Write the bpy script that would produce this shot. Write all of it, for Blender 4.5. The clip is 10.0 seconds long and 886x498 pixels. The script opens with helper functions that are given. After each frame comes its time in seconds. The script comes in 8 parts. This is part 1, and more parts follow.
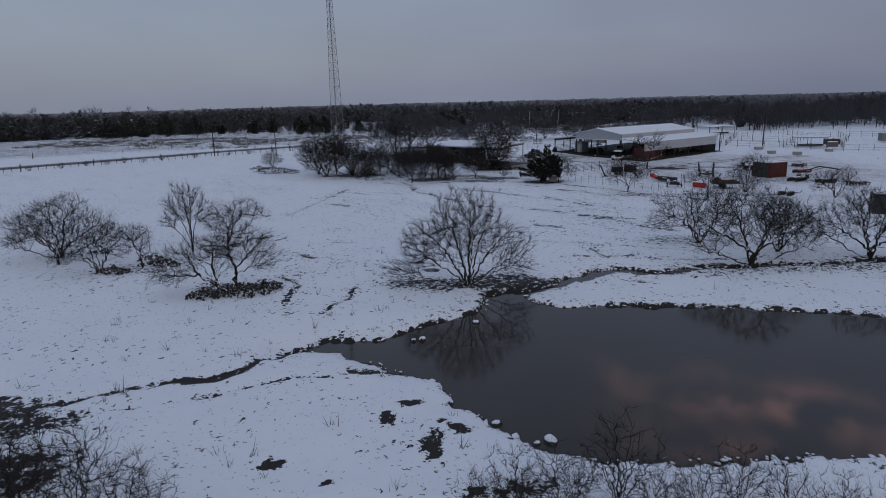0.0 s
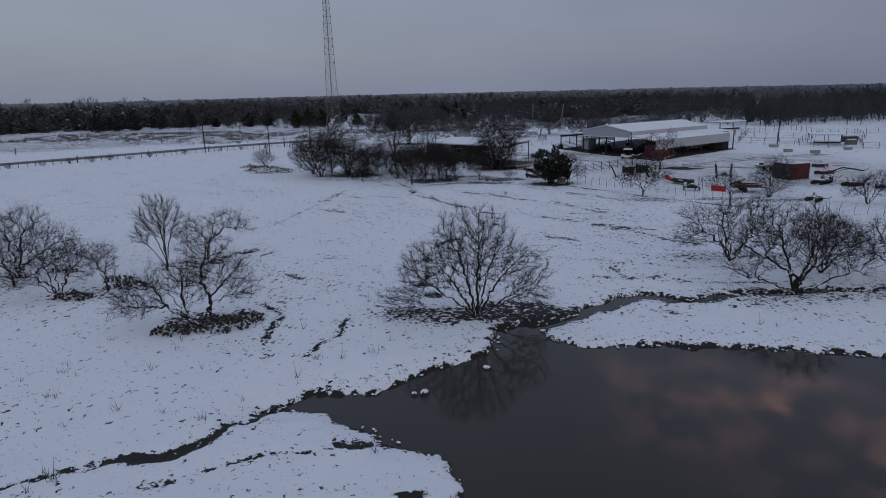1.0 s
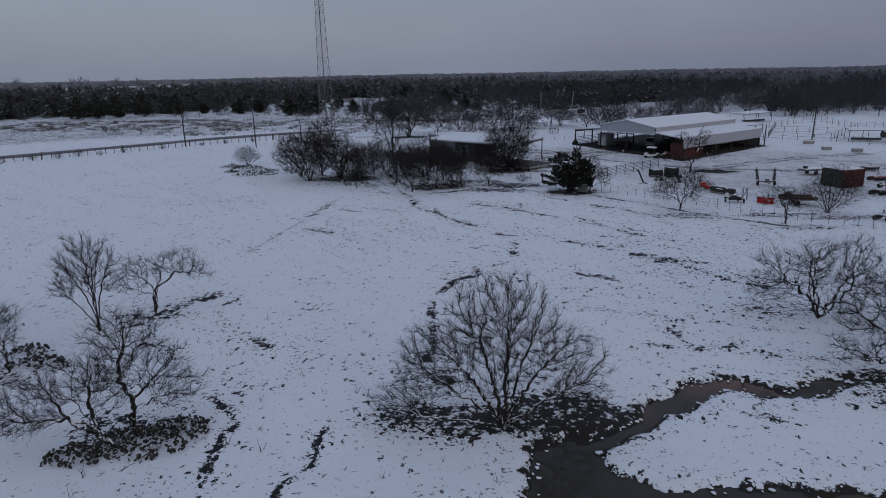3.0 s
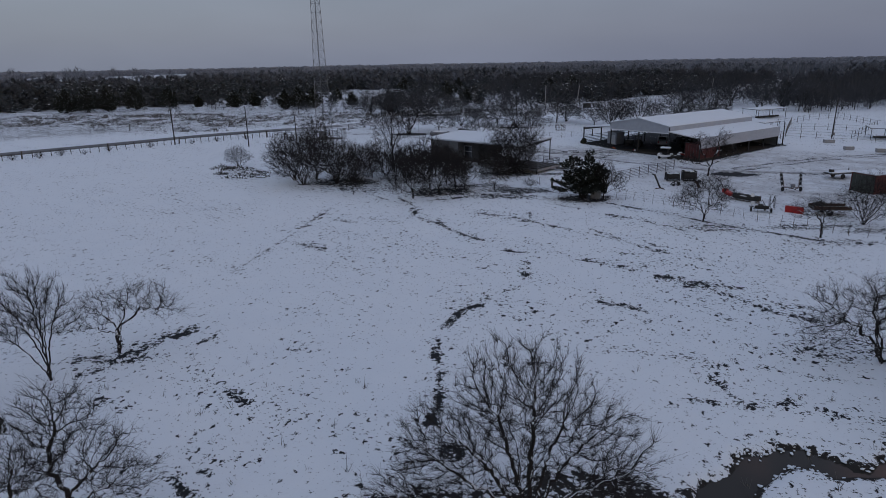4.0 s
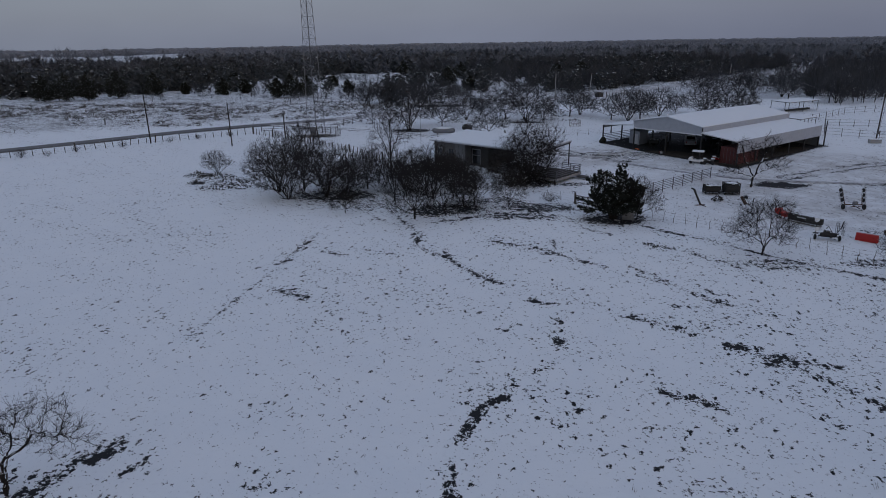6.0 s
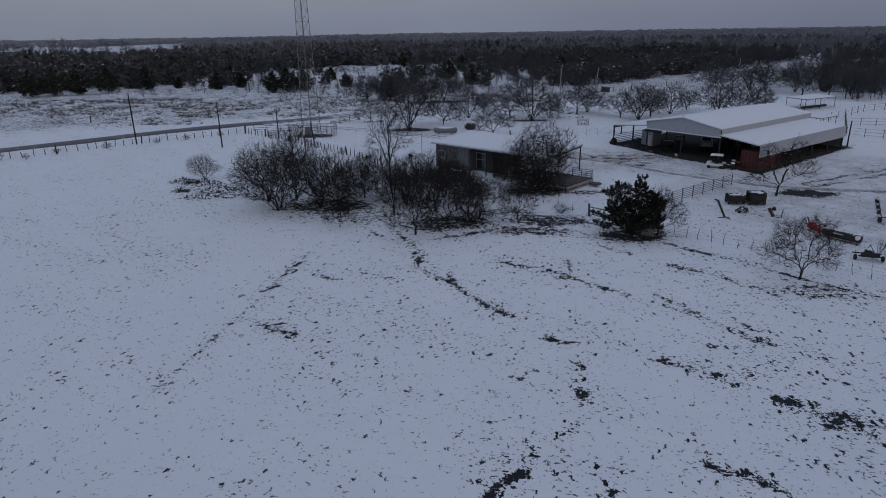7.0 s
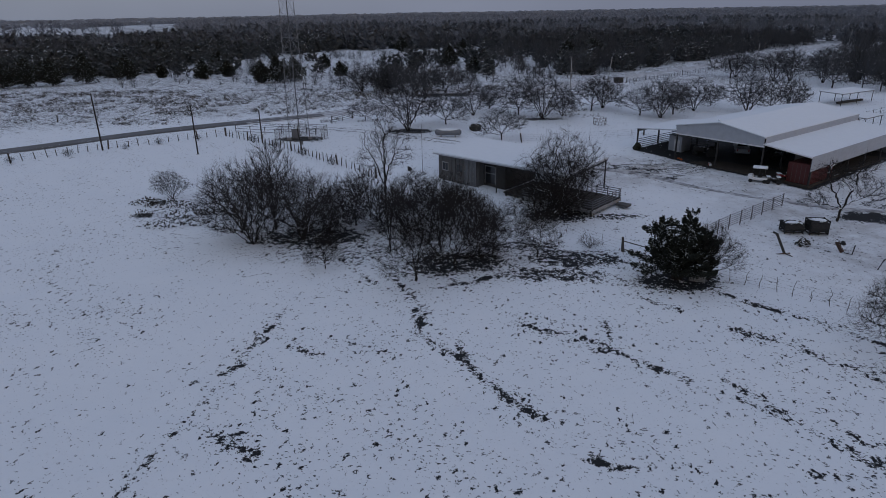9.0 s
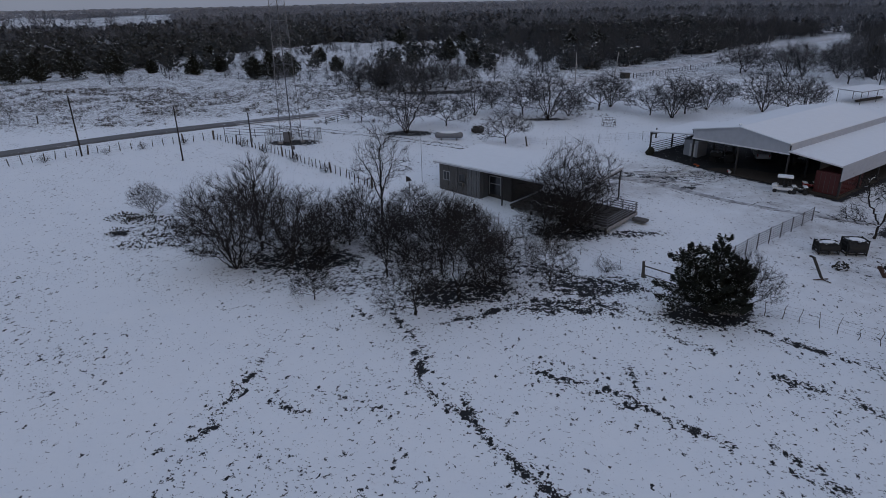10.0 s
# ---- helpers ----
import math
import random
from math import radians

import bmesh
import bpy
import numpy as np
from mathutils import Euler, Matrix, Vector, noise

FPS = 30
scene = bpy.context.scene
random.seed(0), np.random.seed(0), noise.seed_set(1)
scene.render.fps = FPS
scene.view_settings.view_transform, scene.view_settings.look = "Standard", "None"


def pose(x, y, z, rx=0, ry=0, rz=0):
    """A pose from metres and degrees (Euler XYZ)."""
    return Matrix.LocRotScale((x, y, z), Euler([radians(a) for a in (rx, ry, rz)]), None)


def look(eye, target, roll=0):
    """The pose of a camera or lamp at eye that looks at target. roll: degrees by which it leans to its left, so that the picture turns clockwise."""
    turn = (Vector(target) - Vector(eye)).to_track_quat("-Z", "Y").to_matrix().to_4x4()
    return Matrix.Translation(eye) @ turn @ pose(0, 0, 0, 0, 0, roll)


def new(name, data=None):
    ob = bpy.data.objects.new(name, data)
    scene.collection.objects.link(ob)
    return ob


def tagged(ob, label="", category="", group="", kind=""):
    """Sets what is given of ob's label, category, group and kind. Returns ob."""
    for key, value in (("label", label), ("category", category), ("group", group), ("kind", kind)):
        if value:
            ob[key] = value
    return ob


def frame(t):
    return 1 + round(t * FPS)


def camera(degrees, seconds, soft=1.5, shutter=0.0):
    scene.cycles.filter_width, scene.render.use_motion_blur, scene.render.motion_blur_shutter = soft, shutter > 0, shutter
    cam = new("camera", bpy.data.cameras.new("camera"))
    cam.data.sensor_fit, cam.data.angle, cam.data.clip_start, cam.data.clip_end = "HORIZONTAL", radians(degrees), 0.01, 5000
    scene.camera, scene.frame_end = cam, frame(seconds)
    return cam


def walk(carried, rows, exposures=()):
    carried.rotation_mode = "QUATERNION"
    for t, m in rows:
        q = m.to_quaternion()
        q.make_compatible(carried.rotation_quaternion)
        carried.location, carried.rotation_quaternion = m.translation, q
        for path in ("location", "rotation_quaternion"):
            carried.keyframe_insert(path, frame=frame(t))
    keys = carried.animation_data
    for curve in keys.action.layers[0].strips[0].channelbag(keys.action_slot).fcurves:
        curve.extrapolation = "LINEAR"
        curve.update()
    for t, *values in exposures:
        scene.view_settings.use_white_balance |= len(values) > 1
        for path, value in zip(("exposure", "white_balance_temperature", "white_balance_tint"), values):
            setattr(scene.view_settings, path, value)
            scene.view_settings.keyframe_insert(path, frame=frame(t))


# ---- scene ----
# ---- camera ----
cam = camera(71.0, 10.0, soft=0.5)
ROWS = [  # seconds, eye x y z, pitch, yaw, lean to the left
    (0.0, 0.51, 0.11, 13.92, -13.18, -0.36, -1.57),
    (0.5, 0.38, 3.36, 14.39, -13.60, -0.39, -1.49),
    (1.0, 0.25, 6.58, 14.86, -14.02, -0.42, -1.42),
    (1.5, 0.12, 9.80, 15.34, -14.45, -0.44, -1.36),
    (2.0, -0.03, 13.00, 15.82, -14.88, -0.46, -1.30),
    (2.5, -0.18, 16.19, 16.29, -15.31, -0.47, -1.24),
    (3.0, -0.33, 19.37, 16.77, -15.74, -0.48, -1.19),
    (3.5, -0.48, 22.54, 17.25, -16.18, -0.48, -1.15),
    (4.0, -0.63, 25.70, 17.72, -16.62, -0.49, -1.11),
    (4.5, -0.78, 28.84, 18.19, -17.05, -0.49, -1.08),
    (5.0, -0.93, 31.99, 18.66, -17.49, -0.49, -1.05),
    (5.5, -1.08, 35.12, 19.12, -17.93, -0.49, -1.03),
    (6.0, -1.22, 38.24, 19.58, -18.37, -0.50, -1.02),
    (6.5, -1.35, 41.36, 20.04, -18.80, -0.50, -1.01),
    (7.0, -1.48, 44.47, 20.49, -19.24, -0.51, -1.02),
    (7.5, -1.59, 47.58, 20.93, -19.67, -0.52, -1.03),
    (8.0, -1.70, 50.69, 21.37, -20.10, -0.53, -1.05),
    (8.5, -1.79, 53.79, 21.80, -20.53, -0.55, -1.08),
    (9.0, -1.88, 56.89, 22.22, -20.96, -0.57, -1.11),
    (9.5, -1.94, 59.98, 22.63, -21.38, -0.60, -1.16),
    (10.0, -2.00, 63.08, 23.03, -21.80, -0.63, -1.22),
]


def aim(x, y, z, pitch, yaw, lean):
    p, w = radians(pitch), radians(yaw)
    way = Vector((-math.sin(w) * math.cos(p), math.cos(w) * math.cos(p), math.sin(p)))
    return look((x, y, z), Vector((x, y, z)) + way * 10, lean)


walk(cam, [(t, aim(*v)) for t, *v in ROWS], exposures=[(0.0, 0.14), (2.5, 0.12), (5.0, 0.0), (7.5, -0.02), (10.0, 0.09)])

# ---- light: a dull winter sky at dusk ----
WORLD_STRENGTH = 1.0
world = bpy.data.worlds.new("winter_sky")
scene.world = world
world.use_nodes = True
wt = world.node_tree
wt.nodes.clear()


def wnode(kind, **values):
    n = wt.nodes.new(kind)
    for k, v in values.items():
        n.inputs[k].default_value = v
    return n


wc = wnode("ShaderNodeTexCoord")
wsep = wnode("ShaderNodeSeparateXYZ")
wt.links.new(wc.outputs["Generated"], wsep.inputs[0])
wramp = wnode("ShaderNodeValToRGB")
stops = wramp.color_ramp.elements
stops[0].position, stops[0].color = 0.0, (0.186, 0.210, 0.276, 1)
stops[1].position, stops[1].color = 1.0, (0.284, 0.326, 0.432, 1)
for pos, col in ((0.04, (0.190, 0.214, 0.276, 1)), (0.2, (0.163, 0.187, 0.258, 1)), (0.45, (0.212, 0.247, 0.336, 1))):
    e = stops.new(pos)
    e.color = col
wt.links.new(wsep.outputs["Z"], wramp.inputs[0])
# cloud bands, rosy where the low sun reaches them
wmap = wnode("ShaderNodeMapping")
wmap.inputs["Scale"].default_value = (1.0, 1.0, 2.6)
wt.links.new(wc.outputs["Generated"], wmap.inputs[0])
wn = wnode("ShaderNodeTexNoise", Scale=11.0, Detail=6.0, Roughness=0.6)
wt.links.new(wmap.outputs[0], wn.inputs["Vector"])
wr = wnode("ShaderNodeMapRange")
wr.inputs["From Min"].default_value, wr.inputs["From Max"].default_value = 0.47, 0.68
wt.links.new(wn.outputs["Fac"], wr.inputs["Value"])
wh = wnode("ShaderNodeMapRange")
wh.inputs["From Min"].default_value, wh.inputs["From Max"].default_value = 0.375, 0.415
wfall = wnode("ShaderNodeMapRange")
for key, v in (("From Min", 0.48), ("From Max", 0.56), ("To Min", 1.0), ("To Max", 0.0)):
    wfall.inputs[key].default_value = v
wt.links.new(wsep.outputs["Z"], wfall.inputs["Value"])
wband = wnode("ShaderNodeMath")
wband.operation = "MULTIPLY"
wt.links.new(wh.outputs[0], wband.inputs[0])
wt.links.new(wfall.outputs[0], wband.inputs[1])
wt.links.new(wsep.outputs["Z"], wh.inputs["Value"])
wm = wnode("ShaderNodeMath")
wm.operation = "MULTIPLY"
wt.links.new(wr.outputs[0], wm.inputs[0])
wt.links.new(wband.outputs[0], wm.inputs[1])
wside = wnode("ShaderNodeMapRange")
wside.inputs["From Min"].default_value, wside.inputs["From Max"].default_value = 0.17, 0.36
wt.links.new(wsep.outputs["X"], wside.inputs["Value"])
wpink = wnode("ShaderNodeMath")
wpink.operation = "MULTIPLY"
wt.links.new(wm.outputs[0], wpink.inputs[0])
wt.links.new(wside.outputs[0], wpink.inputs[1])
wmix = wnode("ShaderNodeMixRGB")
wmix.inputs["Color2"].default_value = (1.22, 0.74, 0.69, 1)
wt.links.new(wpink.outputs[0], wmix.inputs["Fac"])
wt.links.new(wramp.outputs[0], wmix.inputs["Color1"])
wn2 = wnode("ShaderNodeTexNoise", Scale=1.6, Detail=4.0, Roughness=0.5)
wt.links.new(wmap.outputs[0], wn2.inputs["Vector"])
wr2 = wnode("ShaderNodeMapRange")
for key, v in (("From Min", 0.3), ("From Max", 0.7), ("To Min", 0.86), ("To Max", 1.14)):
    wr2.inputs[key].default_value = v
wt.links.new(wn2.outputs["Fac"], wr2.inputs["Value"])
weast = wnode("ShaderNodeMapRange")
weast.inputs["From Min"].default_value, weast.inputs["From Max"].default_value = -0.5, 0.7
wt.links.new(wsep.outputs["X"], weast.inputs["Value"])
wtone = wnode("ShaderNodeMixRGB", Color1=(1.06, 1.06, 1.06, 1), Color2=(0.80, 0.80, 0.875, 1))
wt.links.new(weast.outputs[0], wtone.inputs["Fac"])
wdull = wnode("ShaderNodeMixRGB", Fac=1.0)
wdull.blend_type = "MULTIPLY"
wt.links.new(wmix.outputs[0], wdull.inputs["Color1"])
wt.links.new(wtone.outputs[0], wdull.inputs["Color2"])
wmul = wnode("ShaderNodeVectorMath")
wmul.operation = "SCALE"
wt.links.new(wdull.outputs[0], wmul.inputs[0])
wt.links.new(wr2.outputs[0], wmul.inputs["Scale"])
wsky = wt.nodes.new("ShaderNodeTexSky")
wsky.sky_type, wsky.sun_disc, wsky.sun_elevation, wsky.sun_rotation = "NISHITA", False, radians(12), radians(150)
wsky.dust_density = 4.0
wadd = wnode("ShaderNodeMixRGB")
wadd.blend_type = "ADD"
wadd.inputs["Fac"].default_value = 0.02
wt.links.new(wmul.outputs[0], wadd.inputs["Color1"])
wt.links.new(wsky.outputs[0], wadd.inputs["Color2"])
wbg = wnode("ShaderNodeBackground", Strength=WORLD_STRENGTH)
wt.links.new(wadd.outputs[0], wbg.inputs["Color"])
wo = wnode("ShaderNodeOutputWorld")
wt.links.new(wbg.outputs[0], wo.inputs[0])
sun_data = bpy.data.lights.new("sun", "SUN")
sun_data.energy, sun_data.angle, sun_data.color = 0.12, radians(40), (0.92, 0.97, 1.0)
sun = new("sun", sun_data)
sun.matrix_world = look((0, 0, 80), (40, 60, 0))


# ---- materials ----
class Mat:
    """A node material with a few shorthands."""

    def __init__(self, name, color=(0.5, 0.5, 0.5), rough=0.7, metal=0.0, spec=0.4):
        self.m = bpy.data.materials.new(name)
        self.m.use_nodes = True
        self.t = self.m.node_tree
        self.b = self.t.nodes["Principled BSDF"]
        self.b.inputs["Base Color"].default_value = (*color, 1)
        self.b.inputs["Roughness"].default_value = rough
        self.b.inputs["Metallic"].default_value = metal
        self.b.inputs["Specular IOR Level"].default_value = spec
        self.co = self.n("ShaderNodeTexCoord").outputs["Object"]

    def n(self, kind, **values):
        node = self.t.nodes.new(kind)
        for k, v in values.items():
            node.inputs[k].default_value = v
        return node

    def link(self, a, b):
        self.t.links.new(a, b)

    def noise(self, scale, detail=3.0, stretch=None, rough=0.55, seed=0.0):
        node = self.n("ShaderNodeTexNoise", Scale=scale, Detail=detail, Roughness=rough)
        co = self.co
        if stretch or seed:
            mp = self.n("ShaderNodeMapping")
            mp.inputs["Scale"].default_value = stretch or (1, 1, 1)
            mp.inputs["Location"].default_value = (seed, seed * 1.7, seed * 0.3)
            self.link(co, mp.inputs[0])
            co = mp.outputs[0]
        self.link(co, node.inputs["Vector"])
        return node.outputs["Fac"]

    def range(self, value, lo, hi, a=0.0, b=1.0):
        node = self.n("ShaderNodeMapRange")
        node.inputs["From Min"].default_value, node.inputs["From Max"].default_value = lo, hi
        node.inputs["To Min"].default_value, node.inputs["To Max"].default_value = a, b
        self.link(value, node.inputs["Value"])
        return node.outputs[0]

    def math(self, op, a, b=0.5):
        node = self.n("ShaderNodeMath")
        node.operation = op
        for i, v in enumerate((a, b)):
            if isinstance(v, (int, float)):
                node.inputs[i].default_value = v
            else:
                self.link(v, node.inputs[i])
        return node.outputs[0]

    def mix(self, fac, a, b):
        node = self.n("ShaderNodeMixRGB")
        for key, v in (("Fac", fac), ("Color1", a), ("Color2", b)):
            if isinstance(v, tuple):
                node.inputs[key].default_value = (*v, 1)
            elif isinstance(v, (int, float)):
                node.inputs[key].default_value = v
            else:
                self.link(v, node.inputs[key])
        return node.outputs[0]

    def color(self, socket):
        self.link(socket, self.b.inputs["Base Color"])

    def rough(self, socket):
        self.link(socket, self.b.inputs["Roughness"])

    def bump(self, socket, strength=0.4, distance=0.03):
        node = self.n("ShaderNodeBump", Strength=strength, Distance=distance)
        self.link(socket, node.inputs["Height"])
        self.link(node.outputs[0], self.b.inputs["Normal"])

    def tufts(self, scale, seed, dens, cut, drawn=1.7, turned=0.5):
        """Ragged marks, one to a cell at most, of uneven size, drawn out along one bearing."""
        warp = self.n("ShaderNodeTexNoise", Scale=scale * 3.0, Detail=4.0, Roughness=0.65)
        self.link(self.co, warp.inputs["Vector"])
        w = self.n("ShaderNodeVectorMath")
        w.operation = "MULTIPLY_ADD"
        self.link(warp.outputs["Color"], w.inputs[0])
        w.inputs[1].default_value = (0.95 / scale, 0.95 / scale, 0)
        self.link(self.co, w.inputs[2])
        turn = self.n("ShaderNodeMapping")
        turn.inputs["Location"].default_value = (seed, seed * 1.7, 0)
        turn.inputs["Rotation"].default_value = (0, 0, turned)
        self.link(w.outputs[0], turn.inputs[0])
        mp = self.n("ShaderNodeMapping")
        mp.inputs["Scale"].default_value = (drawn, 1.0, 1.0)
        self.link(turn.outputs[0], mp.inputs[0])
        vor = self.n("ShaderNodeTexVoronoi", Scale=scale)
        vor.voronoi_dimensions = "2D"
        self.link(mp.outputs[0], vor.inputs["Vector"])
        sep = self.n("ShaderNodeSeparateColor")
        self.link(vor.outputs["Color"], sep.inputs[0])
        size = self.range(self.math("ADD", self.math("POWER", sep.outputs[0], 1.6), dens), cut, cut + 0.9, 0.0, 0.38)
        gap = self.math("SUBTRACT", size, vor.outputs["Distance"])
        return self.range(gap, -0.025, 0.045)

    def up(self):
        g = self.n("ShaderNodeNewGeometry")
        s = self.n("ShaderNodeSeparateXYZ")
        self.link(g.outputs["True Normal"], s.inputs[0])
        return s.outputs["Z"]

    def island(self):
        return self.n("ShaderNodeNewGeometry").outputs["Random Per Island"]

    def object_random(self):
        return self.n("ShaderNodeObjectInfo").outputs["Random"]


SNOW = (0.775, 0.82, 0.86)


def plain(name, color, rough=0.7, metal=0.0, var=0.35, scale=2.0, snow=False, spec=0.4, thr=(0.55, 0.75)):
    """Paint, wood, steel and the like: two scales of tone, fine relief; snow lies on what faces up."""
    m = Mat(name, color, rough, metal, spec)
    dark = tuple(c * (1 - var) for c in color)
    light = tuple(min(1, c * (1 + var * 0.6)) for c in color)
    c = m.mix(m.noise(scale, 4), dark, light)
    c = m.mix(m.range(m.noise(scale * 9, 3, seed=3.1), 0.5, 0.8, 0, 0.5), c, dark)
    if snow:
        f = m.math("ADD", m.up(), m.range(m.noise(5.0, 3), 0.3, 0.7, -0.25, 0.25))
        f = m.range(f, thr[0], thr[1])
        c = m.mix(f, c, SNOW)
    m.color(c)
    m.rough(m.range(m.noise(scale * 4, 2, seed=1.3), 0.3, 0.7, max(0.05, rough - 0.12), min(1, rough + 0.12)))
    m.bump(m.noise(scale * 14, 2), 0.25, 0.01)
    return m.m


def ground_material():
    m = Mat("snow_over_pasture", SNOW, 0.75, spec=0.2)
    at = m.n("ShaderNodeAttribute")
    at.attribute_name = "bare"
    bare = at.outputs["Fac"]
    wt_ = m.n("ShaderNodeAttribute")
    wt_.attribute_name = "wet"
    wet = wt_.outputs["Fac"]
    sk = m.n("ShaderNodeAttribute")
    sk.attribute_name = "speck"
    # ragged patches where the mask is strong
    edge = m.noise(1.9, 6, rough=0.68)
    fine = m.noise(5.5, 5, seed=7.7, rough=0.65)
    f = m.math("ADD", bare, m.range(edge, 0.25, 0.75, -0.46, 0.46))
    f = m.math("ADD", f, m.math("MULTIPLY", m.range(fine, 0.25, 0.75, -0.40, 0.40), m.range(wet, 0.0, 1.0, 1.0, 0.4)))
    patch = m.range(f, 0.54, 0.59)
    # single tufts and hoof marks poking through, crowded along the trails
    crowd = m.math("ADD", sk.outputs["Fac"], m.math("MULTIPLY", bare, 0.6))
    drift = m.n("ShaderNodeMapping")
    drift.inputs["Rotation"].default_value = (0, 0, 0.72)
    m.link(m.co, drift.inputs[0])
    drawn = m.n("ShaderNodeMapping")
    drawn.inputs["Scale"].default_value = (0.085, 0.36, 1.0)
    m.link(drift.outputs[0], drawn.inputs[0])
    runs = m.n("ShaderNodeTexNoise", Scale=1.0, Detail=4.0, Roughness=0.62)
    m.link(drawn.outputs[0], runs.inputs["Vector"])
    dens = m.math("ADD", crowd, m.range(m.noise(0.16, 5, seed=11.0, rough=0.65), 0.3, 0.7, -0.13, 0.13))
    dens = m.math("ADD", dens, m.range(runs.outputs["Fac"], 0.32, 0.68, -0.17, 0.17))
    large = m.math("MAXIMUM", m.tufts(0.62, 5.1, dens, 0.80, 1.5, 0.9), m.tufts(1.15, 0.0, dens, 0.55, 2.2, 0.2))
    small = m.math("MAXIMUM", m.tufts(1.9, 3.3, dens, 0.60, 2.4, 1.7), m.tufts(3.3, 8.1, dens, 0.62, 2.0, 2.6))
    f = m.math("MAXIMUM", patch, m.math("MAXIMUM", large, small))
    snow = m.mix(m.noise(0.35, 4), (0.75, 0.80, 0.85), (0.82, 0.86, 0.89))
    snow = m.mix(m.range(m.noise(2.6, 5, seed=9.0, rough=0.7), 0.58, 0.80, 0, 0.30), snow, (0.50, 0.51, 0.52))
    td = m.n("ShaderNodeAttribute")
    td.attribute_name = "trodden"
    worn = m.math("MULTIPLY", td.outputs["Fac"], m.range(m.math("ADD", m.noise(0.5, 5, seed=21.0, rough=0.65), m.math("MULTIPLY", runs.outputs["Fac"], 0.5)), 0.55, 0.95, 0.1, 0.8))
    snow = m.mix(worn, snow, (0.40, 0.40, 0.405))
    earth = m.mix(m.noise(7.0, 5), (0.0105, 0.0115, 0.013), (0.029, 0.032, 0.036))
    earth = m.mix(m.range(m.noise(22.0, 3, seed=4.0), 0.58, 0.8, 0, 0.5), earth, (0.044, 0.048, 0.053))
    mud = m.mix(m.noise(3.0, 4), (0.012, 0.011, 0.010), (0.034, 0.031, 0.026))
    earth = m.mix(wet, earth, mud)
    m.color(m.mix(f, snow, earth))
    wetf = m.math("MULTIPLY", f, wet)
    m.rough(m.range(wetf, 0.0, 1.0, 0.8, 0.62))
    h = m.math("ADD", m.math("MULTIPLY", m.noise(4.0, 5), 0.6), m.math("MULTIPLY", f, -0.9))
    m.bump(h, 0.55, 0.05)
    return m.m


def water_material():
    m = Mat("pond_water", (0.022, 0.023, 0.022), 0.03, spec=0.43)
    m.b.inputs["IOR"].default_value = 1.33
    m.color(m.mix(m.noise(0.12, 3), (0.036, 0.0335, 0.029), (0.050, 0.0455, 0.039)))
    m.rough(m.range(m.noise(0.25, 3), 0.3, 0.7, 0.03, 0.09))
    m.bump(m.noise(1.2, 2), 0.02, 0.02)
    return m.m


def bark_material(name, a, b, snow=0.55):
    m = Mat(name, a, 0.9, spec=0.15)
    c = m.mix(m.noise(6.0, 4, stretch=(1, 1, 0.3)), a, b)
    f = m.math("ADD", m.up(), m.range(m.noise(1.8, 3), 0.3, 0.7, -0.55, 0.35))
    c = m.mix(m.range(f, snow, snow + 0.15), c, SNOW)
    m.color(c)
    m.bump(m.noise(30.0, 3), 0.5, 0.02)
    return m.m


def twig_material(name, a, b, snow=1.22):
    m = Mat(name, a, 0.9, spec=0.1)
    c = m.mix(m.island(), a, b)
    c = m.mix(m.range(m.math("ADD", m.up(), m.range(m.noise(1.1, 3), 0.3, 0.7, -0.4, 0.4)), snow, snow + 0.1), c, SNOW)
    m.color(c)
    return m.m


def needle_material(name, a, b, snow_at=0.72):
    m = Mat(name, a, 0.85, spec=0.15)
    c = m.mix(m.island(), a, b)
    f = m.math("ADD", m.math("MULTIPLY", m.up(), 0.35), m.noise(1.4, 3))
    f = m.math("ADD", f, m.range(m.noise(0.05, 2, seed=4.4), 0.35, 0.65, -0.12, 0.12))
    c = m.mix(m.range(f, snow_at, snow_at + 0.08), c, SNOW)
    m.color(c)
    return m.m


M_GROUND = ground_material()
M_WATER = water_material()
M_BARK = bark_material("dark_wet_bark", (0.016, 0.0145, 0.0135), (0.042, 0.038, 0.035))
M_BARK_SNOWY = bark_material("snow_plastered_bark", (0.018, 0.016, 0.0145), (0.048, 0.043, 0.039), 0.36)
M_TWIG = twig_material("dark_twigs", (0.017, 0.0155, 0.015), (0.042, 0.0385, 0.0365))
M_TWIG_BROWN = twig_material("brown_twigs", (0.021, 0.0185, 0.017), (0.050, 0.045, 0.041))
# twigs paler and bluer with distance: haze put into their base colour
M_TWIG_DISTANT = twig_material("distant_hazy_twigs", (0.19, 0.205, 0.235), (0.26, 0.275, 0.31), 1.2)
M_TWIG_HORIZON = twig_material("horizon_hazy_twigs", (0.24, 0.255, 0.285), (0.33, 0.345, 0.38), 1.2)
M_TWIG_MID = twig_material("middle_hazy_twigs", (0.115, 0.124, 0.142), (0.165, 0.176, 0.20), 1.2)
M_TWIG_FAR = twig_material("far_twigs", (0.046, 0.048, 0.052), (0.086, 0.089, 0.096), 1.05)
M_NEEDLE = needle_material("cedar_foliage", (0.013, 0.016, 0.013), (0.034, 0.036, 0.027), 0.83)
# far foliage lighter and bluer than the cedar's, distance haze in its colour
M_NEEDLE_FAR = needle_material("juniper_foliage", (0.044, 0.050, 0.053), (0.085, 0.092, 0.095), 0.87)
M_NEEDLE_MIST = needle_material("hazy_foliage", (0.088, 0.096, 0.110), (0.13, 0.14, 0.158), 1.05)
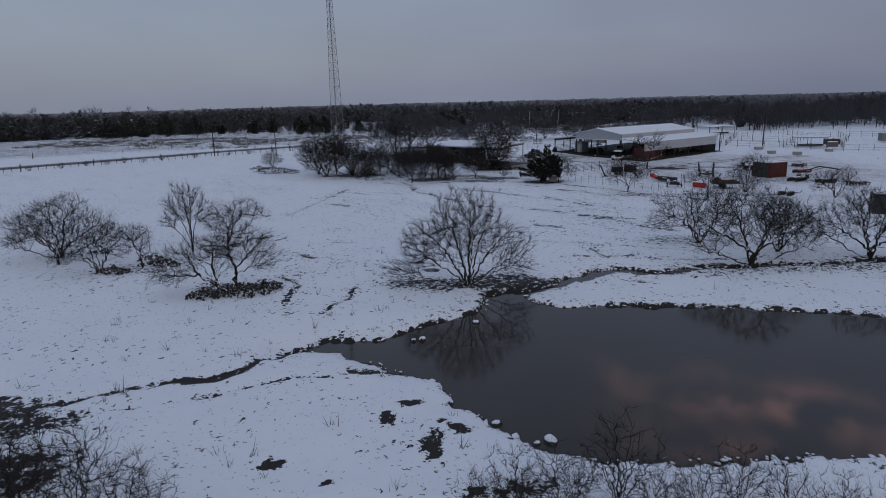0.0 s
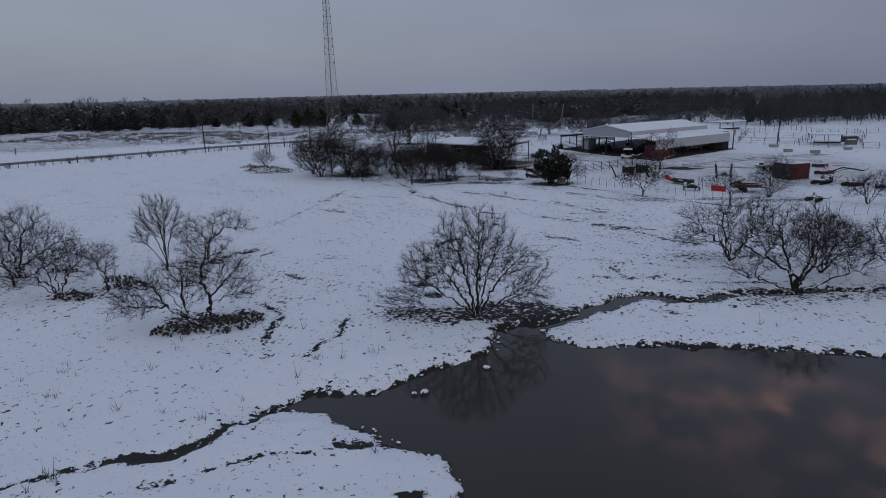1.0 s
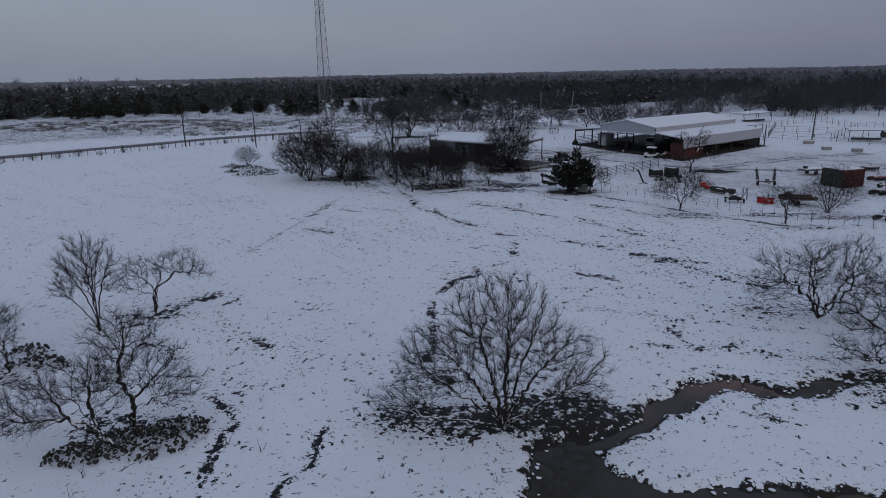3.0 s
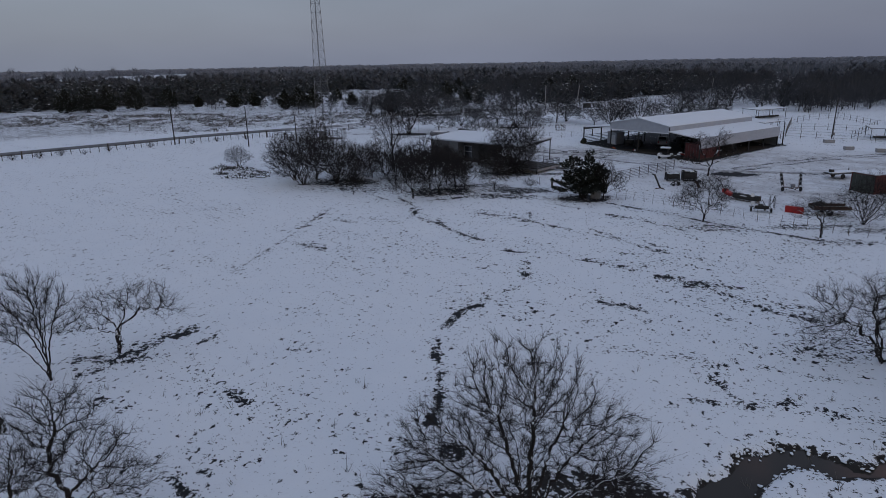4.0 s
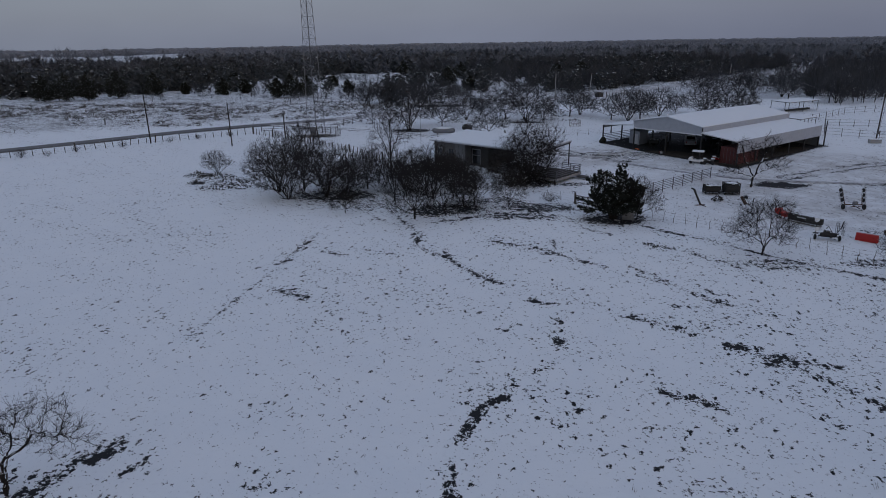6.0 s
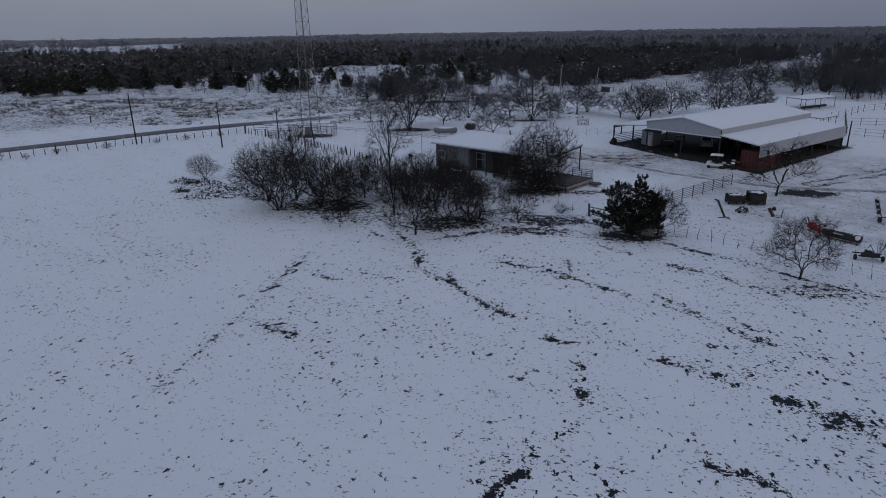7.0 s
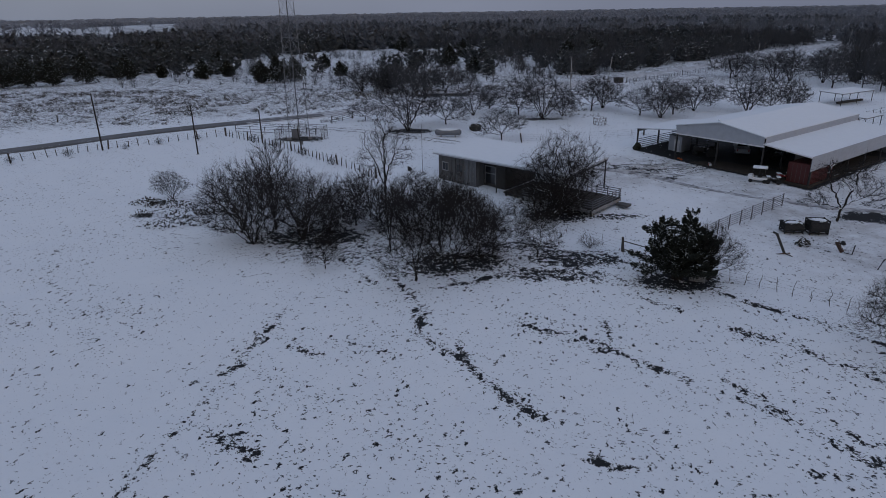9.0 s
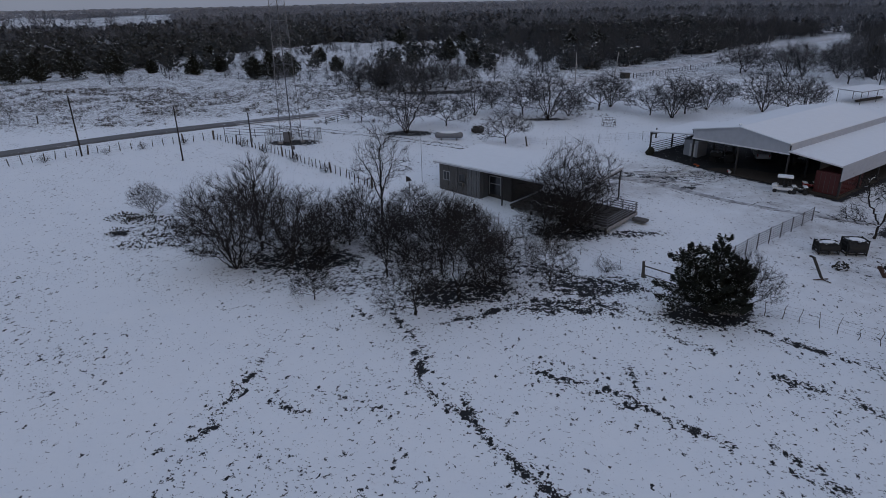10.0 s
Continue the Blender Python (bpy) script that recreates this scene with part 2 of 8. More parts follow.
M_STRAW = twig_material("dry_grass", (0.072, 0.067, 0.062), (0.145, 0.135, 0.124), 2.0)
M_PAD = plain("cactus_pads", (0.029, 0.027, 0.021), 0.6, var=0.5, scale=4, snow=True, thr=(0.92, 1.05))
M_SNOW = plain("lying_snow", SNOW, 0.75, var=0.05, scale=1.2, spec=0.2)
M_STEEL = plain("galvanised_steel", (0.20, 0.206, 0.22), 0.5, 0.6, var=0.25)
M_PIPE = plain("weathered_pipe", (0.14, 0.135, 0.135), 0.6, 0.4, var=0.3)
M_DARKSTEEL = plain("dark_steel", (0.045, 0.043, 0.042), 0.6, 0.3, var=0.4)
M_WOODPOST = plain("grey_weathered_wood", (0.085, 0.073, 0.062), 0.9, var=0.5, scale=5)
M_POLE = plain("pole_wood", (0.034, 0.029, 0.025), 0.9, var=0.4, scale=3)
M_DARKSTONE = plain("wet_dark_stone", (0.04, 0.037, 0.034), 0.6, var=0.5, scale=5)
M_WIRE = plain("fence_wire", (0.16, 0.15, 0.14), 0.6, 0.5)


# ---- geometry helpers ----
class Geo:
    """Collects vertices and faces for one mesh."""

    def __init__(self):
        self.v, self.f = [], []

    def box(self, size, at=(0, 0, 0), rot=(0, 0, 0), bevel=0.0):
        m = pose(*at, *rot)
        sx, sy, sz = (s / 2 for s in size)
        k = len(self.v)
        if bevel <= 0:
            for z in (-sz, sz):
                for x, y in ((-sx, -sy), (sx, -sy), (sx, sy), (-sx, sy)):
                    self.v.append(m @ Vector((x, y, z)))
            self.f += [(k + 3, k + 2, k + 1, k), (k + 4, k + 5, k + 6, k + 7)]
            self.f += [(k + i, k + (i + 1) % 4, k + 4 + (i + 1) % 4, k + 4 + i) for i in range(4)]
            return self
        b = min(bevel, sx * 0.9, sy * 0.9, sz * 0.9)
        rings = ((-sz, b), (-sz + b, 0), (sz - b, 0), (sz, b))
        for z, i in rings:
            x, y = sx - i, sy - i
            for px, py in ((-x + b, -y), (x - b, -y), (x, -y + b), (x, y - b), (x - b, y), (-x + b, y), (-x, y - b), (-x, -y + b)):
                self.v.append(m @ Vector((px, py, z)))
        self.f.append(tuple(k + i for i in reversed(range(8))))
        for r in range(3):
            for i in range(8):
                a, c = k + r * 8 + i, k + r * 8 + (i + 1) % 8
                self.f.append((a, c, c + 8, a + 8))
        self.f.append(tuple(k + 24 + i for i in range(8)))
        return self

    def tube(self, p0, p1, r0, r1=None, sides=6, caps=True):
        r1 = r0 if r1 is None else r1
        p0, p1 = Vector(p0), Vector(p1)
        d = (p1 - p0).normalized()
        a = d.cross(Vector((0, 0, 1)) if abs(d.z) < 0.9 else Vector((1, 0, 0))).normalized()
        b = d.cross(a)
        k = len(self.v)
        for p, r in ((p0, r0), (p1, r1)):
            for i in range(sides):
                w = 2 * math.pi * i / sides
                self.v.append(p + a * (r * math.cos(w)) + b * (r * math.sin(w)))
        for i in range(sides):
            j = (i + 1) % sides
            self.f.append((k + i, k + sides + i, k + sides + j, k + j))
        if caps:
            self.f.append(tuple(k + i for i in range(sides)))
            self.f.append(tuple(k + sides + i for i in reversed(range(sides))))
        return self

    def path(self, points, r, sides=6):
        """One bent rod through all the points."""
        pts = [Vector(p) for p in points]
        k = len(self.v)
        for i, p in enumerate(pts):
            d = (pts[min(i + 1, len(pts) - 1)] - pts[max(i - 1, 0)]).normalized()
            u = d.cross(Vector((0, 0, 1)) if abs(d.z) < 0.9 else Vector((1, 0, 0))).normalized()
            w = d.cross(u)
            for q in range(sides):
                t = 2 * math.pi * q / sides
                self.v.append(p + u * (r * math.cos(t)) + w * (r * math.sin(t)))
        for i in range(len(pts) - 1):
            for q in range(sides):
                a, b = k + i * sides + q, k + i * sides + (q + 1) % sides
                self.f.append((a, a + sides, b + sides, b))
        e = k + (len(pts) - 1) * sides
        self.f += [tuple(range(k, k + sides)), tuple(e + q for q in reversed(range(sides)))]
        return self

    def poly(self, points, thick=0.0, along=(0, 0, 1)):
        """A flat plate with thickness."""
        k, n = len(self.v), len(points)
        pts = [Vector(p) for p in points]
        self.v += pts
        if thick == 0:
            self.f.append(tuple(range(k, k + n)))
            return self
        off = Vector(along).normalized() * thick
        self.v += [p - off for p in pts]
        self.f.append(tuple(range(k, k + n)))
        self.f.append(tuple(reversed(range(k + n, k + 2 * n))))
        for i in range(n):
            j = (i + 1) % n
            self.f.append((k + i, k + n + i, k + n + j, k + j))
        return self

    def wheel(self, at, r, w, axis=(0, 1, 0), sides=14):
        """A tyre with a rounded shoulder."""
        d = Vector(axis).normalized()
        at = Vector(at)
        self.tube(at - d * w / 2, at - d * w * 0.3, r * 0.86, r, sides)
        self.tube(at - d * w * 0.3, at + d * w * 0.3, r, r, sides)
        self.tube(at + d * w * 0.3, at + d * w / 2, r, r * 0.86, sides)
        return self

    def lump(self, size, at=(0, 0, 0), seed=0, rings=5, sides=9, rough=0.18):
        """A rounded uneven lump, for stones, bales, snow heaps and tanks."""
        rng = random.Random(seed)
        k = len(self.v)
        for r in range(1, rings):
            w = math.pi * r / rings
            for s in range(sides):
                a = 2 * math.pi * s / sides
                q = 1 + rng.uniform(-rough, rough)
                self.v.append(Vector((at[0] + size[0] / 2 * math.sin(w) * math.cos(a) * q, at[1] + size[1] / 2 * math.sin(w) * math.sin(a) * q, at[2] + size[2] / 2 * math.cos(w) * q)))
        top = len(self.v)
        self.v.append(Vector((at[0], at[1], at[2] + size[2] / 2)))
        self.v.append(Vector((at[0], at[1], at[2] - size[2] / 2)))
        for r in range(rings - 2):
            for s in range(sides):
                a, b = k + r * sides + s, k + r * sides + (s + 1) % sides
                self.f.append((a, a + sides, b + sides, b))
        for s in range(sides):
            self.f.append((top, k + s, k + (s + 1) % sides))
            e = k + (rings - 2) * sides
            self.f.append((top + 1, e + (s + 1) % sides, e + s))
        return self

    def mesh(self, name):
        me = bpy.data.meshes.new(name)
        me.from_pydata([tuple(p) for p in self.v], [], self.f)
        me.update()
        return me


def thing(name, label, category, at=(0, 0, 0), turn=0.0, group="", kind="", scale=1.0):
    ob = new(name)
    ob.empty_display_size = 0.2
    ob.matrix_basis = pose(*at, 0, 0, turn) @ Matrix.Scale(scale, 4)
    return tagged(ob, label, category, group, kind)


def part(name, geo, material, parent, label="", at=None, kind=""):
    me = geo.mesh(name) if isinstance(geo, Geo) else geo
    if not me.materials:
        me.materials.append(material)
    ob = new(name, me)
    ob.parent = parent
    if at is not None:
        ob.matrix_basis = at
    if label or kind:
        tagged(ob, label, kind=kind)
    return ob


def single(name, geo, material, label, category, at=(0, 0, 0), turn=0.0, group="", kind=""):
    """A thing that is one mesh."""
    me = geo.mesh(name) if isinstance(geo, Geo) else geo
    if not me.materials:
        me.materials.append(material)
    ob = new(name, me)
    ob.matrix_basis = pose(*at, 0, 0, turn)
    return tagged(ob, label, category, group, kind)


def np_mesh(name, verts, faces, material):
    """A mesh from arrays of vertices and of triangles or quads."""
    me = bpy.data.meshes.new(name)
    n, k = faces.shape
    me.vertices.add(len(verts))
    me.vertices.foreach_set("co", np.ascontiguousarray(verts, dtype=np.float32).ravel())
    me.loops.add(n * k)
    me.loops.foreach_set("vertex_index", np.ascontiguousarray(faces, dtype=np.int32).ravel())
    me.polygons.add(n)
    me.polygons.foreach_set("loop_start", np.arange(0, n * k, k, dtype=np.int32))
    me.update(calc_edges=True)
    me.materials.append(material)
    return me


# ---- the lie of the land ----
def limit(v, a, s):
    return np.where(v < a, v, a + s * np.tanh((v - a) / s))


def land(x, y):
    """Height of the ground: level by the pond, rising gently to the road."""
    x, y = np.asarray(x, float), np.asarray(y, float)
    yy = limit(y, 150.0, 35.0)
    xx = -limit(-limit(x, 80.0, 26.0), 80.0, 26.0)
    b = 0.325 - 0.0312 * xx - 0.01036 * yy + 1.4066e-4 * xx * yy + 1.5272e-4 * yy * yy
    h = np.maximum(0, 1 - np.abs(b + 0.05) / 0.35)
    return np.maximum(b, -0.05) + h * h * 0.0875


def gz(x, y):
    return float(land(x, y))


def vnoise(x, y, size, seed):
    """Smooth value noise, 0 to 1."""
    rng = np.random.RandomState(seed)
    tab = rng.rand(256, 256)
    u, v = x / size, y / size
    i, j = np.floor(u).astype(int), np.floor(v).astype(int)
    a, b = u - i, v - j
    a, b = a * a * (3 - 2 * a), b * b * (3 - 2 * b)
    i, j = i % 256, j % 256
    i1, j1 = (i + 1) % 256, (j + 1) % 256
    return (tab[i, j] * (1 - a) + tab[i1, j] * a) * (1 - b) + (tab[i, j1] * (1 - a) + tab[i1, j1] * a) * b


def line_dist(x, y, pts):
    best = np.full(x.shape, 1e9)
    for (ax, ay), (bx, by) in zip(pts, pts[1:]):
        dx, dy = bx - ax, by - ay
        t = np.clip(((x - ax) * dx + (y - ay) * dy) / (dx * dx + dy * dy + 1e-9), 0, 1)
        best = np.minimum(best, np.hypot(x - ax - t * dx, y - ay - t * dy))
    return best


def inside(x, y, poly):
    hit = np.zeros(x.shape, bool)
    for (ax, ay), (bx, by) in zip(poly, poly[1:] + poly[:1]):
        if ay != by:
            hit ^= ((ay > y) != (by > y)) & (x < (bx - ax) * (y - ay) / (by - ay) + ax)
    return hit


WATER = -0.25
SHORE = [(-8.7, 33.7), (-7.5, 35.0), (-6.3, 36.6), (-5.2, 36.1), (-2.4, 37.0), (-1.1, 38.2), (1.3, 39.5), (3.0, 41.1),
         (3.0, 42.3), (3.6, 44.8), (6.3, 45.4), (6.6, 43.8), (7.2, 42.4), (9.5, 41.9), (12.9, 41.0), (20.9, 40.6), (24.1, 39.5),
         (29.1, 37.7), (37.0, 35.5), (43.0, 31.0), (42.0, 25.0), (34.0, 21.0), (26.0, 21.4), (18.2, 22.2), (15.8, 21.6), (14.2, 22.1),
         (12.9, 21.5), (10.5, 22.1), (9.4, 21.7), (6.5, 22.3), (5.4, 23.1), (4.0, 23.9), (2.8, 25.0), (2.2, 26.3), (1.0, 27.2),
         (0.2, 29.4), (-1.2, 30.9), (-4.1, 33.2), (-7.6, 34.4)]
CREEK_EAST = [(6.0, 44.6), (9.7, 46.4), (11.2, 47.9), (13.8, 49.4), (16.5, 50.4), (18.2, 49.0), (20.7, 49.8), (23.5, 50.4), (27.0, 50.4), (32.6, 50.6), (38.5, 50.9)]
CREEK_WEST = [(-8.3, 33.0), (-10.2, 31.2), (-12.1, 29.8), (-15.3, 28.3), (-17.0, 27.7), (-20.9, 27.9), (-30.0, 27.0)]
SEEP_WEST = [(-4.8, 29.9), (-6.7, 30.2), (-7.8, 29.9), (-10.0, 28.6), (-12.7, 27.2), (-15.6, 27.2), (-17.3, 24.8), (-19.0, 23.0)]
# worn trails and thawed runs: points, half width, strength
TRAILS_BY_POND = [
    ([(-6.0, 46.5), (-6.5, 42.6), (-7.7, 40.1)], 0.38, 0.8),
    ([(-12.6, 49.3), (-10.5, 46.5), (-10.5, 42.6), (-9.8, 39.7)], 0.42, 0.84),
    ([(17.0, 54.7), (18.4, 55.1)], 0.4, 0.8),
    ([(13.0, 55.5), (22.0, 53.0), (30.0, 52.5)], 0.6, 0.55),
    ([(-11.2, 55.5), (-12.4, 56.7)], 0.4, 0.8),
    ([(-20.3, 57.9), (-18.5, 55.9), (-17.3, 54.9)], 0.4, 0.8),
    ([(15.1, 57.9), (15.3, 56.3), (15.3, 54.9)], 0.4, 0.8),
    ([(-21.5, 58.6), (-20.4, 60.7), (-19.2, 62.6), (-17.6, 64.9)], 1.0, 0.8),
    ([(3.0, 59.9), (4.3, 59.7), (5.2, 59.8)], 0.4, 0.8),
    ([(-10.2, 61.7), (-9.4, 61.8)], 0.4, 0.8),
    ([(9.0, 62.0), (15.0, 60.0), (22.0, 57.5)], 0.6, 0.5),
]
TRAILS_LOWER_PASTURE = [
    ([(-16.4, 62.8), (-15.7, 63.5)], 0.4, 0.8),
    ([(-0.6, 63.3), (-0.9, 61.5), (-0.5, 59.3), (-1.0, 55.5), (-1.6, 52.5)], 0.5, 0.9),
    ([(22.7, 67.7), (24.8, 66.9), (26.0, 65.6)], 0.4, 0.8),
    ([(2.4, 69.4), (1.0, 68.3), (0.0, 65.4)], 0.55, 0.85),
    ([(11.5, 69.9), (12.9, 68.8), (14.1, 68.0)], 0.4, 0.8),
    ([(11.4, 70.1), (13.7, 68.6)], 0.5, 0.72),
    ([(6.2, 73.6), (4.2, 71.7)], 0.4, 0.6),
    ([(17.8, 74.9), (19.7, 73.9), (23.3, 67.7), (26.0, 65.0)], 0.5, 0.6),
    ([(17.9, 75.0), (19.8, 72.6)], 0.4, 0.8),
    ([(18.0, 75.2), (20.1, 73.8), (23.3, 72.0)], 0.7, 0.75),
    ([(15.3, 77.9), (16.1, 76.8), (17.3, 78.0)], 0.5, 0.7),
]
TRAILS_MIDDLE_PASTURE = [
    ([(7.5, 79.4), (7.4, 77.6), (6.7, 75.2)], 0.5, 0.9),
    ([(12.4, 79.7), (14.6, 78.7)], 0.5, 0.8),
    ([(5.9, 82.8), (7.6, 82.1)], 0.6, 0.8),
    ([(-14.5, 85.1), (-11.9, 83.5)], 0.9, 0.62),
    ([(15.6, 88.5), (17.6, 86.4), (18.8, 84.8), (19.9, 82.5), (20.9, 81.5)], 0.45, 0.7),
    ([(15.9, 89.9), (17.2, 88.3), (18.0, 86.8)], 0.4, 0.8),
    ([(-12.1, 94.2), (-10.2, 93.1)], 0.4, 0.8),
    ([(-0.6, 94.7), (0.2, 91.8), (1.3, 90.0), (3.0, 87.7)], 0.4, 0.8),
    ([(6.9, 95.3), (9.3, 94.4), (11.4, 92.5), (13.7, 89.6)], 0.4, 0.8),
    ([(19.6, 95.7), (22.6, 93.9), (25.2, 90.2), (26.2, 84.9)], 0.5, 0.55),
]
TRAILS_UPPER_PASTURE = [
    ([(19.7, 96.1), (21.4, 95.1), (23.0, 93.1)], 0.4, 0.8),
    ([(4.0, 96.9), (6.5, 95.7)], 0.4, 0.8),
    ([(10.1, 97.7), (10.0, 95.2), (8.7, 93.6)], 0.4, 0.8),
    ([(-13.8, 97.7), (-14.7, 95.2), (-15.6, 91.4)], 0.4, 0.8),
    ([(-13.7, 100.4), (-13.7, 96.0), (-14.8, 94.3), (-16.4, 86.2), (-17.2, 81.9), (-18.4, 76.7)], 0.45, 0.48),
    ([(14.6, 101.4), (16.5, 99.3)], 0.4, 0.8),
    ([(-2.3, 103.4), (0.7, 104.4), (3.4, 105.6), (7.2, 105.8)], 0.4, 0.8),
    ([(-5.7, 105.6), (-3.7, 100.9), (-3.1, 95.8), (-1.0, 93.6), (1.1, 90.1), (2.6, 87.7), (4.2, 86.1)], 0.45, 0.85),
    ([(11.7, 105.7), (14.0, 104.5), (17.0, 103.5), (21.0, 102.9)], 0.4, 0.8),
]
TRAILS_BELOW_CABIN = [
    ([(23.6, 138.3), (27.5, 135.1), (29.1, 132.2), (31.4, 129.9), (35.1, 127.0), (39.6, 124.1), (44.1, 122.0), (60.0, 119.3)], 0.4, 0.62),
    ([(2.2, 121.2), (4.6, 119.0)], 0.45, 1.1),
    ([(-10.5, 109.2), (-8.6, 106.7), (-6.9, 104.5)], 0.4, 0.8),
    ([(8.7, 110.3), (10.3, 108.1), (10.8, 105.4), (11.2, 104.4)], 0.4, 0.8),
    ([(9.0, 112.0), (14.2, 109.5), (18.2, 105.2), (21.0, 102.1), (24.7, 98.6), (27.6, 95.4), (32.3, 90.4), (40.0, 84.0)], 0.42, 0.82),
]
TRAILS = TRAILS_BY_POND + TRAILS_LOWER_PASTURE + TRAILS_MIDDLE_PASTURE + TRAILS_UPPER_PASTURE + TRAILS_BELOW_CABIN
# bare ground under bushes and round buildings: centre, radii, strength
BARE_BANKS = [
    ((2.5, 20.0), (2.4, 1.2), 0.6),
    ((-4.0, 20.8), (0.3, 0.2), 0.9),
    ((-16.2, 21.5), (2.0, 2.0), 0.7),
    ((-6.9, 22.5), (0.45, 0.35), 0.95),
    ((-0.1, 23.6), (0.45, 0.7), 0.8),
    ((1.1, 24.8), (0.5, 0.25), 0.75),
    ((-2.4, 25.2), (0.5, 0.6), 0.95),
    ((-19.5, 26.0), (3.4, 2.2), 0.72),
    ((-1.0, 27.0), (0.9, 0.35), 0.75),
    ((-3.5, 31.0), (1.2, 0.5), 0.75),
    ((6.4, 45.8), (3.0, 1.8), 0.74),
    ((16.0, 46.4), (1.2, 0.4), 0.6),
    ((-16.0, 46.5), (3.0, 1.6), 0.55),
    ((9.2, 47.2), (2.2, 1.3), 0.68),
    ((0.4, 47.0), (3.8, 1.9), 0.66),
    ((5.8, 47.4), (4.2, 2.4), 0.68),
    ((19.0, 49.3), (2.2, 0.9), 0.62),
]
BARE_CREEK = [
    ((26.0, 49.5), (6.0, 2.0), 0.45),
    ((36.0, 50.0), (6.0, 2.6), 0.5),
    ((16.0, 50.2), (2.2, 1.0), 0.66),
    ((29.0, 50.4), (3.0, 0.8), 0.55),
    ((24.5, 50.6), (3.4, 0.9), 0.62),
    ((-0.5, 51.0), (1.0, 0.7), 0.7),
    ((-26.0, 51.5), (3.5, 1.6), 0.42),
    ((-20.5, 60.5), (3.0, 1.2), 0.5),
    ((25.0, 61.0), (4.0, 1.5), 0.45),
    ((40.0, 84.5), (5.0, 1.5), 0.42),
    ((29.0, 90.8), (4.0, 1.4), 0.5),
    ((48.0, 97.0), (6.0, 4.0), 0.4),
    ((40.5, 90.5), (6.0, 0.9), 0.55),
    ((47.0, 88.5), (5.0, 1.0), 0.55),
    ((60.0, 103.0), (8.0, 4.0), 0.4),
    ((18.6, 104.6), (3.6, 2.2), 0.78),
    ((8.5, 106.0), (4.4, 1.7), 0.62),
    ((0.0, 108.4), (5.2, 2.6), 0.72),
    ((10.5, 109.5), (4.6, 2.2), 0.66),
]
BARE_PASTURE = [
    ((-11.0, 112.0), (9.0, 3.0), 0.45),
    ((-4.0, 116.5), (5.0, 2.6), 0.52),
    ((5.5, 112.5), (4.0, 2.0), 0.56),
    ((-14.5, 115.5), (6.0, 3.0), 0.72),
    ((45.0, 119.9), (3.6, 1.4), 0.95),
    ((18.0, 120.5), (3.0, 1.2), 0.6),
    ((11.5, 121.5), (4.0, 2.0), 0.75),
    ((-30.0, 122.5), (5.0, 3.0), 0.42),
    ((-33.8, 123.0), (1.2, 0.8), 0.8),
    ((14.0, 124.0), (4.0, 2.0), 0.5),
    ((30.0, 140.0), (8.0, 3.0), 0.42),
    ((-24.3, 160.3), (3.6, 2.0), 0.95),
    ((-6.0, 165.5), (4.5, 2.0), 0.8),
    ((18.5, 174.5), (4.0, 1.6), 0.75),
    ((0.5, 208.0), (9.0, 3.0), 0.85),
]
BARE = BARE_BANKS + BARE_CREEK + BARE_PASTURE
TRACKS = [[(-40.0, 175.5), (-21.9, 169.1), (-13.9, 165.7), (-6.3, 160.9), (-0.1, 157.1), (12.0, 150.0), (22.0, 142.0), (29.0, 136.0)],
          [(24.0, 140.5), (33.0, 141.0), (38.0, 143.0)], [(48.0, 124.0), (62.0, 130.0), (80.0, 136.0)]]
LANE = [(-37.4, 174.9), (-24.0, 181.7), (-14.0, 189.2), (10.0, 205.0), (34.7, 225.6), (50.4, 239.9), (73.2, 258.7), (104.8, 289.9), (146.9, 330.5), (184.0, 364.0), (214.0, 382.0)]
BARN_AT, BARN_TURN = (40.3, 135.3), 35.9
BARN_D = Vector((math.cos(radians(BARN_TURN)), math.sin(radians(BARN_TURN)), 0))
BARN_G = Vector((BARN_D.y, -BARN_D.x, 0))


def edge_line(x):
    """Where the juniper wood begins."""
    return np.interp(x, [-400, -120, -100, -90, -60, -40, 0, 27, 45, 58, 77, 105, 155, 400], [150, 238, 255, 300, 365, 395, 390, 395, 345, 305, 280, 300, 350, 600])


def east_wood(x, y):
    return y > 185 + 0.02 * (x - 95) + 15 * vnoise(x, y, 26.0, 44)


def wobble(x, y):
    """Shifts the banks and trails out of their smooth lines."""
    return ((vnoise(x, y, 1.1, 21) - 0.5) * 0.9 + (vnoise(x, y, 3.7, 22) - 0.5) * 1.2, (vnoise(x, y, 1.1, 23) - 0.5) * 0.9 + (vnoise(x, y, 3.7, 24) - 0.5) * 1.2)


def bank_dist(x, y):
    """Distance from the water's edge, minus in the water."""
    wx, wy = wobble(x, y)
    qx = x + wx * 0.6 + (vnoise(x, y, 0.62, 25) - 0.5) * 0.7
    qy = y + wy * 0.6 + (vnoise(x, y, 0.62, 26) - 0.5) * 0.7
    d = line_dist(qx, qy, SHORE + SHORE[:1])
    d = np.where(inside(qx, qy, SHORE), -d, d)
    east = line_dist(x + wx * 0.8, y + wy * 0.8, CREEK_EAST) - (0.10 + 0.55 * vnoise(x, y, 2.6, 31) + (0.25 + 0.6 * vnoise(x, y, 1.4, 32)) * np.exp(-((x - 15.5) / 4.0) ** 2))
    return np.minimum(d, east)


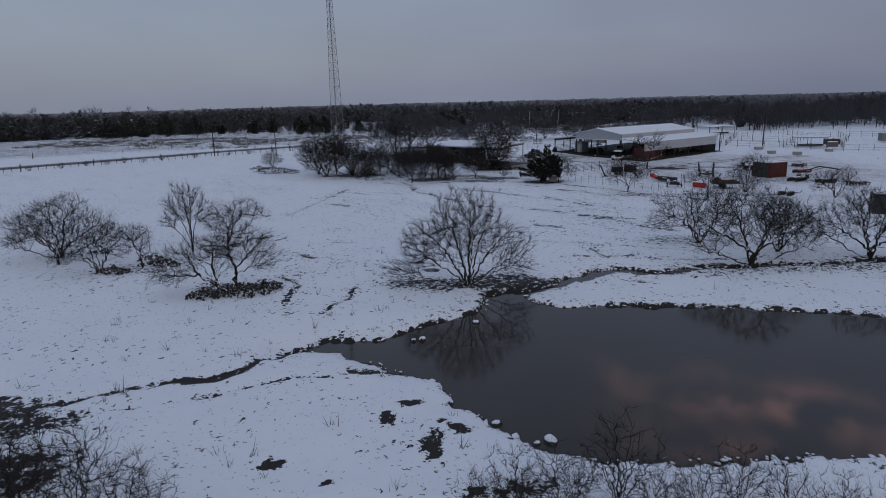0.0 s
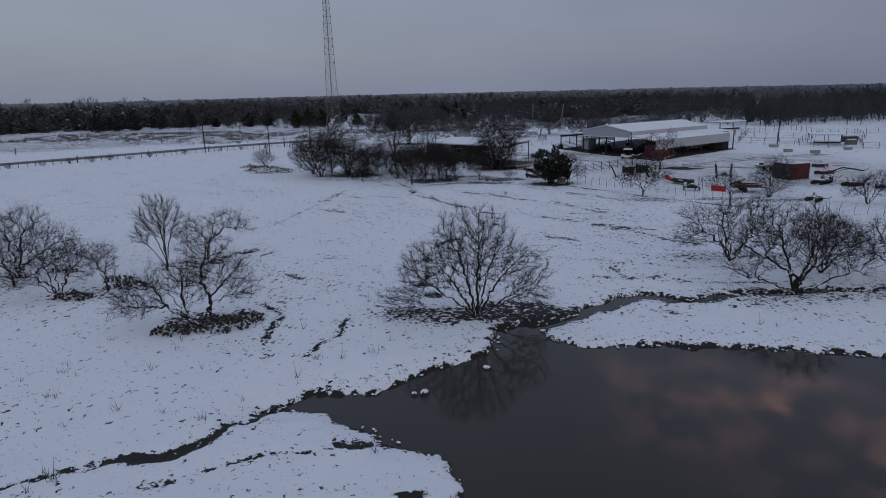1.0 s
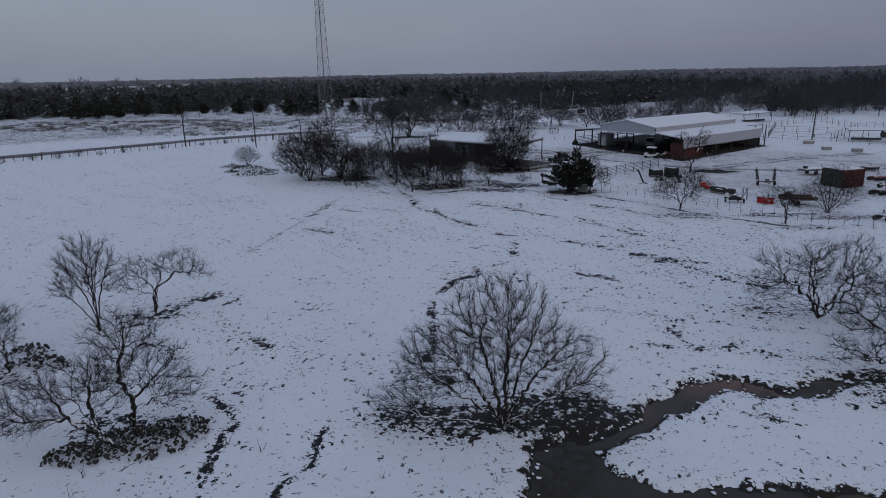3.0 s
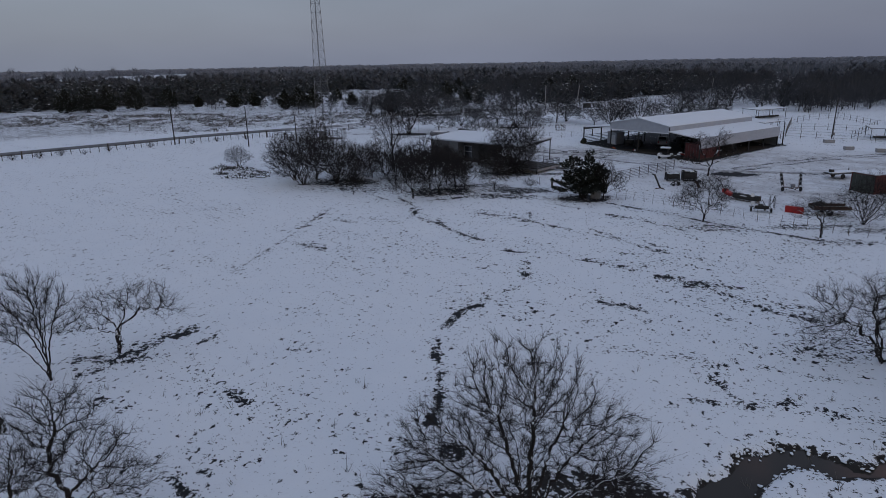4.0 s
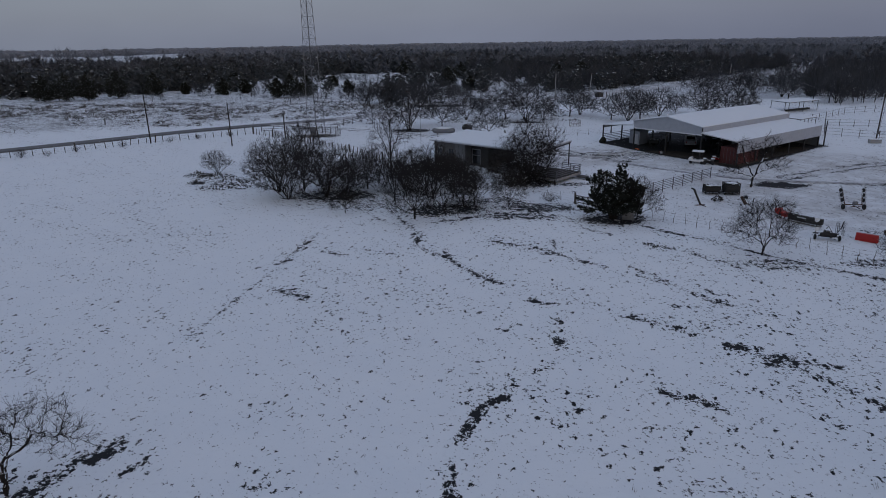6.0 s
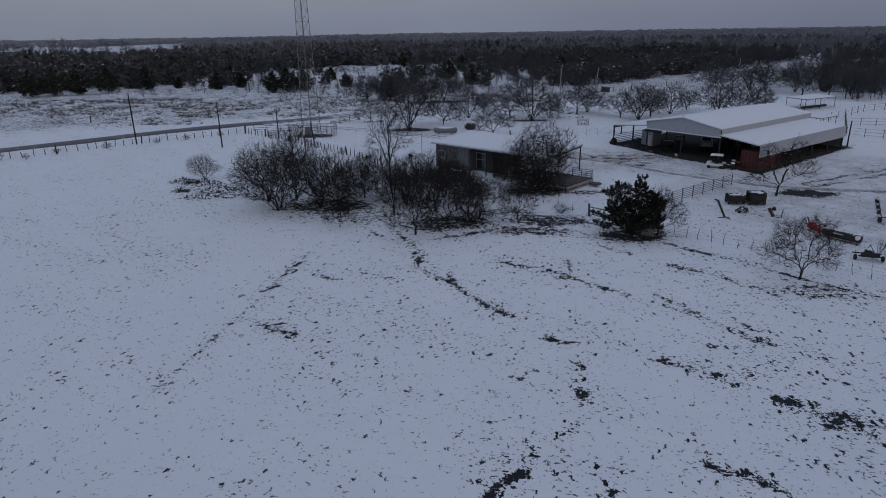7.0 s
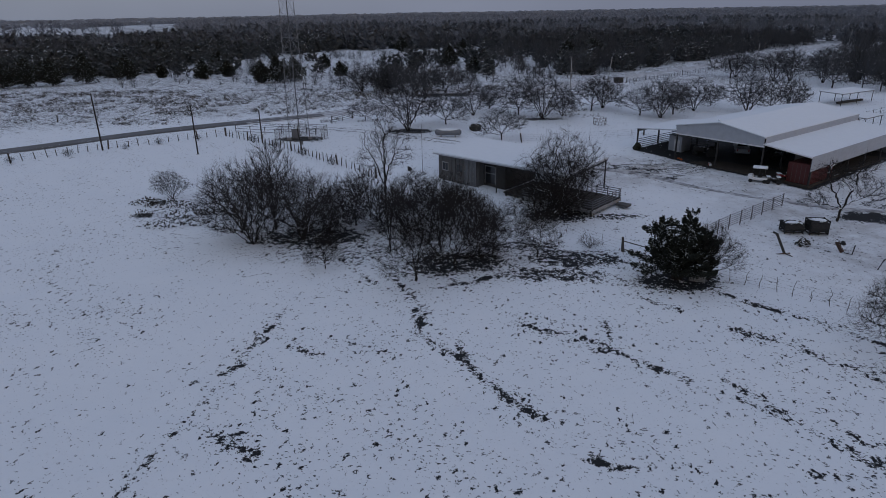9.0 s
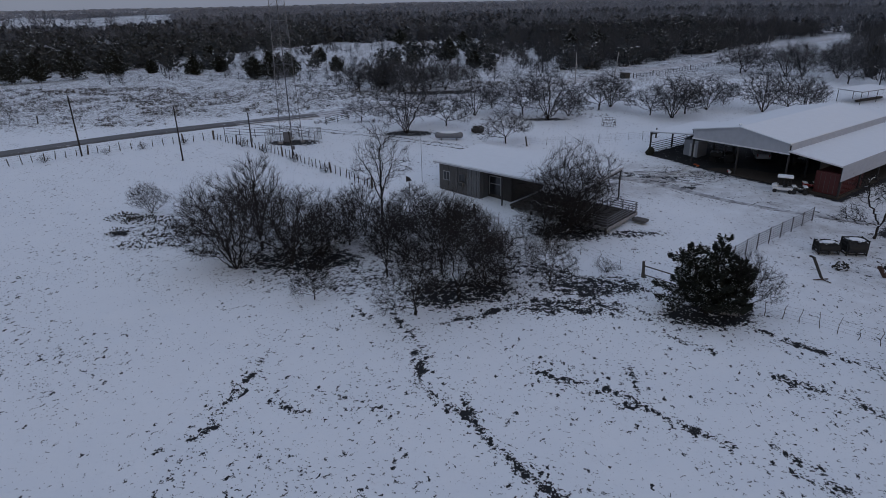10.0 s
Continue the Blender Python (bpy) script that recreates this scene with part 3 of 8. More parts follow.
def build_ground():
    def spread(start, end, step, grow=1.09, top=120.0):
        out, at = [], start
        sign = 1 if end > start else -1
        while abs(at - start) < abs(end - start):
            step = min(step * grow, top)
            at += sign * step
            out.append(at)
        return out

    xs = np.array(sorted(spread(-36.0, -4200.0, 0.36) + list(np.arange(-36.0, 44.0, 0.36)) + spread(44.0, 4200.0, 0.36)))
    ys = np.array(sorted(spread(16.0, -400.0, 0.4) + list(np.arange(16.0, 118.0, 0.36)) + list(np.arange(118.0, 182.0, 0.7)) + spread(182.0, 4600.0, 0.7, 1.06)))
    X, Y = np.meshgrid(xs, ys)
    Z = land(X, Y)
    # far ridges
    far = np.clip((np.hypot(X, Y - 40) - 420) / 1500, 0, 1)
    Z += far * ((vnoise(X, Y, 520.0, 5) - 0.5) * 9 + vnoise(X, Y, 1500.0, 6) * 14 - 7)
    Z += (vnoise(X, Y, 2.2, 8) - 0.5) * 0.10 + (vnoise(X, Y, 9.0, 9) - 0.5) * 0.16 * np.clip((Y - 52) / 20, 0.1, 1)
    bare = np.zeros(X.shape)
    wet = np.zeros(X.shape)
    jx, jy = wobble(X, Y)
    jx, jy = X + jx, Y + jy
    halo = np.zeros(X.shape)
    for pts, w, s in TRAILS:
        d = line_dist(X + (jx - X) * 0.45, Y + (jy - Y) * 0.45, pts)
        bare = np.maximum(bare, s * np.clip(1.3 - d / (0.85 * w), 0, 1) * (0.36 + 0.78 * vnoise(X, Y, 1.0, 61)))
        halo = np.maximum(halo, s * np.exp(-(d / 1.1) ** 2))
    speck = 0.24 * halo + 0.12 * np.exp(-((X - 22) / 15) ** 2 - ((Y - 72) / 14) ** 2) + 0.10 * np.exp(-((X - 6) / 22) ** 2 - ((Y - 90) / 16) ** 2)
    speck -= 0.06 * np.exp(-((X - 2) / 24) ** 2 - ((Y - 34) / 14) ** 2) + 0.05 * np.clip((Y - 112) / 10, 0, 1) - 0.62 * np.clip((-X * 0.35 + Y - 190) / 12, 0, 1)
    trodden = np.clip(1.7 * np.exp(-((X - 56) / 24) ** 4 - ((Y - 119) / 19) ** 4) + 1.2 * np.exp(-((X - 27) / 13) ** 4 - ((Y - 139) / 7) ** 4), 0, 1)
    speck += 0.10 * trodden
    for (cx, cy), (rx, ry), s in BARE:
        d = np.hypot((jx - cx) / rx, (jy - cy) / ry)
        bare = np.maximum(bare, s * np.clip(1.8 - d * 1.2, 0, 1))
    for pts in TRACKS:
        d = line_dist(X + (jx - X) * 0.5, Y + (jy - Y) * 0.5, pts)
        bare = np.maximum(bare, 0.70 * np.clip(1.4 - np.abs(d - 0.85) / 0.40, 0, 1))
    d = line_dist(jx, jy, LANE[1:])
    bare = np.maximum(bare, 0.60 * np.clip(1.3 - np.abs(d - 3.1) / 0.5, 0, 1))
    # under the barn's roofs the floor is bare earth
    u = (X - BARN_AT[0]) * BARN_D.x + (Y - BARN_AT[1]) * BARN_D.y
    v = (X - BARN_AT[0]) * BARN_G.x + (Y - BARN_AT[1]) * BARN_G.y
    shed = np.clip(1.4 - np.maximum(np.maximum(-u - 0.2, u - 28.0), np.maximum(-v - 18.6, v - 6.4)) / 0.8, 0, 1)
    bare = np.maximum(bare, 0.95 * shed)
    # water courses
    west = line_dist(jx, jy, CREEK_WEST)
    seep = line_dist(jx, jy, SEEP_WEST)
    slim = (0.25 + 1.5 * vnoise(X, Y, 2.3, 63) ** 1.6) * np.interp(X, [-30, -21, -15, -9], [2.6, 2.2, 1.2, 0.7])
    for d, w, s in ((west, 0.26 * slim, 0.95), (seep, 0.26 * slim, 0.78)):
        k = s * np.clip(1.4 - d / (1.5 * w), 0, 1) * (0.40 + 0.75 * vnoise(X, Y, 1.1, 62))
        bare = np.maximum(bare, k)
        wet = np.maximum(wet, np.clip(1.5 - d / (2 * w), 0, 1))
        Z -= 0.10 * np.clip(1.3 - d / w, 0, 1)
    wet = np.maximum(wet, np.clip(1.6 - np.hypot((X - 4.6) / 5.0, (Y - 47.0) / 3.4), 0, 1))
    wet = np.maximum(wet, np.clip(1.8 - np.hypot((X + 1.0) / 4.5, (Y - 25.5) / 4.0), 0, 1))
    wet = np.maximum(wet, np.clip((34.0 - Y) / 3.0, 0, 1))
    d = bank_dist(X, Y)
    bank = WATER + 0.13 + 0.20 * np.clip(d, 0, 1.5) + 0.05 * vnoise(X, Y, 0.8, 33)
    Z = np.where(d < 0, WATER - np.clip(0.06 - d * 0.3, 0.06, 1.2), np.where(d < 1.5, np.minimum(Z, np.maximum(bank, WATER + 0.1)), Z))
    near = (np.abs(X - 15) < 45) & (np.abs(Y - 38) < 24)
    Z = np.where(near & (d >= 0), np.maximum(Z, WATER + 0.10), Z)
    rim = np.clip(1.15 - np.abs(d - 0.05) / 0.42, 0, 1) * (0.35 + 0.75 * vnoise(X, Y, 1.3, 35))
    bare = np.maximum(bare, rim)
    bare = np.where(d < -0.1, 1.0, bare)
    wet = np.maximum(wet, np.clip(1.2 - d / 0.8, 0, 1))
    # rushes and stubble along the northern bank
    bare = np.maximum(bare, 0.32 * np.clip(1 - np.abs(d - 0.9) / 0.9, 0, 1) * (Y > 36))
    # open woods show dark litter
    wood = np.clip((Y - edge_line(X) - 14) / 22, 0, 1)
    wood = np.maximum(wood, np.clip((Y - 194) / 25, 0, 1) * np.clip((X - 96 - (Y - 205) * 0.60) / 12, 0, 1))
    wood = np.maximum(wood, np.clip((Y - np.interp(X, [q[0] for q in LANE], [q[1] for q in LANE]) - 8) / 10, 0, 1) * np.clip((X - 40) / 10, 0, 1) * (Y < 420))
    lane = np.clip((line_dist(X, Y, LANE) - 5) / 5, 0, 1)
    fields = np.clip((-X - 0.36 * Y) / 60, 0, 1) * np.clip((Y - 800) / 40, 0, 1) * np.clip((Y * 0.95 + 200 + X) / 60, 0, 1) * (vnoise(X, Y, 120.0, 57) > 0.3)
    clearing = np.clip((vnoise(X, Y, 190.0, 49) - 0.74) * 12, 0, 1) * np.clip((Y - 520) / 120, 0, 1) * np.clip((-X - 250) / 120, 0, 1)
    bare = np.maximum(bare, 0.56 * wood * lane * (1 - clearing) * (1 - 0.8 * fields) * np.clip(1.6 - Y / 1000, 0.9, 1))
    Z -= 0.05 * np.clip(bare - 0.45, 0, 0.5)
    ny, nx = X.shape
    idx = np.arange(nx * ny).reshape(ny, nx)
    faces = np.stack([idx[:-1, :-1], idx[:-1, 1:], idx[1:, 1:], idx[1:, :-1]], -1).reshape(-1, 4)
    me = np_mesh("ground", np.stack([X, Y, Z], -1).reshape(-1, 3), faces, M_GROUND)
    for name, data in (("bare", bare), ("wet", wet), ("speck", speck), ("trodden", trodden)):
        at = me.attributes.new(name, "FLOAT", "POINT")
        at.data.foreach_set("value", data.astype(np.float32).ravel())
    me.shade_smooth()
    tagged(new("ground", me), "snow-covered pasture with thawed muddy trails", "ground", kind="structure")


build_ground()
pond = np_mesh("water", np.array([(-13.0, 19.0, WATER), (50.0, 19.0, WATER), (50.0, 56.0, WATER), (-13.0, 56.0, WATER)]), np.array([[0, 1, 2, 3]]), M_WATER)
tagged(new("water", pond), "still dark pond water with a creek inlet", "pond", kind="structure")


# ---- road ----
def ribbon(name, pts, width, material, lift, step=2.0):
    """A strip that lies on the ground along a line."""
    dense = []
    for (ax, ay), (bx, by) in zip(pts, pts[1:]):
        n = max(1, int(math.hypot(bx - ax, by - ay) / step))
        dense += [(ax + (bx - ax) * i / n, ay + (by - ay) * i / n) for i in range(n)]
    dense.append(pts[-1])
    p = np.array(dense)
    for _ in range(12):
        p[1:-1] = (p[:-2] + p[2:] + 2 * p[1:-1]) / 4
    d = np.gradient(p, axis=0)
    d /= np.linalg.norm(d, axis=1)[:, None]
    nrm = np.stack([-d[:, 1], d[:, 0]], 1)
    rows = []
    for s in (-0.5, -0.46, -0.2, 0.0, 0.2, 0.46, 0.5):
        q = p + nrm * (s * width)
        z = land(q[:, 0], q[:, 1]) + (lift if abs(s) < 0.48 else -0.15) + 0.04 * (1 - (2 * s) ** 2)
        rows.append(np.column_stack([q, z]))
    v = np.stack(rows, 1)
    n, k = v.shape[:2]
    idx = np.arange(n * k).reshape(n, k)
    f = np.stack([idx[:-1, :-1], idx[1:, :-1], idx[1:, 1:], idx[:-1, 1:]], -1).reshape(-1, 4)
    return new(name, np_mesh(name, v.reshape(-1, 3), f, material))


def road_material():
    m = Mat("wet_gravel_road", (0.07, 0.07, 0.07), 0.6)
    c = m.mix(m.noise(0.5, 4), (0.06, 0.06, 0.062), (0.13, 0.13, 0.135))
    c = m.mix(m.range(m.noise(0.8, 6, seed=3.0, rough=0.7), 0.60, 0.72, 0, 0.8), c, (0.6, 0.62, 0.65))
    m.color(c)
    m.bump(m.noise(12, 3), 0.4, 0.02)
    return m.m


M_ROAD = road_material()
ROAD = [(-150.0, 86.0), (-110.0, 119.0), (-78.3, 146.2), (-66.5, 155.2), (-57.0, 163.0), (-47.9, 169.9), (-37.4, 174.9), (-24.0, 181.7)]
tagged(ribbon("road", ROAD, 4.0, M_ROAD, 0.13), "wet grey gravel road with snowy verges", "road", kind="structure")


def lane_material():
    m = Mat("snowy_lane", SNOW, 0.75)
    c = m.mix(m.range(m.noise(0.9, 5), 0.5, 0.7), (0.60, 0.62, 0.65), (0.26, 0.26, 0.265))
    m.color(c)
    m.bump(m.noise(5, 3), 0.4, 0.03)
    return m.m


tagged(ribbon("road_lane", LANE, 5.0, lane_material(), 0.10), "snow-packed lane with faint wheel tracks", "road", kind="structure")


def track_material():
    m = Mat("thawed_wheel_track", (0.12, 0.12, 0.12), 0.6)
    c = m.mix(m.range(m.noise(0.9, 6, rough=0.7), 0.40, 0.62), (0.14, 0.142, 0.148), (0.54, 0.56, 0.59))
    m.color(c)
    m.bump(m.noise(9, 3), 0.4, 0.02)
    return m.m


M_TRACK = track_material()
for side in (-0.95, 0.95):
    line = []
    for (ax, ay), (bx, by) in zip(LANE, LANE[1:] + [(244.0, 400.0)]):
        n = math.hypot(bx - ax, by - ay)
        line.append((ax - (by - ay) / n * side, ay + (bx - ax) / n * side))
    tagged(ribbon("road_track", line[:-1], 0.6, M_TRACK, 0.145), "dark thawed wheel track along the snowy lane", "wheel track", kind="structure")


for line, wide in (([(14.0, 144.0), (20.0, 139.8), (23.6, 138.5), (25.7, 137.2), (27.5, 135.3), (29.1, 132.4), (31.4, 130.1), (35.1, 127.2), (39.6, 124.3), (44.1, 122.2), (60.0, 119.5), (76.0, 121.0)], 0.85), ([(24.2, 142.2), (28.0, 141.2), (33.5, 140.2)], 0.32), ([(24.8, 140.6), (28.5, 140.3), (33.0, 138.9)], 0.3), ([(25.2, 138.4), (27.5, 140.6), (31.6, 143.0)], 0.32), ([(22.8, 139.6), (26.5, 138.2), (31.0, 136.2)], 0.3)):
    tagged(ribbon("road_track", line, wide, M_TRACK, 0.05, 0.8), "slushy grey wheel track across the snowy yard", "wheel track", kind="structure")


# ---- trees and bushes ----
def bend(end, lean=0.5, n=14, jitter=0.05, start=(0.0, 0.0, -0.15), rng=random):
    """A stem from the foot to its end: it sets off upright (lean 0) or straight at its end (lean 1)."""
    a, e = np.array(start), np.array(end, float)
    c = a + (e - a) * np.array([0.5 * lean, 0.5 * lean, 0.62 - 0.12 * lean])
    t = np.linspace(0, 1, n)[:, None]
    p = (1 - t) ** 2 * a + 2 * t * (1 - t) * c + t * t * e
    j = np.array([[rng.gauss(0, jitter) for _ in range(3)] for _ in range(n)])
    j[0] = 0
    return p + j


def colonize(seed, stems, blobs, count, step=0.24, kill=1.9, reach=3.2, noise_=0.22, lift=0.04, tip=0.0085, pipe=2.25, twigs=1.6, sprig=(0.3, 0.8), rise=0.25, hollow=0.3, lean=0.5, jitter=0.05, out=0.45, ragged=0.62, slim=0.009, thick=0.024, bushy=0.7):
    """A bare tree that grows its branches into the room of its crown. stems: where the main limbs end; blobs: the ellipsoids that
    make up the crown (centre, radii). Gives segments (start, end, radius at both)."""
    rng, rnd = np.random.RandomState(seed), random.Random(seed)
    nodes, parent = [np.array([0.0, 0.0, -0.15])], [-1]
    for s in stems:
        line = s if isinstance(s, list) else [s]
        at, root = np.array([0.0, 0.0, -0.15]), 0
        for e in line:
            p = bend(e, lean, max(4, int(np.linalg.norm(np.array(e) - at) / step)), jitter, at, rnd)
            for q in p[1:]:
                nodes.append(q)
                parent.append(root)
                root = len(nodes) - 1
            at = p[-1]
    room = np.array([r[0] * r[1] * r[2] for _, r in blobs]) ** 0.8
    pick = rng.choice(len(blobs), count, p=room / room.sum())
    d = rng.randn(count, 3)
    d /= np.linalg.norm(d, axis=1)[:, None]
    rad = (hollow + (1 - hollow) * rng.rand(count)) ** 0.6
    # lobes and hollows in the outline
    lobes = rng.randn(len(blobs), 9, 3)
    lobes /= np.linalg.norm(lobes, axis=2)[:, :, None]
    near_lobe = (lobes[pick] * d[:, None]).sum(2).max(1)
    rad *= np.clip(1.14 - ragged * (1.0 - near_lobe) / 0.55, 0.4, 1.18)
    A = np.array([blobs[i][0] for i in pick]) + d * rad[:, None] * np.array([blobs[i][1] for i in pick])
    A = A[A[:, 2] > 0.25]
    P = np.array(nodes)
    near, dist = np.zeros(len(A), int), np.full(len(A), 1e9)

    def update(new_, base):
        D = np.linalg.norm(A[:, None] - new_[None], axis=2)
        k = D.argmin(1)
        m = D[np.arange(len(A)), k]
        hit = m < dist
        near[hit], dist[hit] = base + k[hit], m[hit]

    for i in range(0, len(P), 200):
        update(P[i:i + 200], i)
    kids = np.bincount(np.array(parent[1:]), minlength=len(P)) if len(P) > 1 else np.zeros(1, int)
    parent = list(parent)
    for _ in range(90):
        live = (dist < reach)
        if live.sum() < 4:
            break
        idx, inv = np.unique(near[live], return_inverse=True)
        w = A[live] - P[near[live]]
        w /= np.linalg.norm(w, axis=1)[:, None] + 1e-9
        g = np.zeros((len(idx), 3))
        np.add.at(g, inv, w)
        g /= np.linalg.norm(g, axis=1)[:, None] + 1e-9
        ok = kids[idx] < 4
        idx, g = idx[ok], g[ok]
        if not len(idx):
            break
        away = P[idx] - np.array([0, 0, 0.6])
        away /= np.linalg.norm(away, axis=1)[:, None] + 1e-9
        g = g + rng.randn(len(idx), 3) * noise_ + away * out + np.array([0, 0, lift])
        g /= np.linalg.norm(g, axis=1)[:, None]
        q = P[idx] + g * step * (0.8 + 0.4 * rng.rand(len(idx), 1))
        base = len(P)
        P = np.concatenate([P, q])
        parent += list(idx)
        np.add.at(kids, idx, 1)
        kids = np.concatenate([kids, np.zeros(len(q), int)])
        update(q, base)
        keep = dist > kill * step
        A, near, dist = A[keep], near[keep], dist[keep]
        if len(A) < 4:
            break
    par = np.array(parent)
    r = np.zeros(len(P))
    for i in range(len(P) - 1, 0, -1):
        if r[i] == 0:
            r[i] = tip ** pipe
        r[par[i]] += r[i]
    r = np.maximum(r, tip ** pipe) ** (1 / pipe)
    i = np.arange(1, len(P))
    r0 = np.minimum(r[par[i]], r[i] * 1.35)
    segs = np.column_stack([P[par[i]], P[i], r0, r[i]])
    segs[:, 2] = np.maximum(segs[:, 2], -0.2)
    segs[:, 5] = np.maximum(segs[:, 5], -0.15)
    # fine twigs on the thin branches, and finer ones on those
    thin = i[r[i] < thick]
    thin = np.repeat(thin, rng.poisson(twigs, len(thin)))
    a, b = P[par[thin]], P[thin]
    fine, size = [], slim
    for level in range(2):
        d = b - a
        d /= np.linalg.norm(d, axis=1)[:, None] + 1e-9
        s = rng.randn(len(a), 3)
        s -= d * (s * d).sum(1)[:, None]
        s /= np.linalg.norm(s, axis=1)[:, None] + 1e-9
        away = a - np.array([0, 0, 0.6])
        away /= np.linalg.norm(away, axis=1)[:, None] + 1e-9
        w = d * (0.6 + 0.4 * rng.rand(len(a), 1)) + away * out + s * (0.35 + 0.6 * rng.rand(len(a), 1)) + np.array([0, 0, rise])
        w /= np.linalg.norm(w, axis=1)[:, None]
        foot = a + (b - a) * rng.rand(len(a), 1)
        end = foot + w * (rng.uniform(*sprig, len(a)) * (1.0 - 0.4 * level))[:, None]
        fine.append(np.column_stack([foot, end, np.full(len(a), size)]))
        more = rng.rand(len(a)) < bushy
        a, b, size = foot[more], end[more], size * 0.8
    return segs, np.concatenate(fine)


def spikes(a):
    """Twigs as slim three-sided spikes."""
    p, q, r = a[:, 0:3], a[:, 3:6], a[:, 6:7]
    d = q - p
    u = np.cross(d, np.array([[0.31, 0.57, 0.76]]))
    u /= np.linalg.norm(u, axis=1)[:, None] + 1e-9
    w = np.cross(d / (np.linalg.norm(d, axis=1)[:, None] + 1e-9), u)
    v = np.stack([p + u * r, p - u * r * 0.5 + w * r * 0.87, p - u * r * 0.5 - w * r * 0.87, q], 1).reshape(-1, 3)
    f = (np.arange(len(a)) * 4)[:, None] + np.array([0, 1, 3, 1, 2, 3, 2, 0, 3])[None]
    return v, f.reshape(-1, 3)


def tubes(a, sides):
    """All segments as open tapered tubes."""
    p0, p1, r0, r1 = a[:, 0:3], a[:, 3:6], a[:, 6], a[:, 7]
    d = p1 - p0
    d /= np.linalg.norm(d, axis=1)[:, None] + 1e-9
    ref = np.where(np.abs(d[:, 2:3]) < 0.9, np.array([[0, 0, 1.0]]), np.array([[1.0, 0, 0]]))
    u = np.cross(d, ref)
    u /= np.linalg.norm(u, axis=1)[:, None] + 1e-9
    w = np.cross(d, u)
    ring = []
    for p, r in ((p0, r0), (p1, r1)):
        for i in range(sides):
            t = 2 * math.pi * i / sides
            ring.append(p + u * (r * math.cos(t))[:, None] + w * (r * math.sin(t))[:, None])
    v = np.stack(ring, 1)
    n = len(a)
    base = (np.arange(n) * 2 * sides)[:, None]
    f = [np.stack([base[:, 0] + i, base[:, 0] + sides + i, base[:, 0] + sides + (i + 1) % sides, base[:, 0] + (i + 1) % sides], -1) for i in range(sides)]
    return v.reshape(-1, 3), np.stack(f, 1).reshape(-1, 4)


TREES = {}


def tree_meshes(key, twig=M_TWIG, bark=M_BARK, fork=0.022, **how):
    a, fine = colonize(**how)
    cut = a[:, 6] > fork
    v, f = tubes(a[cut], 6)
    trunk = np_mesh("trunk", v, f, bark)
    v, f = tubes(a[~cut], 3)
    f = np.concatenate([f[:, [0, 1, 2]], f[:, [0, 2, 3]]])
    v2, f2 = spikes(fine)
    TREES[key] = (trunk, np_mesh("crown", np.concatenate([v, v2]), np.concatenate([f, f2 + len(v)]), twig))


def ring_of(n, r, z, turn=0.0, uneven=0.25, seed=0):
    """Ends of n limbs spread round the foot."""
    rng_ = random.Random(seed)
    out = []
    for i in range(n):
        w = radians(turn) + 2 * math.pi * (i + rng_.uniform(-0.3, 0.3)) / n
        k = rng_.uniform(1 - uneven, 1 + uneven)
        out.append((r * k * math.cos(w), r * k * math.sin(w), z * rng_.uniform(0.85, 1.15)))
    return out


def plant(key, x, y, turn=0.0, scale=1.0, name="bare_tree", label="leafless tree with dark twiggy crown in the snow", category="tree", group="", sz=None, z=None):
    trunk, crown = TREES[key]
    ob = new(name)
    ob.empty_display_size = 0.2
    s = Matrix.Diagonal((scale, scale, scale * (sz or 1.0), 1))
    ob.matrix_basis = pose(x, y, (gz(x, y) if z is None else z) - 0.05, 0, 0, turn) @ s
    tagged(ob, label, category, group)
    part("trunk", trunk, M_BARK, ob)
    part("crown", crown, M_TWIG, ob)
    return ob


# the kinds that grow here; each is about as tall as the top of its crown
tree_meshes("elm", bark=M_BARK_SNOWY, seed=4, stems=[(0.2, 0.2, 5.6), (-1.2, 0.5, 5.0), (1.2, -0.2, 4.9), (-2.3, -0.4, 4.0), (2.4, 0.4, 3.8), (-3.4, 0.3, 2.8), (3.4, -0.5, 2.6), (0.6, 2.2, 4.2), (-0.7, -2.2, 3.8), (-3.9, -0.9, 1.2), (3.2, 1.0, 1.4), (1.8, -2.3, 2.0), (-2.0, 1.8, 2.4), (2.6, -1.4, 0.9)],
            blobs=[((-0.1, 0.3, 4.9), (3.3, 2.6, 3.0)), ((-3.2, 0.2, 3.5), (2.2, 2.0, 1.9)), ((2.7, 0.2, 3.3), (2.0, 2.0, 1.7)), ((-4.7, 0.1, 1.5), (1.8, 1.4, 0.9)), ((3.6, 0.2, 1.4), (1.4, 1.4, 0.8))],
            count=5200, step=0.23, kill=1.35, noise_=0.16, lift=0.03, hollow=0.12, tip=0.0078, lean=0.8, twigs=3.2, sprig=(0.25, 0.8), out=0.36, slim=0.0072, pipe=2.05, ragged=0.4)
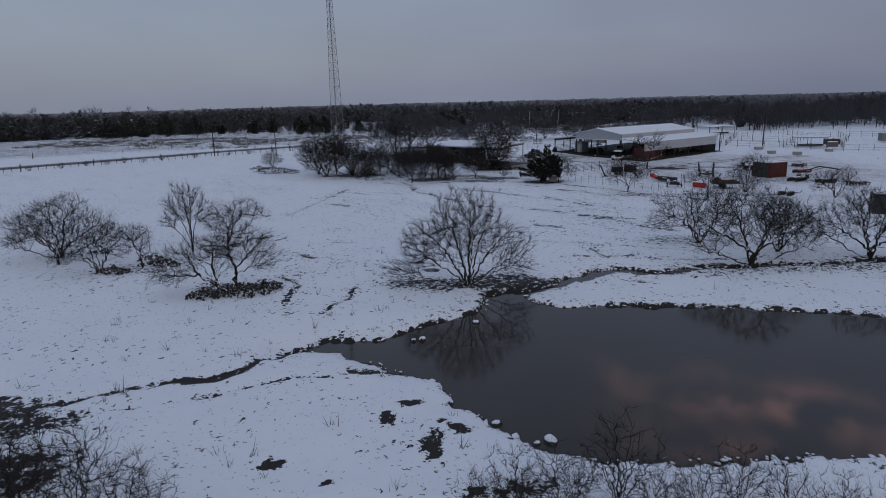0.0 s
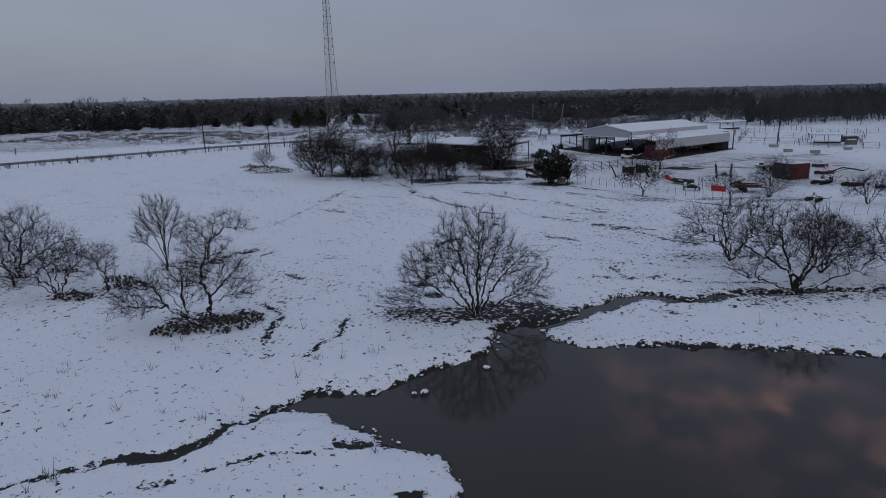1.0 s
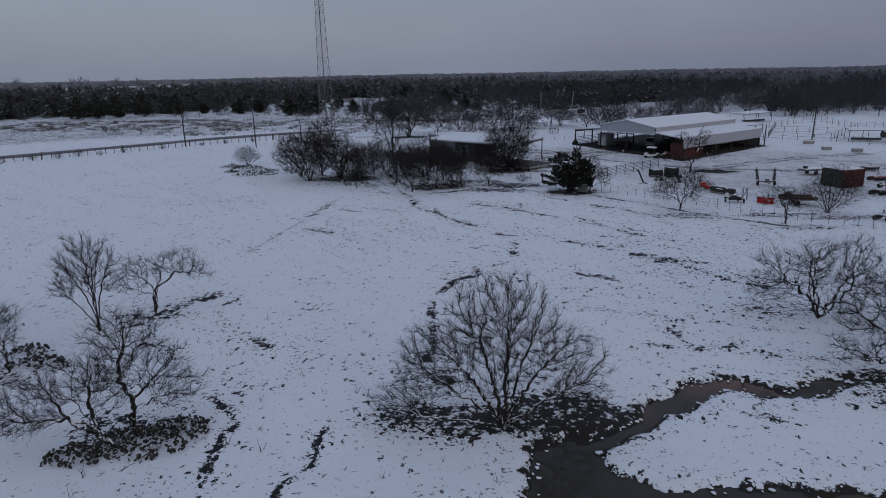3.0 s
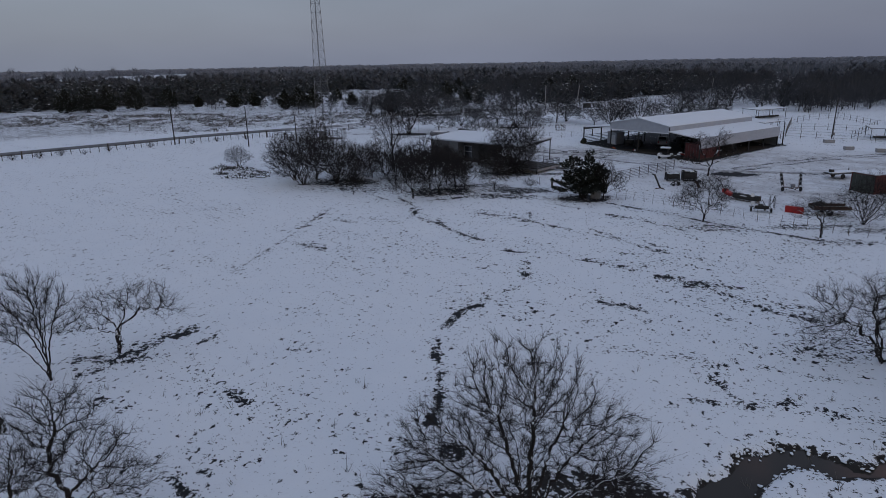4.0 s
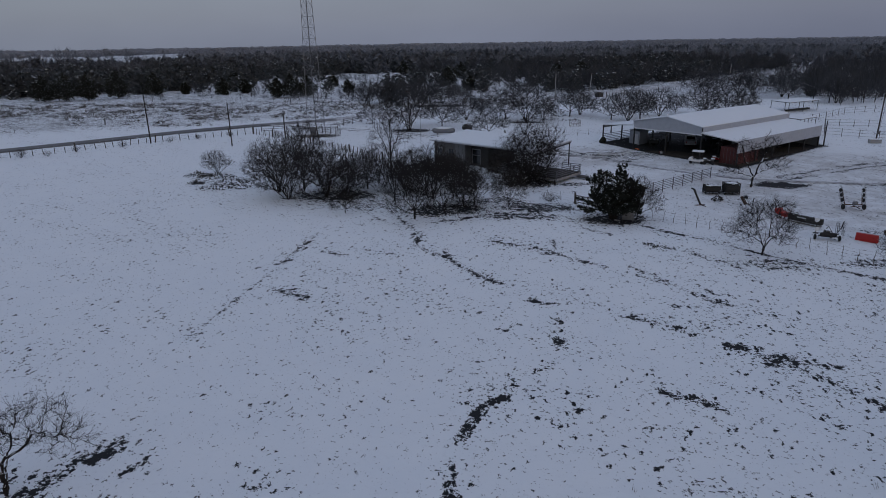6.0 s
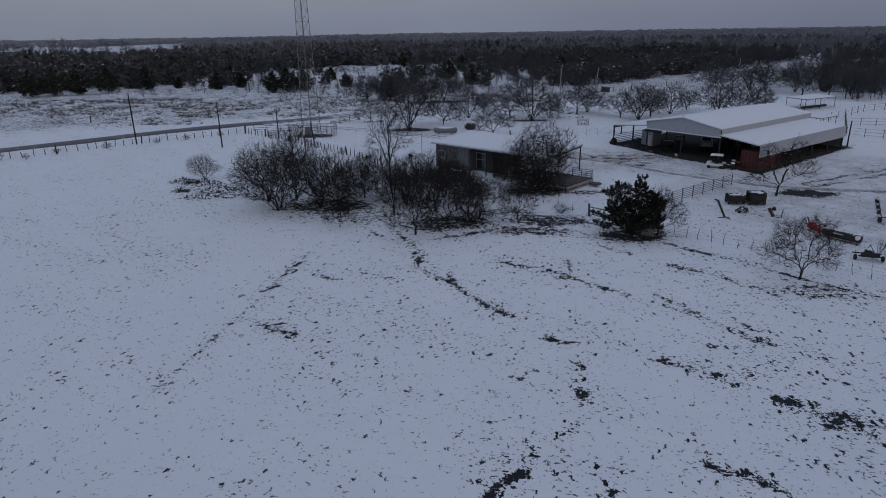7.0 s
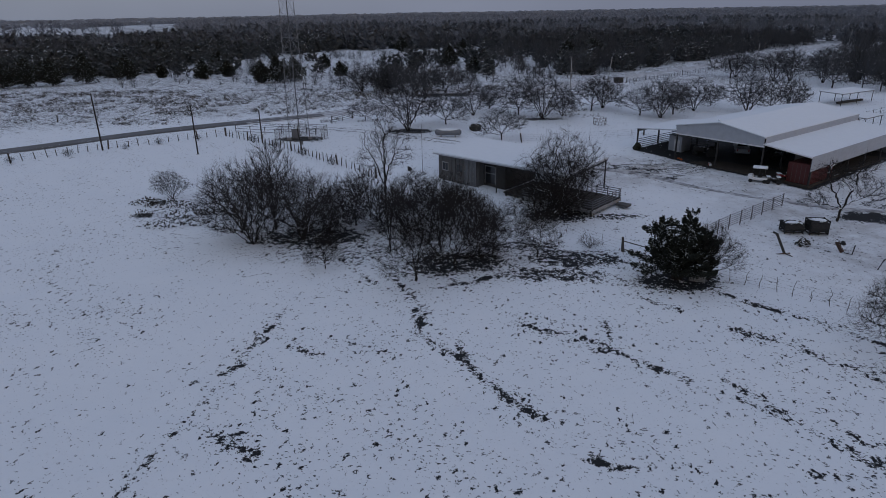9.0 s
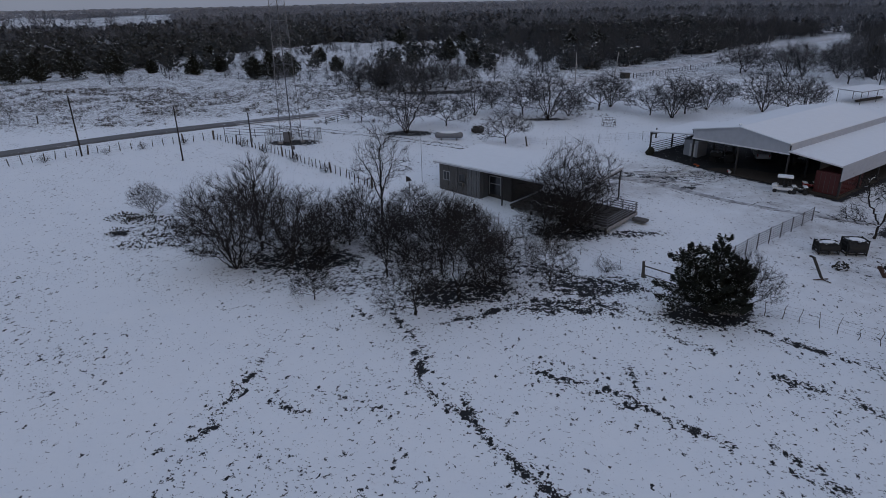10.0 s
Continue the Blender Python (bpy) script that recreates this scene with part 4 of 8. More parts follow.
tree_meshes("leaning", bark=M_BARK_SNOWY, seed=12, stems=[[(-0.9, 0.0, 0.6), (-2.3, 0.1, 1.5), (-3.1, 0.2, 2.7)], [(-0.9, 0.0, 0.6), (-2.2, 0.0, 1.4), (-4.3, -0.3, 1.7)], [(-0.9, 0.0, 0.65), (-1.3, 0.3, 2.0), (-1.2, 0.4, 3.3)], [(-0.9, 0.0, 0.6), (-2.4, 0.7, 2.2)]],
            blobs=[((-3.4, 0, 2.5), (2.1, 1.8, 1.4)), ((-1.7, 0.3, 3.4), (1.9, 1.7, 1.4)), ((-4.8, -0.2, 1.5), (1.4, 1.2, 0.7)), ((-0.6, 0.4, 2.8), (1.2, 1.3, 1.1))], count=1900, step=0.2, kill=1.46, noise_=0.3, lift=-0.03, lean=0.9, jitter=0.07, twigs=3.0, out=0.25, slim=0.0068, sprig=(0.25, 0.85), tip=0.0075, pipe=1.9)
tree_meshes("upright", bark=M_BARK_SNOWY, seed=15, stems=[[(0.15, 0, 1.6), (-0.35, 0, 2.9), (0.1, 0.1, 4.2)], [(0.15, 0, 1.4), (1.3, -0.2, 2.6)], [(0.1, 0, 1.0), (1.6, 0.2, 1.7)]],
            blobs=[((0.2, 0, 4.4), (1.7, 1.5, 1.3)), ((1.7, 0, 3.0), (1.6, 1.5, 1.3)), ((2.1, 0.1, 1.8), (1.3, 1.3, 0.8)), ((-0.4, 0, 2.9), (1.2, 1.2, 1.0))], count=1600, step=0.2, kill=1.50, noise_=0.32, lift=0.0, lean=0.9, jitter=0.06, twigs=3.0, out=0.25, slim=0.0068, sprig=(0.25, 0.85), tip=0.0075, pipe=1.95)
tree_meshes("crooked", bark=M_BARK_SNOWY, seed=47, stems=[[(0.25, 0, 1.6), (-0.8, 0.1, 2.7)], [(0.2, 0, 1.5), (1.6, 0.2, 2.9), (3.0, 0.1, 2.8)], [(0.2, 0.1, 1.3), (0.7, 0.6, 3.2)], [(0.2, 0, 1.2), (-1.5, -0.2, 1.9)]],
            blobs=[((1.7, 0, 3.5), (2.3, 1.7, 0.95)), ((-0.8, 0, 3.0), (1.5, 1.5, 1.2)), ((3.0, 0, 2.7), (1.2, 1.2, 0.7)), ((-1.5, 0, 1.9), (1.0, 1.0, 0.6))], count=1050, step=0.2, kill=1.63, noise_=0.34, lift=0.0, lean=0.9, jitter=0.07, twigs=2.5, out=0.2, slim=0.0068, sprig=(0.25, 0.85), tip=0.0075, pipe=1.95)
tree_meshes("mesquite", bark=M_BARK_SNOWY, seed=11, stems=[[(-0.4, 0, 0.9), (-2.2, 0.3, 2.4)], [(-0.3, 0, 0.9), (-0.7, 0.4, 3.3)], (1.7, 0.2, 2.6), (0.9, -1.3, 2.4), (0.4, 1.6, 2.6), (-1.5, -1.3, 1.8)],
            blobs=[((-1.6, 0, 3.0), (2.5, 2.2, 1.6)), ((0.9, 0.1, 3.3), (2.1, 2.2, 1.8)), ((2.4, 0, 2.0), (1.3, 1.6, 1.0)), ((-3.2, 0, 1.9), (1.3, 1.4, 0.9))], count=2550, step=0.2, kill=1.46, noise_=0.28, lift=-0.02, hollow=0.25, lean=0.85, jitter=0.07, twigs=2.2, out=0.2, slim=0.0068, sprig=(0.25, 0.85), tip=0.0075, pipe=2.05)
tree_meshes("mesquite_wide", bark=M_BARK_SNOWY, seed=23, stems=[[(0.1, 0, 0.6), (-2.4, 0.2, 2.2)], [(0.1, 0, 0.6), (2.3, 0.3, 2.1)], (-0.8, 0.6, 3.0), (0.9, -0.4, 3.1), (0.2, 2.0, 2.3), (-0.3, -2.0, 2.1), (-3.0, -0.6, 1.1), (2.9, -0.7, 1.2)],
            blobs=[((0, 0, 3.2), (2.6, 2.4, 1.75)), ((-2.3, 0, 2.3), (1.9, 2.0, 1.3)), ((2.2, 0, 2.3), (1.9, 2.0, 1.3)), ((-3.1, 0, 1.3), (1.2, 1.3, 0.6)), ((3.0, 0, 1.4), (1.1, 1.3, 0.6))], count=2850, step=0.19, kill=1.46, noise_=0.28, lift=-0.02, hollow=0.25, lean=0.85, jitter=0.06, twigs=2.3, sprig=(0.25, 0.85), out=0.18, slim=0.0068, tip=0.0075, pipe=2.05)
tree_meshes("vase", seed=31, stems=[[(0, 0, 0.6), (-1.5, 0, 4.6)], [(0, 0, 0.6), (-0.5, 0.4, 5.4)], [(0, 0, 0.7), (0.4, -0.3, 5.6)], [(0, 0, 0.7), (1.2, 0.1, 4.8)], [(0, 0, 0.5), (-0.2, 1.2, 4.4)], [(0, 0, 0.5), (0.3, -1.2, 4.3)], [(-0.1, 0, 0.5), (-2.1, -0.3, 3.2)]],
            blobs=[((-0.2, 0, 5.2), (1.9, 1.7, 1.9)), ((-1.4, 0, 4.2), (1.5, 1.5, 1.8)), ((1.1, 0, 4.3), (1.3, 1.4, 1.7)), ((-2.0, 0, 3.2), (0.9, 1.0, 0.9))], count=1500, step=0.22, kill=1.55, noise_=0.14, lift=0.28, lean=0.55, jitter=0.035, rise=0.5, out=0.5, twigs=3.2, sprig=(0.3, 0.75), slim=0.0075)
tree_meshes("tall", seed=61, stems=[[(0.1, 0, 2.6), (0.2, 0, 8.2)], [(0.1, 0, 2.2), (-1.7, 0.1, 6.6)], [(0.1, 0, 3.0), (1.6, 0.3, 6.4)], [(0.1, 0, 3.4), (-0.2, 1.4, 6.6)], [(0.1, 0, 3.2), (0.2, -1.5, 6.4)]], blobs=[((0, 0, 7.4), (2.2, 2.0, 2.6)), ((-1.6, 0, 6.2), (1.8, 1.7, 2.0)), ((1.6, 0, 6.0), (1.7, 1.7, 2.0)), ((0.2, 0, 4.6), (2.0, 1.8, 1.2))],
            count=1350, step=0.3, kill=1.55, noise_=0.2, lift=0.15, lean=0.6, tip=0.012, pipe=2.1, twigs=3.4, sprig=(0.4, 1.0), slim=0.008, out=0.3)
tree_meshes("shrub", twig=M_TWIG_BROWN, seed=71, stems=ring_of(10, 1.1, 1.6, 0, 0.4, 3), blobs=[((0, 0, 1.5), (1.9, 1.9, 1.4))], count=1050, step=0.19, kill=1.38, noise_=0.28, lift=0.06, lean=0.7, tip=0.007, hollow=0.1, twigs=1.8, sprig=(0.2, 0.55), slim=0.007, out=0.3)
tree_meshes("brush", twig=M_TWIG_BROWN, seed=73, stems=ring_of(8, 0.9, 2.1, 0, 0.5, 4) + [(0.2, 0.1, 2.7)], blobs=[((0, 0, 2.1), (1.3, 1.3, 1.25)), ((-0.8, 0.2, 1.5), (1.0, 1.0, 0.9)), ((0.9, 0, 1.4), (1.0, 1.0, 0.9))], count=630, step=0.16, kill=1.63, noise_=0.26, lift=0.1, lean=0.65, tip=0.006, pipe=2.5, hollow=0.1, twigs=1.7, sprig=(0.2, 0.6), slim=0.006, out=0.35)
tree_meshes("orchard", seed=83, stems=[[(0, 0, 1.0), (-1.7, 0.2, 3.2)], [(0, 0, 1.0), (1.6, 0.3, 3.3)], [(0, 0, 1.1), (-0.4, 0.3, 4.4)], [(0, 0, 1.1), (0.6, -0.4, 4.3)], [(0, 0, 0.9), (0.2, 1.9, 3.0)], [(0, 0, 0.9), (-0.2, -1.9, 2.9)], [(0, 0, 0.7), (-2.6, -0.3, 1.9)], [(0, 0, 0.7), (2.5, -0.5, 2.0)]],
            blobs=[((0, 0, 4.0), (2.8, 2.7, 2.1)), ((-1.9, 0, 2.9), (1.9, 2.0, 1.6)), ((1.9, 0, 2.9), (1.9, 2.0, 1.6)), ((-2.6, 0, 1.7), (1.3, 1.5, 0.8)), ((2.5, 0, 1.7), (1.3, 1.5, 0.8))], count=3000, step=0.24, kill=1.4, noise_=0.18, lift=0.02, lean=0.85, tip=0.0075, hollow=0.2, twigs=3.6, sprig=(0.25, 0.85), slim=0.0068, out=0.18)
tree_meshes("orchard_round", seed=97, stems=ring_of(9, 1.9, 3.4, 0, 0.3, 5) + [(0, 0, 4.4), (-2.6, 0, 1.9), (2.5, 0.3, 1.8)], blobs=[((0, 0, 3.6), (2.9, 2.9, 2.2)), ((-1.6, 0, 2.2), (2.0, 2.0, 1.5)), ((1.7, 0, 2.2), (2.0, 2.0, 1.5))], count=2700, step=0.24, kill=1.4, noise_=0.18, lift=0.03, lean=0.8, tip=0.0075, hollow=0.2, twigs=3.6, sprig=(0.25, 0.85), slim=0.0068, out=0.2)
tree_meshes("forked", bark=M_BARK_SNOWY, seed=105, stems=[[(0.1, 0, 1.2), (-1.2, 0.1, 3.4), (-1.5, 0, 4.6)], [(0.1, 0, 1.2), (0.9, -0.1, 3.3), (1.0, 0, 5.0)], [(0.1, 0, 1.3), (-2.6, 0, 1.9)], [(0.1, 0, 1.4), (2.7, 0.2, 2.4)]],
            blobs=[((-1.2, 0, 4.3), (1.6, 1.6, 1.5)), ((1.1, 0, 4.5), (1.8, 1.6, 1.6)), ((2.7, 0, 2.8), (1.6, 1.4, 1.1)), ((-2.6, 0, 2.2), (1.6, 1.4, 0.9))], count=1500, step=0.26, kill=1.55, noise_=0.32, lift=0.0, lean=0.85, tip=0.011, pipe=2.0, twigs=3.2, sprig=(0.35, 0.8), slim=0.010, out=0.15)
tree_meshes("open", seed=151, stems=[[(0.05, 0, 0.7), (-1.4, 0.1, 1.9), (-2.6, 0.1, 2.5)], [(0.05, 0, 0.8), (-0.9, 0.2, 2.4), (-1.0, 0.2, 3.7)], [(0.05, 0, 0.8), (0.4, -0.2, 2.3), (0.9, 0, 3.9)], [(0.1, 0, 0.6), (1.5, 0.2, 1.7), (2.6, 0.2, 2.9)], [(0, 0, 0.7), (0.4, 1.3, 2.2), (0.2, 2.1, 2.8)], [(0, 0, 0.7), (-0.5, -1.2, 2.0), (-0.3, -2.2, 2.6)]],
            blobs=[((-2.2, 0, 2.5), (1.7, 1.8, 1.2)), ((-0.8, 0.2, 3.7), (1.7, 1.7, 1.1)), ((1.0, 0, 3.8), (1.7, 1.7, 1.2)), ((2.5, 0.1, 2.7), (1.5, 1.7, 1.2)), ((0, 1.9, 2.8), (1.5, 1.2, 1.1)), ((-0.2, -2.0, 2.6), (1.5, 1.2, 1.1))], count=2300, step=0.22, kill=1.42, noise_=0.28, lift=0.02, lean=0.8, jitter=0.06, tip=0.0075, pipe=2.75, hollow=0.2, twigs=3.0, sprig=(0.3, 0.85), slim=0.0065, out=0.2)
tree_meshes("field_round", twig=M_TWIG_FAR, seed=131, stems=ring_of(7, 1.9, 3.2, 0, 0.3, 6) + [(0, 0, 4.4)], blobs=[((0, 0, 3.6), (2.9, 2.9, 2.3)), ((-1.6, 0, 2.3), (2.0, 2.0, 1.4)), ((1.7, 0, 2.3), (2.0, 2.0, 1.4))], count=1500, step=0.3, kill=1.38, noise_=0.24, lift=0.03, lean=0.8, tip=0.013, twigs=3.6, sprig=(0.4, 0.95), slim=0.0115, thick=0.03, bushy=0.5, out=0.1, pipe=2.8, ragged=0.5)
tree_meshes("field_wide", twig=M_TWIG_FAR, seed=137, stems=[[(0, 0, 1.1), (-2.0, 0.2, 3.0)], [(0, 0, 1.1), (1.9, 0.3, 3.1)], [(0, 0, 1.3), (0.1, 1.2, 4.1)], [(0, 0, 1.1), (0.2, -1.7, 3.2)], [(0, 0, 0.9), (-3.0, -0.3, 1.8)], [(0, 0, 0.9), (3.0, 0.3, 1.9)]],
            blobs=[((0, 0, 3.7), (2.8, 2.7, 1.8)), ((-2.4, 0, 2.7), (2.0, 2.0, 1.4)), ((2.3, 0, 2.7), (2.0, 2.0, 1.4)), ((-3.2, 0, 1.7), (1.2, 1.3, 0.6)), ((3.1, 0, 1.7), (1.2, 1.3, 0.6))], count=1600, step=0.3, kill=1.38, noise_=0.26, lift=0.0, lean=0.85, tip=0.013, twigs=3.6, sprig=(0.4, 0.95), slim=0.0115, thick=0.03, bushy=0.5, out=0.08, pipe=2.8, ragged=0.5)
tree_meshes("bramble", seed=141, stems=ring_of(12, 1.3, 1.1, 0, 0.4, 7), blobs=[((0, 0, 1.1), (2.3, 2.3, 1.2))], count=700, step=0.2, kill=1.4, noise_=0.3, lift=-0.05, lean=0.6, tip=0.008, hollow=0.05, twigs=2.2, sprig=(0.2, 0.55), slim=0.007, out=0.0, rise=0.05)

# the large tree at the inlet
plant("elm", 2.7, 46.4, 0, 1.04, sz=0.91, label="large leafless many-stemmed tree at the pond's inlet")
GA = "bare trees west of the pond"
plant("leaning", -15.0, 44.6, 0, 1.0, label="leafless mesquite with a leaning trunk among cactus", group=GA)
plant("upright", -15.2, 46.1, 0, 1.1, label="leafless mesquite with a dark upright trunk", group=GA)
plant("vase", -22.9, 57.9, 0, 0.94, label="leafless tree with a tall fan of upright limbs", group=GA)
plant("crooked", -20.7, 61.4, 0, 1.05, label="small crooked leafless mesquite", group=GA)
plant("crooked", -25.0, 52.0, 130, 0.85, label="small leafless mesquite leaning over a cactus clump", group=GA)
plant("mesquite", -28.4, 51.4, 40, 0.85, label="low leafless mesquite with spreading stems", group=GA)
plant("mesquite_wide", -34.2, 56.0, 0, 1.25, label="wide leafless mesquite with sagging limbs", group=GA)
plant("crooked", -33.0, 53.5, 210, 0.9, label="thin crooked leafless mesquite", group=GA)
GB = "bare trees east of the inlet"
plant("mesquite", 26.0, 59.3, 0, 1.22, label="leafless mesquite leaning over the snow", group=GB)
plant("mesquite_wide", 27.0, 50.9, 0, 1.4, label="broad leafless mesquite with snow on its limbs", group=GB)
plant("mesquite_wide", 37.6, 51.6, 140, 1.35, label="broad leafless mesquite beside the creek", group=GB)
plant("mesquite", 31.5, 55.0, 250, 1.1, label="leafless mesquite with a low tangled crown", group=GB)
plant("mesquite_wide", 47.0, 55.0, 20, 1.2, label="broad leafless mesquite beside the creek", group=GB)
GC = "bare trees along the wire fence"
plant("open", 29.2, 93.0, 20, 1.1, label="small leafless tree standing at the wire fence", group=GC)
plant("crooked", 38.5, 86.3, 200, 1.0, label="small leafless tree standing at the wire fence", group=GC)
plant("orchard_round", 46.1, 91.1, 100, 1.05, label="leafless tree over parked farm machinery", group=GC)
plant("mesquite", 55.0, 84.0, 10, 0.9, label="leafless tree standing at the wire fence", group=GC)
GD = "bare trees in front of the cabin"
WEST_CLUMP = [("orchard_round", -19.6, 113.6, 0, 1.45), ("mesquite_wide", -21.6, 117.6, 80, 1.5), ("vase", -18.4, 117.6, 150, 1.3), ("mesquite_wide", -15.0, 114.6, 30, 1.45), ("mesquite", -15.8, 118.4, 220, 1.2), ("leaning", -13.6, 116.6, 180, 1.0)]
EAST_CLUMP = [("orchard", -11.8, 107.7, 20, 0.5), ("open", -10.3, 118.6, 90, 1.1), ("tall", -7.6, 124.5, 10, 1.05), ("vase", -6.3, 111.6, 260, 0.95), ("orchard", -3.7, 104.8, 40, 0.95), ("open", -0.3, 107.2, 200, 1.3), ("mesquite", 2.0, 109.8, 90, 1.1), ("vase", -1.6, 111.8, 200, 1.05), ("open", -5.0, 114.2, 20, 0.9), ("open", 0.8, 113.4, 130, 1.15), ("open", 3.2, 110.2, 10, 0.95), ("open", -13.4, 113.0, 250, 0.95), ("open", 7.3, 109.8, 60, 0.85),
              ("orchard_round", 11.0, 121.5, 130, 1.62), ("mesquite_wide", 11.7, 122.0, 60, 1.5), ("mesquite", 9.0, 120.2, 30, 1.0), ("mesquite", -5.5, 118.5, 70, 0.9), ("mesquite_wide", -2.4, 117.6, 140, 0.95), ("mesquite", -8.2, 119.6, 200, 0.85), ("open", 0.6, 118.2, 300, 0.95), ("open", -4.4, 121.6, 70, 1.0), ("vase", -9.0, 121.0, 10, 0.8), ("open", -1.2, 120.4, 150, 0.9), ("crooked", 2.0, 121.0, 180, 0.6)]
BRAMBLES = [(-12.6, 116.6, 1.15), (-11.0, 119.0, 1.05), (-14.2, 118.8, 1.1), (-15.2, 115.8, 0.8), (-2.2, 109.2, 0.6), (0.8, 109.6, 0.7), (3.4, 109.4, 0.65), (-12.2, 113.2, 0.85), (12.6, 112.0, 0.6), (10.2, 121.2, 1.3), (12.8, 121.0, 1.15), (8.6, 119.6, 0.9), (-4.6, 117.4, 0.8), (-7.6, 116.4, 0.7)]
for i, (x, y, s) in enumerate(BRAMBLES):
    plant("bramble", x, y, i * 47, s, name="bramble", label="dark tangled leafless bramble under the cabin's trees", category="bush", group="brambles under the trees")
for key, x, y, turn, s in WEST_CLUMP + EAST_CLUMP:
    plant(key, x, y, turn, s, label="leafless tree in the thicket before the cabin", group=GD)
plant("orchard_round", -33.2, 128.6, 0, 0.68, name="bare_shrub", label="small round leafless shrub alone in the snow", category="shrub")
plant("orchard", 21.0, 104.6, 0, 0.8, label="small leafless tree beside the dark cedar")
plant("forked", 40.7, 118.9, 0, 1.15, label="crooked leafless tree with snow on its limbs before the barn")
GH = "bare trees along the lane's verge"
for i, (x, y, s) in enumerate(((-19.0, 211.0, 1.25), (-14.5, 216.0, 1.3), (-10.0, 210.5, 1.3), (-4.0, 216.5, 1.35), (0.5, 217.0, 1.25), (-20.0, 217.0, 0.9), (-16.5, 214.0, 1.1), (-13.0, 212.5, 1.15), (-9.5, 213.5, 0.95), (-6.0, 211.5, 1.2), (-2.5, 213.0, 1.0), (1.0, 212.0, 1.1), (4.5, 219.0, 0.9), (7.5, 224.0, 0.8))):
    plant("field_round" if i % 2 else "field_wide", x, y, i * 50, s, label="leafless tree in a dark row beside the lane", group=GH)
GE = "bare trees beyond the farmyard"
for i, (x, y, s) in enumerate(((-14.9, 175.6, 0.6), (-6.5, 166.0, 1.4), (0.2, 170.5, 0.85), (5.7, 179.1, 0.9), (9.5, 186.2, 0.75), (18.5, 174.2, 1.3), (14.5, 179.0, 1.1), (22.7, 177.1, 0.7), (29.7, 182.6, 1.0), (32.6, 185.5, 1.0), (37.5, 176.5, 0.85),
                             (40.5, 173.8, 1.1), (44.0, 177.0, 1.0), (49.6, 180.9, 0.95), (55.3, 186.4, 0.7), (58.9, 178.1, 1.15), (63.0, 177.2, 1.1), (68.0, 180.0, 0.9), (81.3, 235.2, 1.2), (89.4, 227.3, 1.2), (95.0, 210.3, 1.2), (103.2, 202.4, 1.1), (9.0, 158.0, 0.8), (84.0, 238.0, 1.0), (92.5, 245.0, 1.0), (93.0, 226.0, 1.25), (100.0, 240.0, 1.1), (99.0, 221.0, 1.2), (106.0, 232.0, 1.25), (113.0, 240.0, 1.3), (109.0, 212.0, 1.2))):
    plant(("field_wide", "field_round")[i % 2], x, y, i * 67, s * 1.48, label="leafless orchard tree standing in the snow", group=GE, sz=0.78)
for x, y, s in ((-88.0, 125.4, 0.45), (-83.6, 129.4, 0.38), (-79.0, 133.0, 0.4), (-75.6, 136.6, 0.45), (-72.0, 138.5, 0.5), (-69.6, 141.2, 0.55), (-63.4, 146.4, 0.4), (-46.4, 157.6, 0.4), (-31.4, 158.0, 0.5), (-27.0, 154.0, 0.45), (-21.6, 148.8, 0.5), (-16.4, 143.4, 0.45), (-66.0, 142.5, 0.35), (-57.0, 150.0, 0.45), (-50.5, 154.5, 0.35), (-41.0, 160.0, 0.4)):
    plant("shrub", x, y, x * 7, s, name="bare_shrub", label="low dark brush along a wire fence", category="shrub", group="low brush along the road fence")
# twiggy brush on the near bank
GF = "bare brush on the near bank"
for x, y, turn, s in ((-11.6, 18.2, 0, 0.95), (-13.6, 18.0, 40, 1.05), (-15.0, 18.8, 90, 0.9), (-9.9, 17.4, 200, 0.8), (-16.6, 18.4, 270, 0.95), (-12.6, 16.8, 120, 0.9), (-8.6, 16.6, 310, 0.7), (-14.4, 17.0, 160, 0.8), (1.6, 17.6, 80, 0.7), (2.8, 18.4, 40, 0.78), (4.2, 17.9, 130, 0.85), (5.0, 18.9, 250, 0.6), (6.5, 19.0, 100, 1.02), (7.4, 18.0, 10, 0.7),
                      (8.8, 17.9, 330, 0.72), (10.4, 18.6, 10, 0.75), (11.6, 17.9, 60, 0.72), (13.4, 17.7, 20, 0.6), (15.2, 17.5, 160, 0.55)):
    plant("brush", x, y, turn, s * (1.25 if x < 0 else 1.1), name="bare_shrub", label="thin leafless brush on the snowy pond bank", category="shrub", group=GF)


